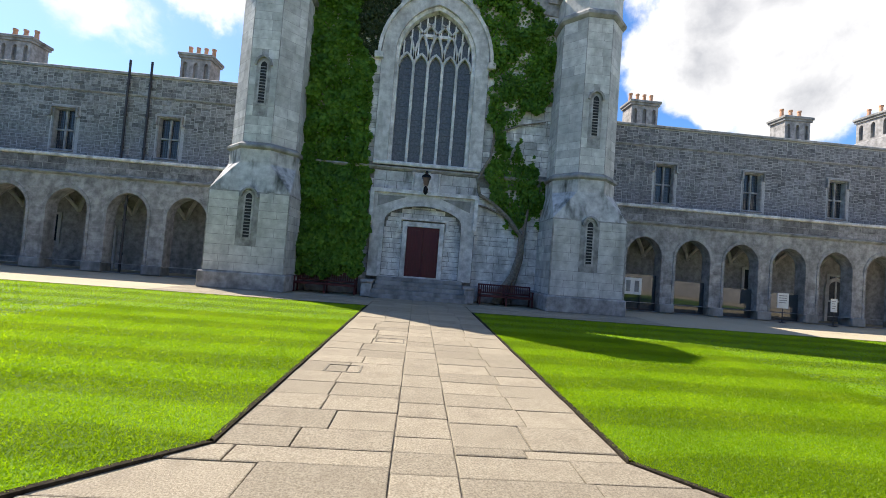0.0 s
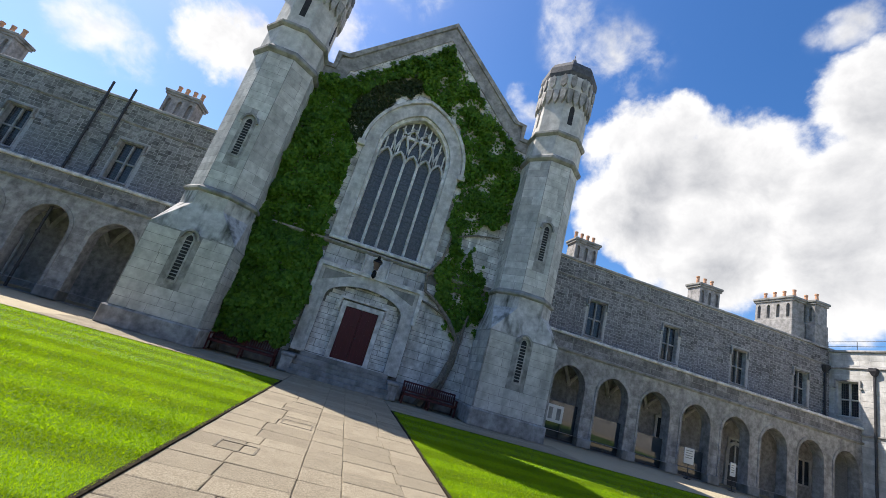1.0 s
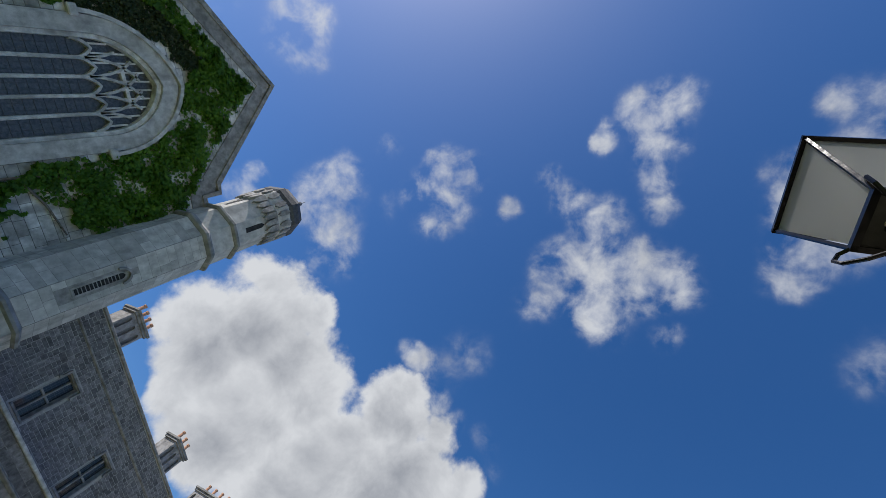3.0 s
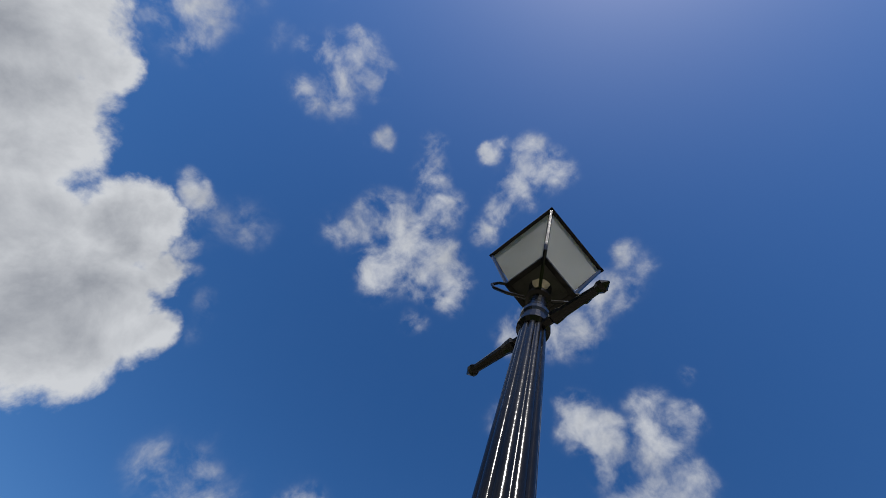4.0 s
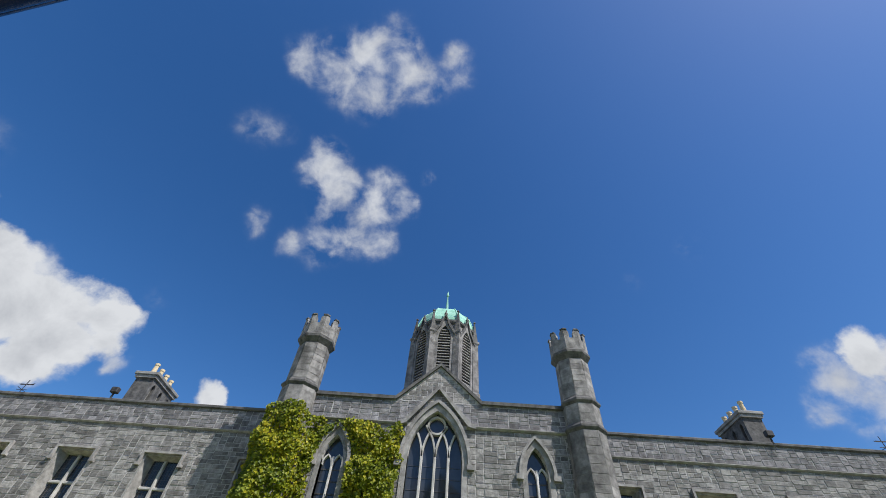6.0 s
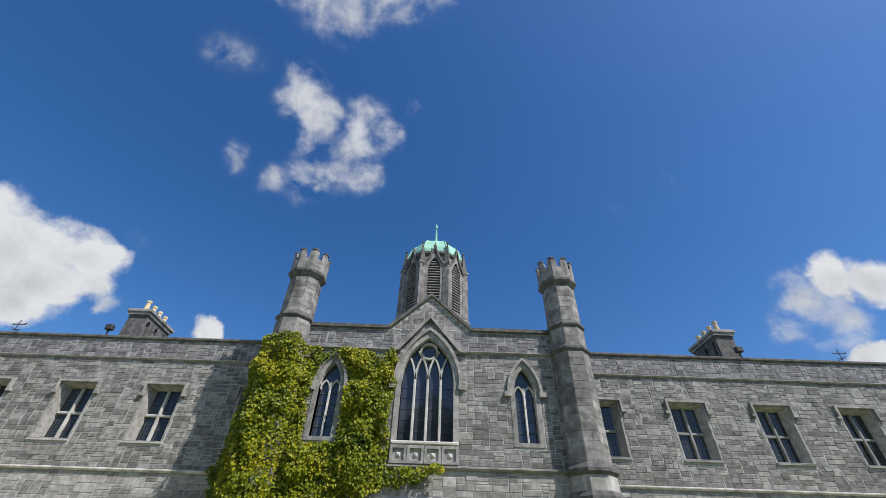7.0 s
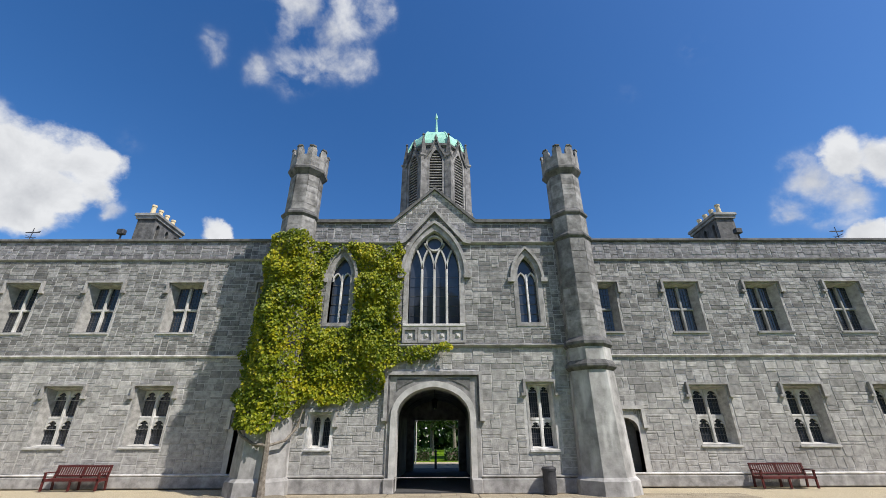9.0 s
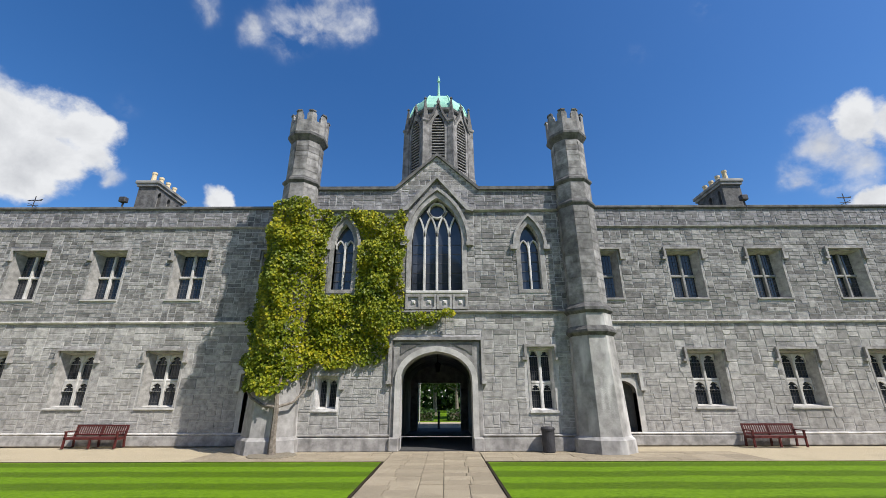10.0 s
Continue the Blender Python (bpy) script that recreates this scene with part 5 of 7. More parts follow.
def gate_turret(cu):
    t = thing("corner_turret", FB @ Matrix.Translation((cu, -0.05, 0)), "octagonal limestone corner turret with battlemented top", "turret", "turrets of the gate front")
    part("plinth", rings(B(), 0, 0, [(0, 1.98), (0.42, 1.94), (0.52, 1.76)]), M_STREAK, t)
    part("lower_shaft", rings(B(), 0, 0, [(0.5, 1.74), (3.85, 1.50)]), M_STREAK, t)
    # the turret's bands are coloured dark for the shade on their undersides
    part("band", rings(B(), 0, 0, [(3.8, 1.5), (3.92, 1.72), (4.0, 1.72), (4.15, 1.54)]), M_COPING, t)
    part("middle_shaft", rings(B(), 0, 0, [(4.1, 1.54), (4.62, 1.52)]), M_STREAK, t)
    part("band", rings(B(), 0, 0, [(4.6, 1.52), (4.7, 1.70), (4.8, 1.70), (4.98, 1.42)]), M_COPING, t)
    up = part("upper_shaft", rings(B(), 0, 0, [(4.95, 1.40), (8.98, 1.36)]), M_TURRET, t)
    for k in (-2, -1, 0, 1, 2):
        q = Matrix.Rotation(k * math.pi / 4, 4, "Z")
        for z0, z1, wd in ((5.0, 8.9, 1.40), (9.24, 9.97, 1.36), (10.3, 11.99, 1.28)):
            hw = (wd - 0.05) / 2 * math.tan(math.pi / 8)
            stones(up, (-hw, hw), z0, z1, [], M_TURRET, proud=0.006, hmin=0.24, hmax=0.36, lmin=0.3, lmax=0.6, gap=0.012, seed=95 + k, v=-wd / 2, jog=0.0, turn=q)
    part("band", rings(B(), 0, 0, [(8.92, 1.36), (9.02, 1.52), (9.1, 1.52), (9.22, 1.36)]), M_COPING, t)
    part("top_shaft", rings(B(), 0, 0, [(9.2, 1.36), (10.02, 1.34)]), M_TURRET, t)
    part("band", rings(B(), 0, 0, [(9.98, 1.34), (10.08, 1.5), (10.16, 1.5), (10.3, 1.30)]), M_COPING, t)
    part("top_shaft", rings(B(), 0, 0, [(10.27, 1.28), (12.09, 1.22)]), M_TURRET, t)
    part("corbel_band", rings(B(), 0, 0, [(12.04, 1.22), (12.27, 1.56), (12.38, 1.58), (12.45, 1.46)]), M_COPING, t)
    w0, w1 = 1.50, 1.20
    hw = w0 / 2 * math.tan(math.pi / 8)
    for k in range(8):
        bm = slab(B(), [(-hw, 12.41), (hw, 12.41), (hw, 13.44), (0.17, 13.44), (0.09, 13.30), (0.09, 13.0), (-0.09, 13.0), (-0.09, 13.30), (-0.17, 13.44), (-hw, 13.44)], [], -w0 / 2, -w1 / 2)
        part("battlement", bm, M_TURRET, t).matrix_local = Matrix.Rotation(2 * math.pi * k / 8, 4, "Z")
        for a, b, z in ((0.15, hw + 0.03, 13.42), (-hw - 0.03, -0.15, 13.422)):
            part("merlon_cap", box(B(), a, b, -w0 / 2 - 0.03, -w1 / 2, z, z + 0.08, 0.01), M_COPING, t).matrix_local = Matrix.Rotation(2 * math.pi * k / 8, 4, "Z")
    return t


for cu in (-5.68, 5.68):
    gate_turret(cu)

# lantern tower behind the gate front
lan = thing("lantern_tower", FB @ Matrix.Translation((0, 4.7, 11.85 - 13.4 * 0.915)) @ Matrix.Diagonal((0.9, 0.9, 0.915, 1)), "octagonal stone lantern tower with louvred lancets and green copper dome", "tower")
part("base", rings(B(), 0, 0, [(9.0, 4.5), (12.95, 4.5), (13.3, 4.0)]), M_TURRET, lan)
# string course and cornice carry their underside shade as dark colour
part("string_course", rings(B(), 0, 0, [(12.82, 4.5), (12.92, 4.74), (13.06, 4.74), (13.2, 4.3)]), M_COPING, lan)
part("drum", rings(B(), 0, 0, [(13.1, 3.75), (18.5, 3.7)]), M_TURRET, lan)
part("cornice", rings(B(), 0, 0, [(18.3, 3.7), (18.45, 3.95), (18.6, 3.95), (18.7, 3.6)]), M_COPING, lan)
part("dome", rings(B(), 0, 0, [(18.6, 3.66), (18.95, 3.6), (19.65, 3.1), (20.0, 2.6), (20.1, 1.2), (20.2, 0.5)]), M_COPPER, lan, "pale green copper dome")
for k in range(8):
    a = math.pi / 8 + k * math.pi / 4
    part("dome_rib", pipe(B(), [(r * math.cos(a), r * math.sin(a), z) for r, z in ((1.98, 18.65), (1.95, 18.95), (1.68, 19.65), (1.41, 20.0), (0.65, 20.12))], 0.05, 5), M_COPPER, lan)
part("finial", rings(B(), 0, 0, [(20.1, 0.7), (20.35, 0.4), (20.55, 0.3), (20.7, 0.55), (20.85, 0.45), (21.0, 0.2), (22.2, 0.07), (22.25, 0.2), (22.4, 0.16), (22.7, 0.03)], 8), M_COPPER, lan)
for k in range(8):
    f = Matrix.Rotation(k * math.pi / 4, 4, "Z") @ Matrix.Translation((0, -1.87, 0))
    face = part("face_arch", slab(B(), [(-0.6, 14.15), (-0.6, 17.5), (0, 18.8), (0.6, 17.5), (0.6, 14.15)], [arch(0, 0.38, 14.5, 17.2, 18.1, 6)], -0.10, 0.03), M_TURRET, lan)
    face.matrix_local = f
    part("gable_coping", sweep(B(), [(-0.72, 17.4), (-0.3, 18.1), (0, 18.95), (0.3, 18.1), (0.72, 17.4)], 0.14, -0.2, -0.02), M_COPING, face)
    part("gable_finial", rings(B(), 0, -0.1, [(18.85, 0.16), (19.0, 0.22), (19.12, 0.1), (19.3, 0.04)], 6), M_COPING, face)
    part("louvre_backing", slab(B(), arch(0, 0.38, 14.5, 17.2, 18.1, 6), [], 0.0, 0.02), M_LOUVRE, face)
    for j in range(18):
        z = 14.55 + j * 0.19
        hw = 0.38 if z < 17.2 else 0.38 * (1 - (z - 17.2) / 1.05)
        part("louvre", box(B(), -hw, hw, -0.07, 0.0, z, z + 0.035), M_GREYDRESS, face)
    a = math.pi / 8 + k * math.pi / 4
    r = 2.06
    part("corner_buttress", rings(B(), r * math.cos(a), r * math.sin(a), [(13.1, 0.52), (14.2, 0.5), (14.3, 0.40), (17.5, 0.36), (17.6, 0.48), (17.72, 0.48)], 4, a), M_TURRET, lan)
    part("pinnacle", rings(B(), r * math.cos(a), r * math.sin(a), [(17.7, 0.34), (19.25, 0.07), (19.3, 0.16), (19.42, 0.04)], 4, a), M_COPING, lan, "dark crocketed pinnacle")

# ---- gate ranges ----
ups = {-1: [-7.35, -11.22, -14.82, -18.4, -22.0, -25.6], 1: [7.0, 10.6, 14.2, 17.78, 21.4, 25.0]}
lows = {-1: [-11.4, -14.98, -18.56, -22.1, -25.7], 1: [10.65, 14.4, 18.0, 21.6, 25.2]}
doors = {-1: -7.45, 1: 7.1}
for s in (-1, 1):
    e0, e1 = (-32, -5.2) if s < 0 else (5.2, 32)
    dz = doors[s]
    holes = [rect(c - 0.70, c + 0.70, 5.74, 7.86) for c in ups[s]] + [rect(c - 0.70, c + 0.70, 1.4, 3.50) for c in lows[s]] + [[(u, max(z, 0.012)) for u, z in arch(dz, 0.5, 0, 1.9, 2.35, 6, True)]]
    w = wall_piece("wall_gate_range", FBW, rect(e0, e1, 0, 10.0), holes, 0.6, M_MORTAR, "grey limestone rubble range wall with string courses")
    blocks = [rect(c - 0.78, c + 0.78, 5.62, 7.92) for c in ups[s]] + [rect(c - 0.78, c + 0.78, 1.28, 3.56) for c in lows[s]] + [arch(dz, 0.7, 0, 1.9, 2.6, 6, True)]
    rubble(w, e0, e1, 0.47, 4.66, blocks, M_RUBBLE_LOW, 0.11, 0.10, (3, 3, 4, 5, 6), (1, 2, 2, 3, 4), near=(-20, 20, 0.45, 2.4), seed=40 + s)
    rubble(w, e0, e1, 4.78, 8.98, blocks, M_RUBBLE_B, 0.10, 0.085, (3, 3, 4, 5, 6), (2, 2, 2, 3), seed=44 + s)
    rubble(w, e0, e1, 9.1, 9.94, [], M_RUBBLE_A, 0.10, 0.085, (3, 3, 4, 5), (2, 2, 3), seed=48 + s)
    string_course("string_course", w, e0, e1, 4.66, 0.12, 0.11, M_PALE)
    string_course("string_course", w, e0, e1, 8.98, 0.12, 0.10)
    part("plinth", box(B(), e0, e1, -0.10, 0, 0, 0.38, 0.03), M_GREYDRESS, w)
    string_course("plinth_moulding", w, e0, e1, 0.38, 0.09, 0.10, M_PALE)
    part("coping", box(B(), e0, e1, -0.10, 0.7, 9.94, 10.08, 0.03), M_COPING, w)
    for c in ups[s]:
        # dark frames where s > 0 put the reveals' shadow into the stone colour
        sash_window(FBW @ Matrix.Translation((c, 0, 0)), 1.40, 5.74, 7.86, "two-light mullioned window with stone hood mould", glass=M_GLASS, surround=M_RUBBLE_LOW, depth=0.36, splay=0.58, frame_mat=M_DARKSTONE if s > 0 else M_ASHLAR)
    for c in lows[s]:
        sash_window(FBW @ Matrix.Translation((c, 0, 0)), 1.40, 1.4, 3.50, "two-light cusped stone window with transom", gothic=True, glass=M_GLASS, surround=M_RUBBLE_LOW, depth=0.36, splay=0.58)
    t = thing("door_2" if s < 0 else "door_3", FBW @ Matrix.Translation((dz, 0, 0)), "dark plank door in a moulded stone arch", "door", kind="structure")
    part("surround", slab(B(), arch(0, 0.68, 0.02, 1.9, 2.55, 6, True), [arch(0, 0.5, 0.03, 1.9, 2.35, 6, True)], -0.04, 0.3), M_ASHLAR, t)
    part("leaf", slab(B(), arch(0, 0.5, 0.03, 1.9, 2.35, 6, True), [], 0.3, 0.36), M_FRAMEDARK, t)
    part("hood_mould", hood(B(), -0.8, 0.8, 2.78, 0.7), M_ASHLAR, t)
for x, n in ((15.9, 4), (-15.4, 4)):
    chimney(Matrix.Translation((x, YBW - 3.4, 10.6)) @ Matrix.Rotation(math.pi / 2, 4, "Z"), 2.3, 1.1, 2.05, n, M_POTCREAM, "chimneys of the gate range", "dark stone chimney stack with buff clay pots", stone=M_COPING)

# roofs, side range and far walls close the court
for y, s, x0, x1 in ((YR + 0.6, 1, -32, XS + 8), (YBW - 0.6, -1, -32, 32)):
    bm = B()
    vs = [bm.verts.new(p) for p in ((x0, y, 9.6), (x1, y, 9.6), (x1, y + s * 4.2, 11.2), (x0, y + s * 4.2, 11.2), (x1, y + s * 8.4, 9.6), (x0, y + s * 8.4, 9.6))]
    bm.faces.new((vs[0], vs[1], vs[2], vs[3]))
    bm.faces.new((vs[3], vs[2], vs[4], vs[5]))
    tagged(part("range_roof", bm, M_SLATE), "low dark slate roof behind the parapet", "roof", kind="structure")
bm = B()
vs = [bm.verts.new(p) for p in ((XC - 5.2, YA + 0.9, 15.6), (XC, YA + 0.9, 20.2), (XC + 5.2, YA + 0.9, 15.6), (XC - 5.2, YA + 16, 15.6), (XC, YA + 16, 20.2), (XC + 5.2, YA + 16, 15.6))]
bm.faces.new((vs[0], vs[1], vs[4], vs[3]))
bm.faces.new((vs[1], vs[2], vs[5], vs[4]))
tagged(part("hall_roof", bm, M_SLATE), "steep slate roof of the hall", "roof", kind="structure")
for s in (-1, 1):
    tagged(part("wall_hall_side", box(B(), XC + s * 5.9 - 0.4, XC + s * 5.9 + 0.4, YA + 0.9, YA + 16, 0, 15.6), M_GREYDRESS), "stone side wall of the hall", "wall", kind="structure")
bm = box(B(), BC - 5.2, BC + 5.2, YB - 8.9, YB - 0.8, 9.3, 9.6)
tagged(part("gate_roof", bm, M_LEADROOF), "flat lead roof of the gate block", "roof", kind="structure")

sides = [-22.05 + 3.7 * k for k in range(12)]           # along the side range, u = -y
holes = [rect(c - 0.6, c + 0.6, 6.3, 8.5) for c in sides] + [rect(c - 0.6, c + 0.6, 1.6, 3.8) for c in sides[1:]]
ws = wall_piece("wall_side_range", FS, rect(-YR - 1.0, -YBW, 0, 10.6), holes, 0.6, M_MORTAR, "sunlit pale limestone side range with two storeys")
stones(ws, (-YR - 1.0, -YBW), 0.5, 10.5, [rect(c - 0.8, c + 0.8, 6.15, 8.7) for c in sides] + [rect(c - 0.8, c + 0.8, 1.45, 4.0) for c in sides] + [rect(-50, 50, 9.4, 9.54), rect(-50, 50, 5.2, 5.34)],
       M_ASHLAR, seed=61, hmin=0.28, hmax=0.4, lmin=0.5, lmax=1.1, jog=0.0, proud=0.008, near=(-22, -8, 5, 9))
string_course("string_course", ws, -YR, -YBW, 9.4, 0.13, 0.1)
string_course("string_course", ws, -YR, -YBW, 5.2, 0.13, 0.1)
part("coping", box(B(), -YR - 1, -YBW, -0.12, 0.7, 10.55, 10.7, 0.03), M_GREYDRESS, ws)
for c in sides:
    for z0, z1 in ((6.3, 8.5), (1.6, 3.8))[:1 if c < -20 else 2]:
        sash_window(FS @ Matrix.Translation((c, 0, 0)), 1.2, z0, z1, "two-light mullioned window with small leaded panes", depth=0.22)
for x, y, w, n in ((30.6, 25.3, 3.0, 4), (31.9, 23.95, 1.5, 2), (XS + 1.6, 19.0, 2.0, 4), (XS + 2.2, 8, 2.0, 4), (XS + 2.2, -3.0, 2.0, 4), (XS + 2.2, -14, 2.0, 4)):
    chimney(Matrix.Translation((x, y, 11.55 if y < 20 else 12.0)) @ Matrix.Rotation(math.pi / 2, 4, "Z"), w, 1.2, 2.0, n, M_POT, "chimneys of the side range", "stone chimney stack with terracotta pots", shafts=n)
rail = thing("roof_rail", Matrix.Translation((XS + 0.45, 20.0, 10.7)), "thin metal safety rail along the parapet", "railing")
for k in range(5):
    part("post", pipe(B(), [(0, -3.6 + 1.8 * k, 0), (0, -3.6 + 1.8 * k, 0.75)], 0.02, 5), M_PIPE, rail)
for z in (0.4, 0.75):
    part("bar", pipe(B(), [(0, -3.6, z), (0, 3.6, z)], 0.018, 5), M_PIPE, rail)
dp = thing("downpipe", Matrix.Translation((XS - 0.12, 20.5, 0)), "black cast-iron rainwater pipe with hopper", "pipe")
part("pipe", pipe(B(), [(0, 0, 0), (0, 0, 9.1)], 0.07, 8), M_PIPE, dp)
part("hopper", rings(B(), 0, 0, [(9.0, 0.16), (9.3, 0.4), (9.5, 0.4)], 4), M_PIPE, dp)
dp = thing("downpipe", Matrix.Translation((XS - 0.5, YR - 0.12, 0)), "black cast-iron rainwater pipe with hopper", "pipe")
part("pipe", pipe(B(), [(0, 0, 5.7), (0, 0, 9.1)], 0.07, 8), M_PIPE, dp)
part("hopper", rings(B(), 0, 0, [(9.0, 0.16), (9.3, 0.4), (9.5, 0.4)], 4), M_PIPE, dp)
tagged(part("wall_far_side", box(B(), -32.6, -32, YBW, YR + 1, 0, 10), M_GREYDRESS), "plain grey stone range wall", "wall", kind="structure")
bm = box(B(), XS + 0.6, XS + 9, YBW - 1, YR + 2, 9.7, 10.0)
tagged(part("side_roof", bm, M_SLATE), "dark slate roof of the side range", "roof", kind="structure")


# ---- lamp post ----
LX, LY, LTURN = 0.579, -2.034, 180.0                   # the post leans slightly
lamp = thing("lamp_post", Matrix.Translation((LX, LY, 0.03)) @ Euler((radians(1.6), 0, 0)).to_matrix().to_4x4() @ pose(0, 0, 0, 0, 0, LTURN), "glossy black fluted iron lamp post with tapered glass lantern", "lamp post")
part("base", rings(B(), 0, 0, [(-0.05, 0.52), (0.12, 0.52), (0.16, 0.44), (0.6, 0.42), (0.66, 0.48), (0.72, 0.34), (0.95, 0.30), (1.0, 0.34), (1.06, 0.24)], 8), M_IRON, lamp)
bm = B()
nf = 10
rows = []
levels = [(1.05, 0.092), (2.2, 0.081), (3.2, 0.070), (3.62, 0.064)]
for z, r in levels:
    row = []
    for k in range(nf * 8):
        a = 2 * math.pi * k / (nf * 8)
        f = abs(math.sin(a * nf / 2))
        row.append(bm.verts.new((r * (0.86 + 0.14 * f ** 0.6) * math.cos(a), r * (0.86 + 0.14 * f ** 0.6) * math.sin(a), z)))
    rows.append(row)
for p, q in zip(rows, rows[1:]):
    for k in range(len(p)):
        bm.faces.new((p[k], p[(k + 1) % len(p)], q[(k + 1) % len(p)], q[k]))
for f in bm.faces:
    f.smooth = True
part("fluted_shaft", bm, M_IRON, lamp)
part("collar", rings(B(), 0, 0, [(3.58, 0.125), (3.60, 0.165), (3.64, 0.165), (3.66, 0.138), (3.72, 0.138), (3.74, 0.158), (3.78, 0.158), (3.80, 0.115)], 20), M_IRON, lamp)
part("neck", rings(B(), 0, 0, [(3.78, 0.11), (4.02, 0.106), (4.03, 0.15), (4.07, 0.15), (4.09, 0.095), (4.24, 0.06)], 20), M_IRON, lamp)
for s in (-1, 1):
    arm = part("ladder_arm", pipe(B(), [(s * 0.06, 0, 3.59), (s * 0.11, 0, 3.59), (s * 0.12, 0, 3.59), (s * 0.15, 0, 3.59), (s * 0.18, 0, 3.59), (s * 0.36, 0, 3.59), (s * 0.38, 0, 3.59), (s * 0.40, 0, 3.59), (s * 0.43, 0, 3.59)],
                                 [0.022, 0.022, 0.036, 0.034, 0.028, 0.022, 0.032, 0.03, 0.004], 10), M_IRON, lamp)
Z0, Z1, W0, W1 = 4.27, 4.99, 0.30, 0.61                # lantern: foot and eaves
for k in range(4):
    f = Matrix.Rotation(k * math.pi / 2, 4, "Z")
    bm = B()
    a, b = W0 / 2 - 0.012, W1 / 2 - 0.012
    vs = [bm.verts.new(p) for p in ((-a, -a, Z0 + 0.02), (a, -a, Z0 + 0.02), (b, -b, Z1), (-b, -b, Z1))]
    bm.faces.new(vs)
    bmesh.ops.solidify(bm, geom=list(bm.faces), thickness=0.004)
    M = part("glass_pane", bm, M_FROST, lamp, "clouded frosted glass pane")
    M.matrix_local = f
    bm = pipe(B(), [(-W0 / 2, -W0 / 2, Z0), (-W1 / 2, -W1 / 2, Z1 + 0.01)], 0.014, 5)
    part("corner_bar", bm, M_IRON, lamp).matrix_local = f
    part("eaves_bar", box(B(), -W1 / 2 - 0.015, W1 / 2 + 0.015, -W1 / 2 - 0.015, -W1 / 2 + 0.012, Z1 - 0.012, Z1 + 0.025), M_IRON, lamp).matrix_local = f
    part("foot_bar", box(B(), -W0 / 2 - 0.01, W0 / 2 + 0.01, -W0 / 2 - 0.012, -W0 / 2 + 0.02, Z0 - 0.02, Z0 + 0.02), M_IRON, lamp).matrix_local = f
    c = W0 / 2
    part("scroll_strap", pipe(B(), [(0.05, -0.05, 4.06), (0.14, -0.14, 4.10), (0.20, -0.20, 4.16), (0.215, -0.215, 4.22), (0.19, -0.19, 4.27), (c, -c, 4.27)], 0.011, 6), M_IRON, lamp).matrix_local = f
part("lantern_floor", slab(B(), [(-0.15, -0.15), (-0.15, 0.15), (0.15, 0.15), (0.15, -0.15)], [[(0.075 * math.cos(a * math.pi / 6), 0.075 * math.sin(a * math.pi / 6)) for a in range(12)]], -4.275, -4.26), M_LOUVRE, lamp).matrix_local = Matrix.Rotation(-math.pi / 2, 4, "X")
part("lantern_roof", rings(B(), 0, 0, [(Z1 + 0.02, W1 + 0.03), (Z1 + 0.05, W1 - 0.02), (Z1 + 0.26, 0.16), (Z1 + 0.30, 0.2), (Z1 + 0.36, 0.14), (Z1 + 0.48, 0.03)], 4), M_IRON, lamp)
part("bulb", rings(B(), 0, 0, [(4.24, 0.05), (4.34, 0.06), (4.44, 0.12), (4.54, 0.1), (4.6, 0.02)], 10), M_POTCREAM, lamp)


# ---- paving ----
def flags(x0, x1, y0, y1, bands, seed, name, label, single, rowh=(0.42, 0.64)):
    """Flag courses in bands along the path; bands: (from, to, stones in a course)."""
    rnd = random.Random(seed)
    base = plane(name, [(x0, y0), (x1, y0), (x1, y1), (x0, y1)], 0.0, M_JOINT, label, "path", 0.02)
    verts, faces, n = [], [], 0
    for a, b, k in bands:
        y = y0 - rnd.uniform(0, 0.4)
        while y < y1:
            h = rnd.uniform(*rowh)
            p, q = max(y, y0), min(y + h, y1)
            if y1 - q < 0.12:
                q = y1
            y += h
            if q - p < 0.06:
                continue
            cuts = [a] + [a + (b - a) * (i + rnd.uniform(-0.17, 0.17)) / k for i in range(1, k)] + [b]
            for u, w in zip(cuts, cuts[1:]):
                g = rnd.uniform(0.005, 0.009)
                zt = 0.022 + rnd.uniform(-0.005, 0.005)
                t4 = [rnd.uniform(-0.012, 0.012) for _ in range(4)]
                o = [(u + g + t4[0] * 0.5, p + g), (w - g + t4[1] * 0.5, p + g), (w - g + t4[2] * 0.5, q - g), (u + g + t4[3] * 0.5, q - g)]
                i4 = [(o[0][0] + 0.01, o[0][1] + 0.01), (o[1][0] - 0.01, o[1][1] + 0.01), (o[2][0] - 0.01, o[2][1] - 0.01), (o[3][0] + 0.01, o[3][1] - 0.01)]
                vs = [(x, yy, 0.001) for x, yy in o] + [(x, yy, zt - 0.006) for x, yy in o] + [(x, yy, zt + rnd.uniform(-0.003, 0.003)) for x, yy in i4]
                fs = [(0, 1, 5, 4), (1, 2, 6, 5), (2, 3, 7, 6), (3, 0, 4, 7), (4, 5, 9, 8), (5, 6, 10, 9), (6, 7, 11, 10), (7, 4, 8, 11), (8, 9, 10, 11)]
                if n < single:
                    mesh_part("flagstone", vs, fs, M_PAVE, base)
                    n += 1
                else:
                    j = len(verts)
                    verts += vs
                    faces += [tuple(j + i for i in f) for f in fs]
    if verts:
        mesh_part("flagstones", verts, faces, M_PAVESTUFF, base, kind="stuff")
    return base


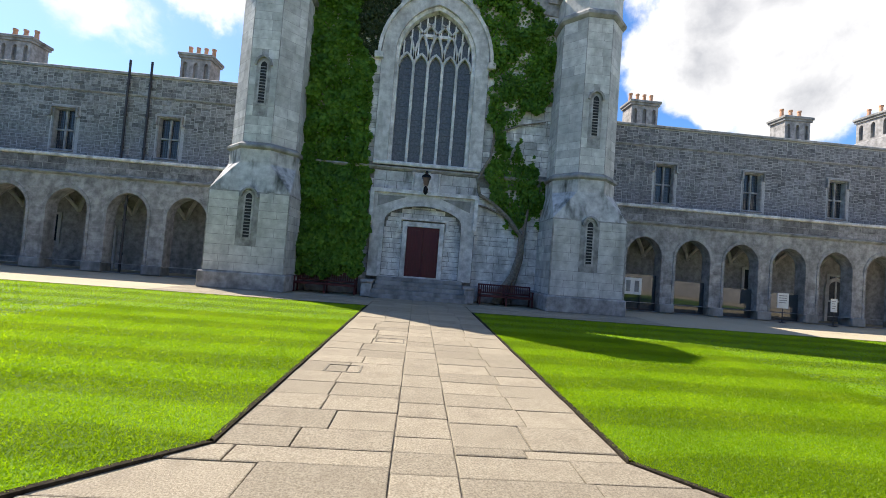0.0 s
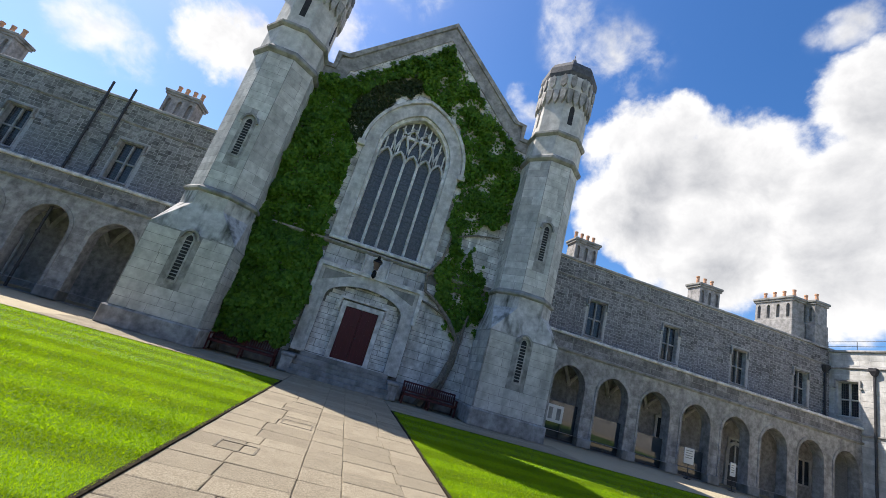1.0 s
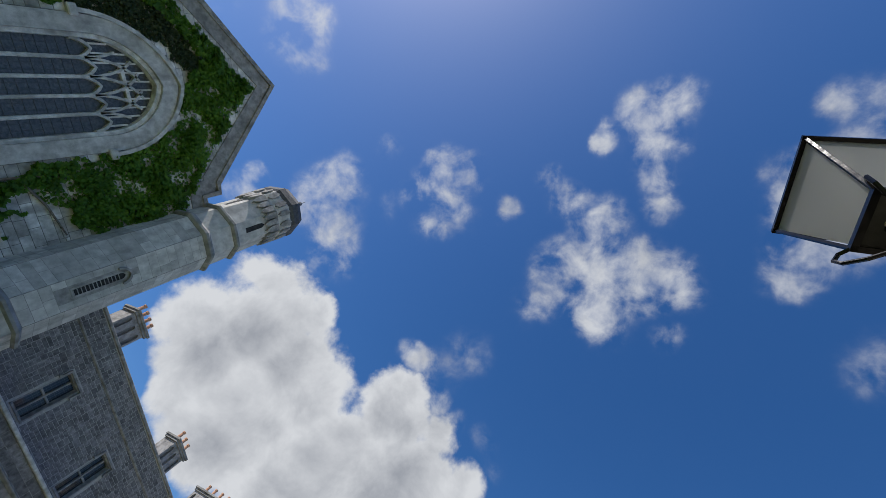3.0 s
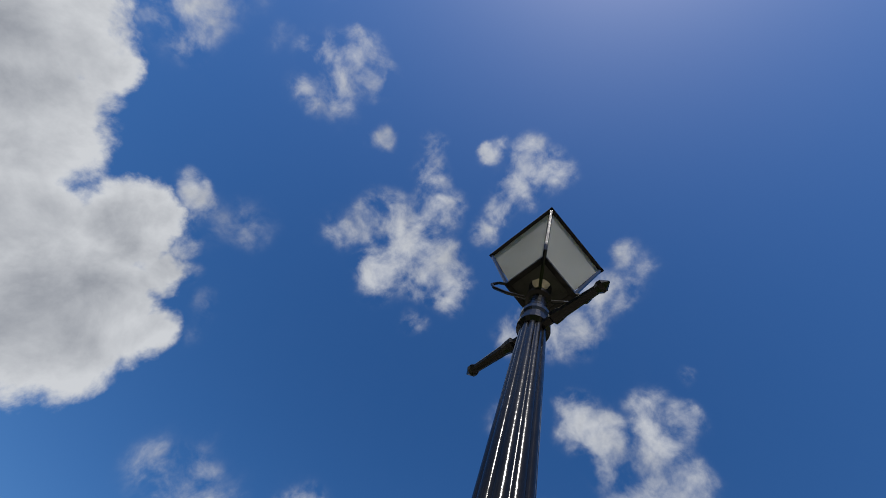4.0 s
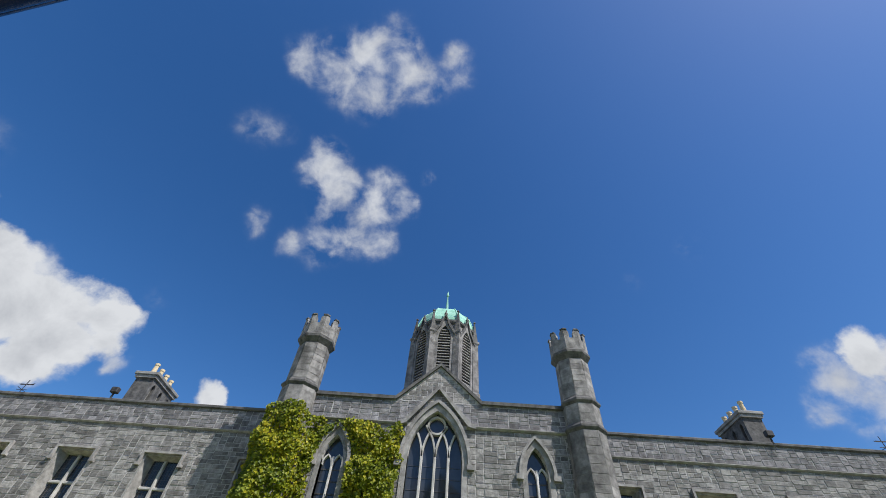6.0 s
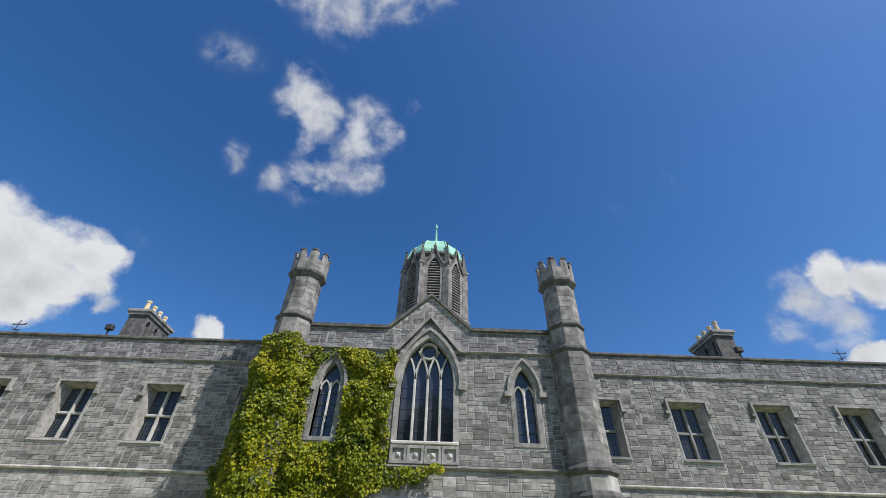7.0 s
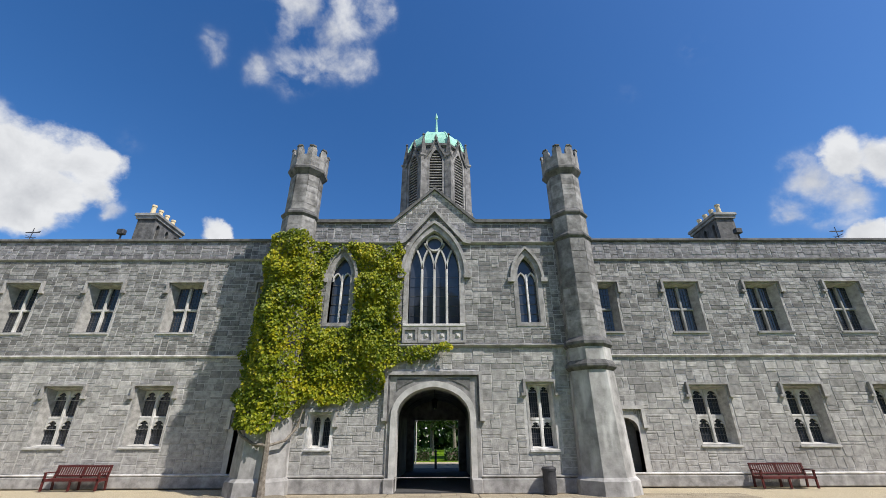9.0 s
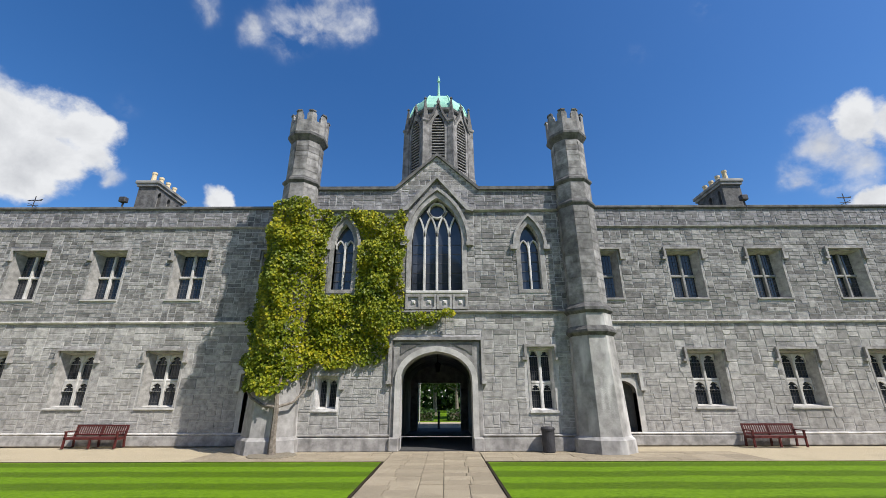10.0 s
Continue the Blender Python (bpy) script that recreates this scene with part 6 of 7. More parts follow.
XA, XB = -0.09, 0.475                                   # the middle course of the hall path
flags(PX0 + 0.02, PX1 - 0.02, CT, YA - 1.6, ((PX0 + 0.02, XA, 2), (XA, XB, 1), (XB, PX1 - 0.02, 2)), 71, "path_hall", "worn pinkish-grey stone flag path between lawns", 300)
flags(QX0 + 0.02, QX1 - 0.02, YB, -6.82, ((QX0 + 0.02, 0.02, 2), (0.02, 0.54, 1), (0.54, QX1 - 0.02, 2)), 72, "path_gate", "worn stone flag path to the archway", 300, (0.36, 0.58))
flags(-3.8, 4.2, -6.8, CT - 0.001, ((-3.8, -2.5, 1), (-2.5, XA, 2), (XA, XB, 1), (XB, 2.9, 2), (2.9, 4.2, 1)), 73, "path_crossing", "worn stone flags of the crossing", 250)
for x0, x1, y0, y1, nm in ((-9.6, QX0, YB + 0.2, LB - 0.15, "gate"), (QX1, 7.6, YB + 0.2, LB - 0.15, "gate"), (-9.5, PX0, LA + 0.15, YA - 1.9, "hall"), (PX1, 9.8, LA + 0.15, YA - 1.9, "hall")):
    flags(x0, x1, y0, y1, ((x0, x1, 9),), int(x0 * 3 + 200), "path_" + nm + "_front", "stone flags along the " + nm + " front", 60)
for x, y, w, h in ((-1.0, 6.4, 0.55, 0.42), (-0.45, 8.8, 0.6, 0.45)):
    bm = slab(B(), rect(-w / 2, w / 2, -h / 2, h / 2), [rect(-w / 2 + 0.03, w / 2 - 0.03, -h / 2 + 0.03, h / 2 - 0.03)], 0, 0.02)
    c = part("access_cover", bm, M_JOINT)
    c.matrix_world = Matrix.Translation((x, y, 0.008)) @ Matrix.Rotation(math.pi / 2, 4, "X") 
    tagged(c, "stone access cover with dark recessed rim in the path", "cover", "covers in the path")
tag = part("tag", box(B(), -0.012, 0.012, -0.0800, -0.0755, 2.42, 2.49), M_BOARD, lamp, "small white paper tag")
tag.matrix_local = Matrix.Rotation(radians(128), 4, "Z")


# ---- climbers ----
def inside(poly, u, z):
    hit = np.zeros(len(u), bool)
    n = len(poly)
    for i in range(n):
        (u0, z0), (u1, z1) = poly[i], poly[(i + 1) % n]
        if z0 == z1:
            continue
        c = ((z0 > z) != (z1 > z)) & (u < (u1 - u0) * (z - z0) / (z1 - z0) + u0)
        hit ^= c
    return hit


def leaf_mesh(name, pos, size, out, rng, mat, parent, label="", spread=0.7, droop=0.5):
    """One folded four-point leaf at each place, facing roughly along out and hanging a little."""
    n = len(pos)
    nrm = out + rng.normal(0, spread, (n, 3)) * 0.55
    nrm /= np.linalg.norm(nrm, axis=1)[:, None]
    down = np.tile([0, 0, -1.0], (n, 1)) + rng.normal(0, droop, (n, 3))
    tip = down - nrm * (down * nrm).sum(1)[:, None]
    tip /= np.linalg.norm(tip, axis=1)[:, None] + 1e-9
    side = np.cross(nrm, tip)
    s = (size * rng.uniform(0.65, 1.25, n))[:, None]
    v = np.empty((n, 4, 3))
    v[:, 0] = pos - tip * s * 0.45
    v[:, 1] = pos + side * s * 0.5 + nrm * s * 0.15
    v[:, 2] = pos + tip * s * 0.6
    v[:, 3] = pos - side * s * 0.5 + nrm * s * 0.15
    k = np.arange(n) * 4
    f = np.concatenate([np.stack([k, k + 1, k + 2], 1), np.stack([k, k + 2, k + 3], 1)])
    return mesh_part(name, v.reshape(-1, 3).tolist(), f.tolist(), mat, parent, label, "stuff")


def climber(m, polys, holes, per_m2, size, depth, mat, seed, label, bulge=None, thin=0.5):
    rng = np.random.default_rng(seed)
    t = thing("climbing_plant", m, label, "climber")
    allp = []
    for poly in polys:
        us, zs = [p[0] for p in poly], [p[1] for p in poly]
        n = int((max(us) - min(us)) * (max(zs) - min(zs)) * per_m2)
        u, z = rng.uniform(min(us) - 0.15, max(us) + 0.15, n), rng.uniform(min(zs) - 0.15, max(zs) + 0.15, n)
        wob = np.array([noise.noise((a * 2.2, b * 2.2, seed)) for a, b in zip(u, z)])
        wob2 = np.array([noise.noise((a * 2.2, b * 2.2, seed + 9.0)) for a, b in zip(u, z)])
        ok = inside(poly, u + wob * 0.30, z + wob2 * 0.30)
        for h in holes:
            ok &= ~inside(h, u, z)
        den = np.array([noise.noise((a * 1.1, b * 1.1, seed + 31.0)) for a, b in zip(u, z)])
        ok &= rng.uniform(0, 1, n) < np.clip(0.75 + thin * den * 2.2, 0.15, 1)
        u, z, den = u[ok], z[ok], den[ok]
        v = -0.04 - depth * rng.uniform(0, 1, len(u)) ** 1.5 * (0.75 + den)
        if bulge:
            v -= bulge(u, z)
        allp.append(np.stack([u, v, z], 1))
    pos = np.concatenate(allp)
    leaf_mesh("foliage", pos, size, np.array([0, -1.0, 0.35]), rng, mat, t)
    return t


def stems(t, lines):
    for pts, r in lines:
        part("stem", pipe(B(), pts, r, 7), M_VINEWOOD, t, "twisted grey stem")


gw_hole = arch(0, 2.66, 5.9, 11.7, 15.05, 8)


def hall_bulge(u, z):
    lump = np.array([noise.noise((a * 0.75, b * 0.75, 3.3)) + 0.5 * noise.noise((a * 2.0, b * 2.0, 8.1)) for a, b in zip(u, z)])
    return np.clip(lump, -0.12, 1) * 0.42 + np.clip((6.5 - z) / 9, 0, 0.5)


ivy = climber(FA, [[(-6.1, 0.6), (-2.7, 0.9), (-2.5, 3.2), (-2.75, 6.2), (-2.95, 9), (-2.95, 11.2), (-3.7, 11.9), (-4.0, 13.2), (-3.3, 14.6), (-2.3, 15.65), (-1.2, 16.5), (-0.2, 16.6), (0.6, 17.4), (0.1, 19.0), (-1.7, 17.4), (-3.3, 15.8), (-4.6, 14.6), (-6.0, 14.3), (-6.2, 6)]],
              [gw_hole], 560, 0.19, 0.30, M_IVY_A, 5, "thick dark green ivy covering the hall wall", bulge=hall_bulge, thin=0.25)
stems(ivy, [([(-5.9, -0.3, 0.0), (-5.8, -0.25, 0.7), (-5.5, -0.15, 1.6)], [0.09, 0.07, 0.04]), ([(-5.2, -0.3, 0.0), (-5.4, -0.2, 0.9), (-5.0, -0.15, 1.8)], [0.07, 0.05, 0.03])])
ivy = climber(FA, [[(0.1, 18.95), (-0.9, 17.4), (-1.1, 16.2), (0.0, 15.3), (1.6, 14.7), (2.5, 13.3), (2.8, 11.5), (2.75, 8.9), (3.2, 8.1), (4.0, 8.5), (4.5, 9.4), (5.2, 9.2), (6.0, 10.2), (6.1, 13.8), (4.8, 14.75), (3.2, 15.95), (1.7, 17.5)],
                   [(3.0, 8.6), (3.3, 7.3), (2.8, 6.4), (3.0, 5.6), (3.2, 4.9), (3.9, 4.6), (3.9, 3.7), (4.6, 3.4), (5.0, 4.1), (5.5, 4.4), (6.1, 5.4), (5.9, 6.2), (5.4, 6.1), (5.2, 7.4), (4.8, 6.5), (4.4, 8.0), (4.1, 6.8), (3.8, 7.6), (3.5, 8.7)],
                   [(5.3, 4.3), (6.0, 4.0), (6.1, 3.5), (5.6, 3.7)]],
              [gw_hole], 580, 0.17, 0.26, M_IVY_A, 6, "dark green ivy with a bare twisted trunk on the hall wall", thin=0.85)
stems(ivy, [([(3.7, -0.35, 0), (3.95, -0.32, 0.6), (4.45, -0.3, 1.4), (4.72, -0.25, 2.4), (4.75, -0.2, 3.3), (4.1, -0.18, 4.1), (3.3, -0.15, 4.8), (2.6, -0.15, 5.15), (2.45, -0.25, 5.9), (3.0, -0.2, 7.0), (3.2, -0.15, 9.0)], [0.24, 0.2, 0.17, 0.15, 0.12, 0.11, 0.10, 0.09, 0.08, 0.07, 0.04]),
            ([(4.3, -0.3, 0), (4.45, -0.25, 0.8), (4.8, -0.25, 2.2), (4.95, -0.15, 4.2), (5.3, -0.15, 6)], [0.15, 0.13, 0.11, 0.07, 0.03]),
            ([(4.0, -0.18, 4.2), (2.9, -0.12, 4.6), (1.9, -0.1, 4.75)], [0.06, 0.05, 0.03]),
            ([(3.2, -0.15, 8.2), (4.3, -0.12, 8.7), (5.6, -0.1, 9.0)], [0.06, 0.05, 0.03])])
climber(FA, [[(-1.0, 16.5), (-2.3, 15.7), (-3.3, 14.7), (-4.05, 13.3), (-3.9, 12.0), (-3.0, 11.3), (-2.5, 12.5), (-1.9, 14.5), (-0.6, 15.5), (-0.3, 16.5)]], [gw_hole], 800, 0.13, 0.14, M_IVY_DULL, 8, "withered dull ivy on the gable wall", thin=0.3)


def gate_bulge(u, z):
    a = np.clip(1 - ((u + 5.68) / 0.95) ** 2, 0, 1)
    lump = np.array([noise.noise((p * 1.1, q * 1.1, 4.4)) + 0.6 * noise.noise((p * 2.8, q * 2.8, 1.7)) for p, q in zip(u, z)])
    return np.sqrt(a) * 0.85 + np.clip(lump, -0.3, 0.8) * 0.30 + 0.05


crp = climber(FB, [[(-6.55, 9.1), (-5.0, 9.2), (-4.9, 8.9), (-1.3, 8.85), (-1.25, 4.75), (-1.7, 4.2), (-1.85, 2.95), (-3.2, 2.75), (-4.4, 2.85), (-4.9, 2.2), (-5.4, 1.8), (-6.7, 2.0), (-6.95, 3.6), (-6.8, 6.0)],
                   [(-1.6, 4.72), (0.75, 4.7), (0.6, 4.5), (-0.2, 4.35), (-0.9, 4.1), (-1.7, 4.0)]],
              [arch(-3.72, 0.6, 5.45, 7.55, 8.75, 6)], 1050, 0.108, 0.34, M_IVY_B, 7, "bright yellow-green creeper over the gate front and turret", gate_bulge, thin=0.3)
stems(crp, [([(-5.15, -1.15, 0), (-5.2, -1.1, 0.6), (-5.22, -1.05, 1.3), (-5.3, -0.95, 1.9), (-5.2, -0.9, 2.6)], [0.14, 0.10, 0.09, 0.08, 0.04]),
            ([(-5.22, -1.05, 1.45), (-5.7, -1.0, 1.5), (-6.2, -0.85, 1.75), (-6.6, -0.5, 2.1)], [0.06, 0.05, 0.05, 0.03]),
            ([(-5.22, -1.05, 1.45), (-4.8, -0.7, 1.6), (-4.6, -0.3, 2.0), (-4.5, -0.2, 2.6)], [0.05, 0.04, 0.04, 0.02])])
bm = rings(B(), -5.15, -1.15, [(-0.02, 1.5), (0.05, 1.45), (0.07, 1.2)], 14)
bed = part("tree_pit", bm, M_JOINT)
bed.matrix_world = FB
tagged(bed, "dark earth bed at the creeper's foot", "bed")


# ---- benches, bin, boards ----
def bench(m, ln, label, group):
    t = thing("bench", m, label, "bench", group)
    part("seat_rail", box(B(), -ln / 2, ln / 2, -0.50, -0.46, 0.36, 0.43), M_BENCH, t)
    for k in range(5):
        part("seat_slat", box(B(), -ln / 2, ln / 2, -0.50 + 0.095 * k, -0.42 + 0.095 * k, 0.43, 0.455, 0.004), M_BENCH, t)
    for z in (0.50, 0.86):
        part("back_rail", box(B(), -ln / 2, ln / 2, 0.0 + (z - 0.45) * 0.2, 0.045 + (z - 0.45) * 0.2, z, z + 0.07, 0.006), M_BENCH, t)
    n = int(ln / 0.10)
    for k in range(n):
        u = -ln / 2 + 0.06 + (ln - 0.12) * k / (n - 1)
        bm = B()
        vs = [bm.verts.new((u + a, b + (0.015 if z < 0.7 else 0.09), z)) for z in (0.55, 0.87) for a, b in ((-0.025, 0), (0.025, 0), (0.025, 0.02), (-0.025, 0.02))]
        for f in ((0, 1, 5, 4), (1, 2, 6, 5), (2, 3, 7, 6), (3, 0, 4, 7)):
            bm.faces.new([vs[i] for i in f])
        part("back_slat", bm, M_BENCH, t)
    for u in (-ln / 2 + 0.04, 0.0, ln / 2 - 0.04):
        part("front_leg", box(B(), u - 0.035, u + 0.035, -0.50, -0.43, 0, 0.66 if u else 0.42), M_BENCH, t)
        bm = B()
        vs = [bm.verts.new((u + a, b + dv, z)) for z, dv in ((0, 0.06), (0.45, 0.0), (0.93, 0.10)) for a, b in ((-0.035, 0), (0.035, 0), (0.035, 0.07), (-0.035, 0.07))]
        for r in (0, 4):
            for i in range(4):
                bm.faces.new((vs[r + i], vs[r + (i + 1) % 4], vs[r + 4 + (i + 1) % 4], vs[r + 4 + i]))
        bm.faces.new(vs[8:12])
        part("back_leg", bm, M_BENCH, t)
        part("side_rail", box(B(), u - 0.03, u + 0.03, -0.46, 0.02, 0.34, 0.42), M_BENCH, t)
        if u:
            part("armrest", box(B(), u - 0.045, u + 0.045, -0.54, 0.05, 0.66, 0.70, 0.01), M_BENCH, t)
    return t


for u, ln in ((-4.15, 2.75), (4.05, 2.5)):
    bench(FA @ Matrix.Translation((u, -0.62, 0)), ln, "dark red wooden slatted bench against the hall wall", "benches by the hall")
for u in (-13.05, 12.3):
    bench(FBW @ Matrix.Translation((u, -0.30, 0)) @ Matrix.Scale(0.84, 4), 2.35, "dark red wooden slatted bench on gravel by the range wall", "benches by the gate range")
bin_ = thing("litter_bin", FB @ Matrix.Translation((3.75, -0.42, 0)), "dark cylindrical litter bin by the gate wall", "bin")
part("body", rings(B(), 0, 0, [(0.02, 0.36), (0.05, 0.40), (0.72, 0.42)], 20), M_PIPE, bin_)
part("rim", rings(B(), 0, 0, [(0.70, 0.46), (0.76, 0.46), (0.80, 0.40), (0.81, 0.28)], 20), M_PIPE, bin_)

for c, h in zip(right_arches[:4], (1.95, 1.75, 1.6, 1.5)):
    t = thing("glass_screen", FAW @ Matrix.Translation((c, 0.34, 0)), "low clear glass screen reflecting the lawn, in an arcade arch", "glass screen", "screens in the arcade")
    part("pane", box(B(), -0.93, 0.93, -0.006, 0.006, 0.12, h), M_SCREEN, t)
    part("base_rail", box(B(), -0.93, 0.93, -0.03, 0.03, 0.04, 0.14), M_PIPE, t)
    for u in (-0.92, 0.92):
        part("post", box(B(), u - 0.02, u + 0.02, -0.02, 0.02, 0.04, h), M_PIPE, t)
pan = thing("poster_board", FAW @ Matrix.Translation((right_arches[0] - 0.4, 0.24, 0)), "white poster board leaning in the arcade arch", "board")
part("panel", box(B(), -0.5, 0.5, -0.02, 0.02, 0.85, 1.75, 0.008), M_BOARD, pan)
for u in (-0.26, 0.22):
    part("print", box(B(), u - 0.12, u + 0.12, -0.026, -0.02, 1.0, 1.6), M_DARKSTONE, pan, "faded grey print")
for u in (-0.45, 0.45):
    part("leg", box(B(), u - 0.02, u + 0.02, -0.02, 0.02, 0, 0.86), M_PIPE, pan)
for u, w, z0, z1 in ((right_arches[3] - 1.1, 0.62, 0.75, 1.55), (right_arches[4] - 1.0, 0.36, 0.75, 1.45)):
    t = thing("notice_board", FAW @ Matrix.Translation((u, -0.9, 0)), "white notice board on a metal stand before the arcade", "notice board", "notice boards by the arcade")
    part("panel", box(B(), -w / 2, w / 2, -0.02, 0.02, z0, z1, 0.008), M_BOARD, t)
    for k in range(4):
        part("text_bar", box(B(), -w / 2 + 0.06, w / 2 - 0.1 - 0.04 * (k % 2), -0.024, -0.02, z1 - 0.16 - 0.12 * k, z1 - 0.12 - 0.12 * k), M_DARKSTONE, t)
    part("stand", pipe(B(), [(0, 0, 0), (0, 0, z0)], 0.025, 6), M_PIPE, t)
    part("foot", rings(B(), 0, 0, [(0, 0.34), (0.03, 0.34), (0.04, 0.1)], 10), M_PIPE, t)

# doors and windows seen in the covered walk
for c in right_arches[1::2] + left_arches[1::2]:
    t = thing("walk_window", Matrix.Translation((c, YW + 2.55, 0)), "dark two-light window in the covered walk", "window", kind="structure")
    part("surround", slab(B(), rect(-0.62, 0.62, 1.2, 2.9), [rect(-0.45, 0.45, 1.32, 2.78)], -0.08, -0.004), M_ASHLAR, t)
    part("pane", box(B(), -0.45, 0.45, -0.02, -0.006, 1.32, 2.78), M_GLASS, t)
    part("mullion", box(B(), -0.05, 0.05, -0.07, -0.02, 1.32, 2.78), M_ASHLAR, t)
for c in right_arches[5:6] + left_arches[2:3]:
    t = thing("walk_door", Matrix.Translation((c, YW + 2.55, 0)), "dark wooden door in the covered walk", "door", kind="structure")
    part("surround", slab(B(), arch(0, 0.72, 0.0, 2.0, 2.7, 6, True), [arch(0, 0.52, 0.01, 1.95, 2.5, 6, True)], -0.1, -0.004), M_ASHLAR, t)
    part("leaf", slab(B(), arch(0, 0.52, 0.02, 1.95, 2.5, 6, True), [], -0.03, -0.006), M_FRAMEDARK, t)
t = thing("downpipe", FAW @ Matrix.Translation((-14.95, 0.3, 0)), "black iron pipe standing in an arcade arch", "pipe")
part("pipe", pipe(B(), [(0, 0, 0), (0, 0, 4.0)], 0.06, 8), M_PIPE, t)
for z in (0.9, 2.6):
    part("collar", rings(B(), 0, 0, [(z, 0.17), (z + 0.12, 0.17)], 8), M_PIPE, t)


# low weeds at the foot of the range wall
for k, (u, n) in enumerate(((-17.6, 160), (-18.3, 260), (-19.1, 220))):
    rng = np.random.default_rng(60 + k)
    t = thing("weed_clump", FBW @ Matrix.Translation((u, -0.32, 0)), "low green weeds at the foot of the range wall", "plant", "weeds by the wall")
    pos = rng.normal(0, 1, (n, 3)) * np.array([0.22, 0.09, 0.06]) + np.array([0, 0, 0.12])
    pos[:, 2] = np.abs(pos[:, 2]) + 0.01
    leaf_mesh("foliage", pos, 0.09, np.array([0, -0.5, 0.8]), rng, M_IVY_B, t, spread=1.2)
    for q in range(5):
        part("stem", pipe(B(), [(0.1 * (q - 2), 0, -0.02), (0.12 * (q - 2), -0.03, 0.14)], 0.008, 5), M_VINEWOOD, t)


# ---- roof details ----
def vane(x, y, z, mat, label):
    t = thing("weather_vane", Matrix.Translation((x, y, z)) @ Matrix.Scale(0.72, 4), label, "weather vane")
    part("knob", rings(B(), 0, 0, [(-1.4, 1.9), (-0.6, 1.3), (-0.2, 0.45), (0.1, 0.25), (0.3, 0.3), (0.45, 0.1)], 8), mat, t)
    part("rod", pipe(B(), [(0, 0, 0.4), (0, 0, 1.75)], 0.03, 6), M_PIPE, t)
    part("crossbar", pipe(B(), [(-0.42, 0, 0.95), (0.42, 0, 0.95)], 0.022, 5), M_PIPE, t)
    part("crossbar", pipe(B(), [(0, -0.42, 0.95), (0, 0.42, 0.95)], 0.022, 5), M_PIPE, t)
    bm = slab(B(), [(-0.55, 1.35), (-0.62, 1.5), (-0.3, 1.42), (0.4, 1.42), (0.6, 1.38), (0.4, 1.33)], [], -0.015, 0.015)
    part("arrow", bm, M_PIPE, t)


vane(23.2, YBW - 3.6, 11.3, M_COPPER, "iron weather vane on a green copper knob")
vane(-22.6, YBW - 3.6, 11.3, M_LEADROOF, "iron weather vane on a dark lead knob")
for x, nm in ((15.0, "roof_vent"), (-14.0, "floodlight")):
    t = thing(nm, Matrix.Translation((x, YBW + 0.0, 10.08)), "small dark fitting fixed on the parapet", "fitting")
    part("stand", pipe(B(), [(0, 0, 0), (0, 0, 0.28)], 0.04, 6), M_PIPE, t)
    part("head", box(B(), -0.16, 0.16, -0.1, 0.14, 0.26, 0.52, 0.03), M_PIPE, t)
    if nm == "floodlight":
        part("bracket", pipe(B(), [(0, 0.0, 0.1), (0.1, 0.2, -0.1), (0.18, 0.2, -0.35)], 0.02, 5), M_PIPE, t)


# ---- beyond the archway ----
def broadleaf(x, y, h, r, seed):
    rng = np.random.default_rng(seed)
    t = thing("tree", Matrix.Translation((x, y, 0)), "leafy green tree beyond the archway", "tree", "trees beyond the gate")
    part("trunk", pipe(B(), [(0, 0, 0), (0.05, 0.02, h * 0.3), (0.0, 0.1, h * 0.6), (0.1, 0, h * 0.85)], [0.22, 0.17, 0.1, 0.03], 8), M_VINEWOOD, t)
    for k in range(6):
        a, z = k * 1.1, h * (0.3 + 0.07 * k)
        part("limb", pipe(B(), [(0, 0, z), (math.cos(a) * r * 0.4, math.sin(a) * r * 0.4, z + 0.7), (math.cos(a) * r * 0.75, math.sin(a) * r * 0.75, z + 1.3)], [0.08, 0.05, 0.02], 6), M_VINEWOOD, t)
    pos = []
    for k in range(26):
        a, e = rng.uniform(0, 6.28), rng.uniform(0.25, 1)
        c = np.array([math.cos(a) * r * rng.uniform(0.2, 0.9), math.sin(a) * r * rng.uniform(0.2, 0.9), h * (0.35 + 0.65 * e)])
        pos.append(c + rng.normal(0, 0.42, (110, 3)))
    leaf_mesh("crown", np.concatenate(pos), 0.26, np.array([0, 0, 1.0]), rng, M_TREELEAF, t, spread=1.5)


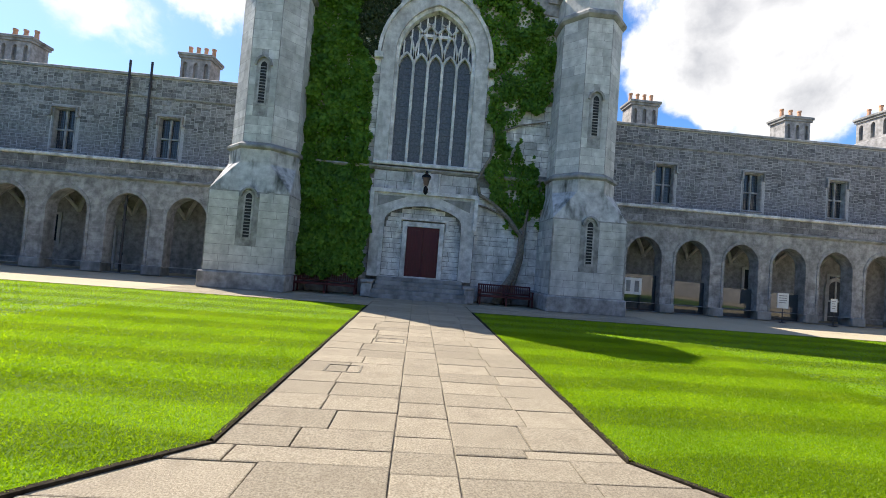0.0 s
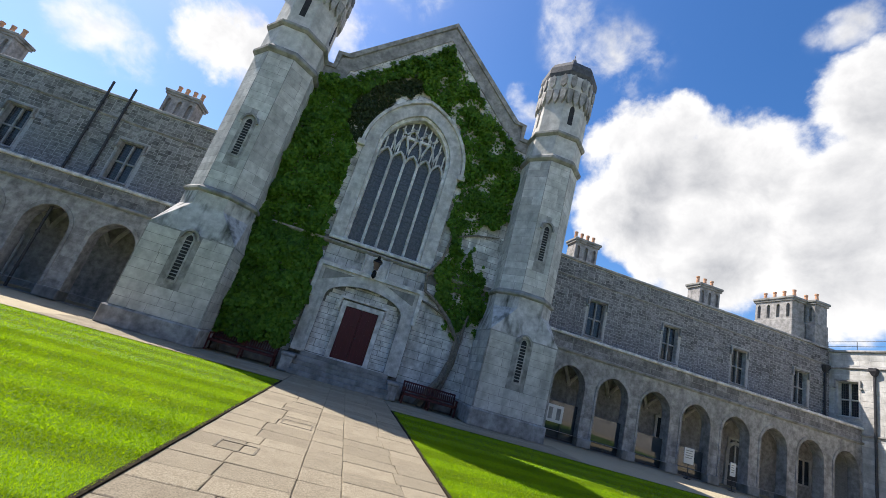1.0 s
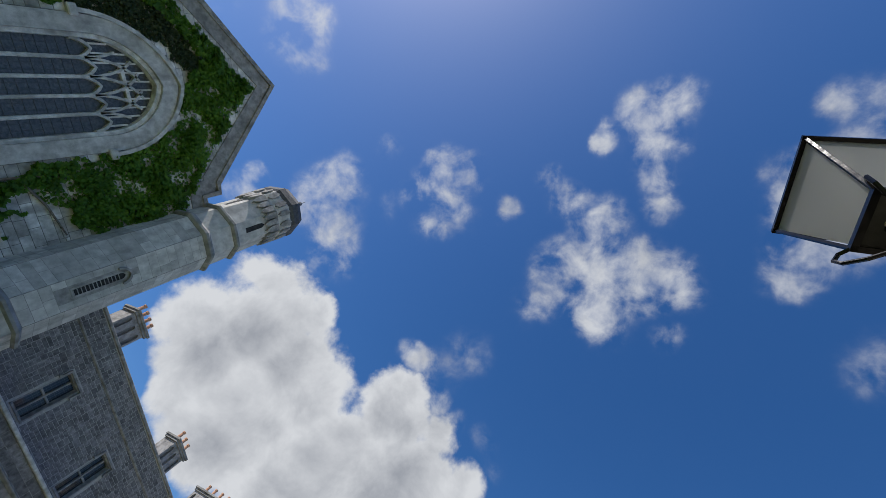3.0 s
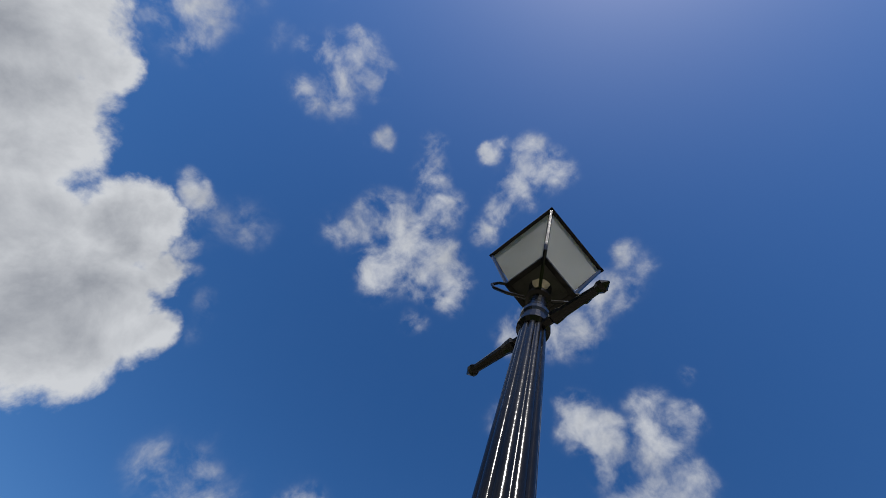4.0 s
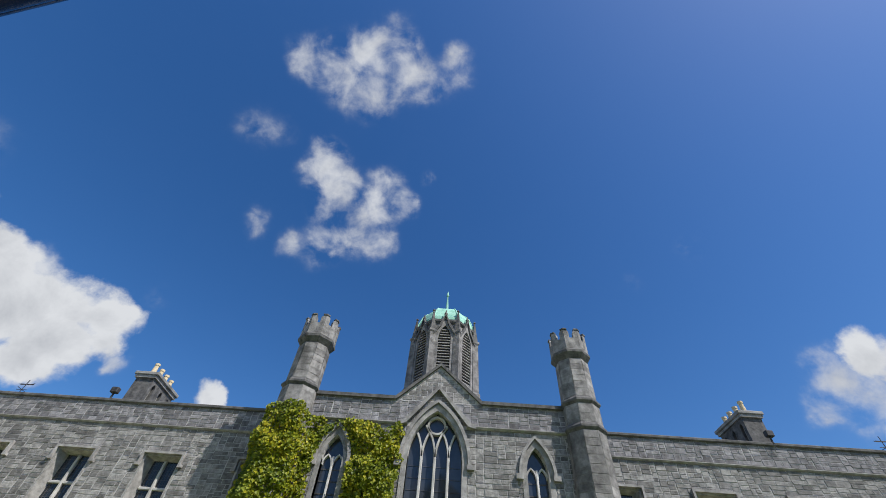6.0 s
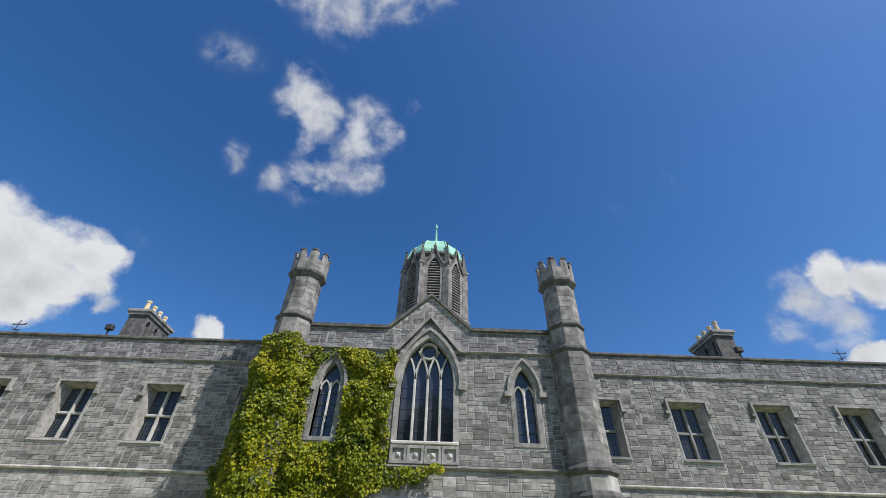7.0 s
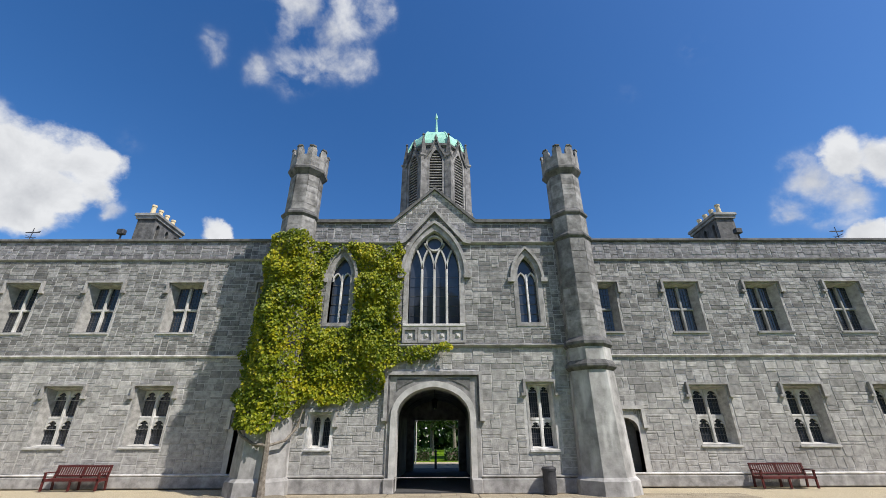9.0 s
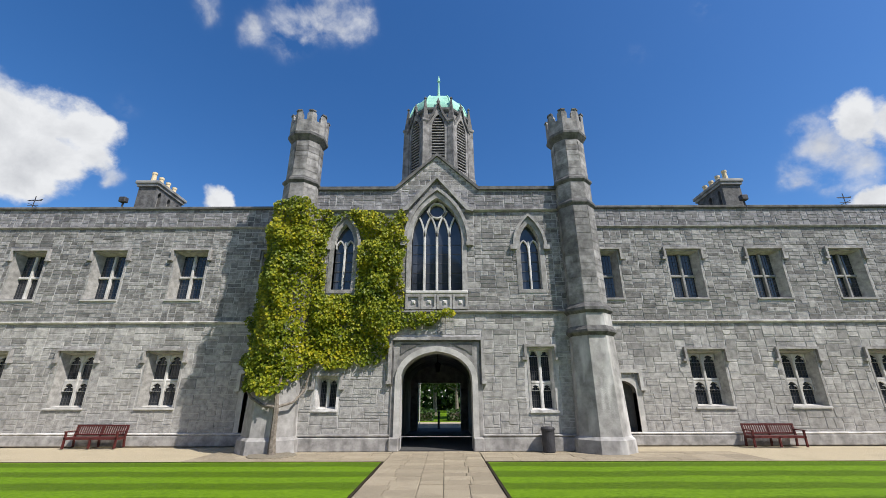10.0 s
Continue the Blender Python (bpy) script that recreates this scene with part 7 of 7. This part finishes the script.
# the two 8.5 m side trees are added to shade the lawn beyond
for x, y, h, r, sd in ((0.9, -46, 6.0, 2.8, 1), (-2.2, -40, 5.4, 2.6, 2), (3.2, -40.5, 5.6, 2.7, 3), (-4.6, -38, 8.5, 3.4, 8), (5.6, -38.5, 8.5, 3.4, 9), (-1.5, -54, 8, 4, 4), (4.5, -54, 8, 4, 5), (1.2, -64, 10, 5, 6), (-5, -60, 9, 4, 7)):
    broadleaf(x, y, h, r, sd)
rng = np.random.default_rng(44)
for s in (-1, 1):
    t = thing("hedge", Matrix.Translation((BC + s * 2.6, -37, 0)), "low clipped green hedge beyond the archway", "hedge", "hedges beyond the gate")
    part("stems", box(B(), -1.9, 1.9, -0.4, 0.4, 0, 0.6), M_VINEWOOD, t)
    pos = rng.uniform((-2.1, -0.6, 0.05), (2.1, 0.6, 0.85), (1500, 3))
    leaf_mesh("foliage", pos, 0.16, np.array([0, 0.6, 0.8]), rng, M_TREELEAF, t, spread=1.3)
    t = thing("street_lamp", Matrix.Translation((BC + s * 1.45, -33, 0)), "pale slim lamp post with globe lights", "lamp", "lamp posts beyond the gate")
    part("pole", pipe(B(), [(0, 0, 0), (0, 0, 2.62)], 0.03, 8), M_BOARD, t)
    part("globe", rings(B(), 0, 0, [(2.6, 0.08), (2.66, 0.18), (2.76, 0.22), (2.86, 0.16), (2.92, 0.05)], 12), M_BOARD, t)
plane("road", [(-30, -34.5), (30, -34.5), (30, -29), (-30, -29)], 0.0, M_PAVESTUFF, "pale paved road beyond the archway", "road", 0.02)
plane("lawn", [(-40, -36), (40, -36), (40, -120), (-40, -120)][::-1], 0.01, M_LAWN, "green lawn beyond the gate road", "lawn", 0.03)
# floor colour holds the passage's shade
plane("passage_floor", [(BC - 1.6, YB - 11.3), (BC + 1.6, YB - 11.3), (BC + 1.6, YB + 0.03), (BC - 1.6, YB + 0.03)], 0.024, M_PASSAGEFLOOR, "floor of the gate passage, coloured dark as shade", "floor", 0.02)
t = thing("bollard", Matrix.Translation((BC + 0.05, YB - 10.5, 0)), "dark iron bollard in the gateway", "bollard")
part("post", rings(B(), 0, 0, [(0, 0.2), (0.1, 0.14), (0.85, 0.12), (0.9, 0.17), (1.0, 0.06)], 10), M_PIPE, t)


wood = thing("woodland", Matrix.Translation((0, -66, 0)), "dark green woodland far beyond the gate", "trees", kind="stuff")
rng = np.random.default_rng(45)
pos = rng.uniform((-24, -5, 0.0), (24, 3, 1.0), (16000, 3))
pos[:, 2] *= 11 + 3 * np.sin(pos[:, 0] * 0.9) + 2 * np.sin(pos[:, 0] * 2.3 + 1)
leaf_mesh("foliage", pos, 0.75, np.array([0, 0.7, 0.6]), rng, M_TREELEAF, wood, spread=1.3)


# ---- grass ----
def blades(poly, x0, x1, y0, y1, n, seed, tall=0.03, wide=0.007, power=1.9):
    rng = np.random.default_rng(seed)
    x, y = rng.uniform(x0, x1, n), y0 + (y1 - y0) * rng.uniform(0, 1, n) ** power
    ok = inside(poly, x, y)
    x, y = x[ok], y[ok]
    k = len(x)
    a = rng.uniform(0, 6.283, k)
    h, w = rng.uniform(0.5, 1.2, k) * tall, wide
    v = np.empty((k, 3, 3))
    v[:, 0] = np.stack([x - np.cos(a) * w, y - np.sin(a) * w, np.full(k, 0.034)], 1)
    v[:, 1] = np.stack([x + np.cos(a) * w, y + np.sin(a) * w, np.full(k, 0.034)], 1)
    v[:, 2] = np.stack([x + rng.normal(0, tall * 0.6, k), y + rng.normal(0, tall * 0.6, k), 0.034 + h], 1)
    ob = mesh_part("grass", v.reshape(-1, 3).tolist(), np.arange(k * 3).reshape(-1, 3).tolist(), M_BLADE, None)
    tagged(ob, "short green mown grass blades, coloured bright for backlight", "grass", kind="stuff")


# only the hall lawns get the bright blades that stand for backlit grass
blades(lawns[0], -8, PX0, 1.6, 11, 300000, 1, 0.024, 0.0055)
blades(lawns[1], PX1, 8, 1.6, 11, 300000, 2, 0.024, 0.0055)
blades(lawns[0], -24, PX0, 5.0, LA, 110000, 3, 0.028, 0.016, 1.0)
blades(lawns[1], PX1, 24, 5.0, LA, 110000, 4, 0.028, 0.016, 1.0)
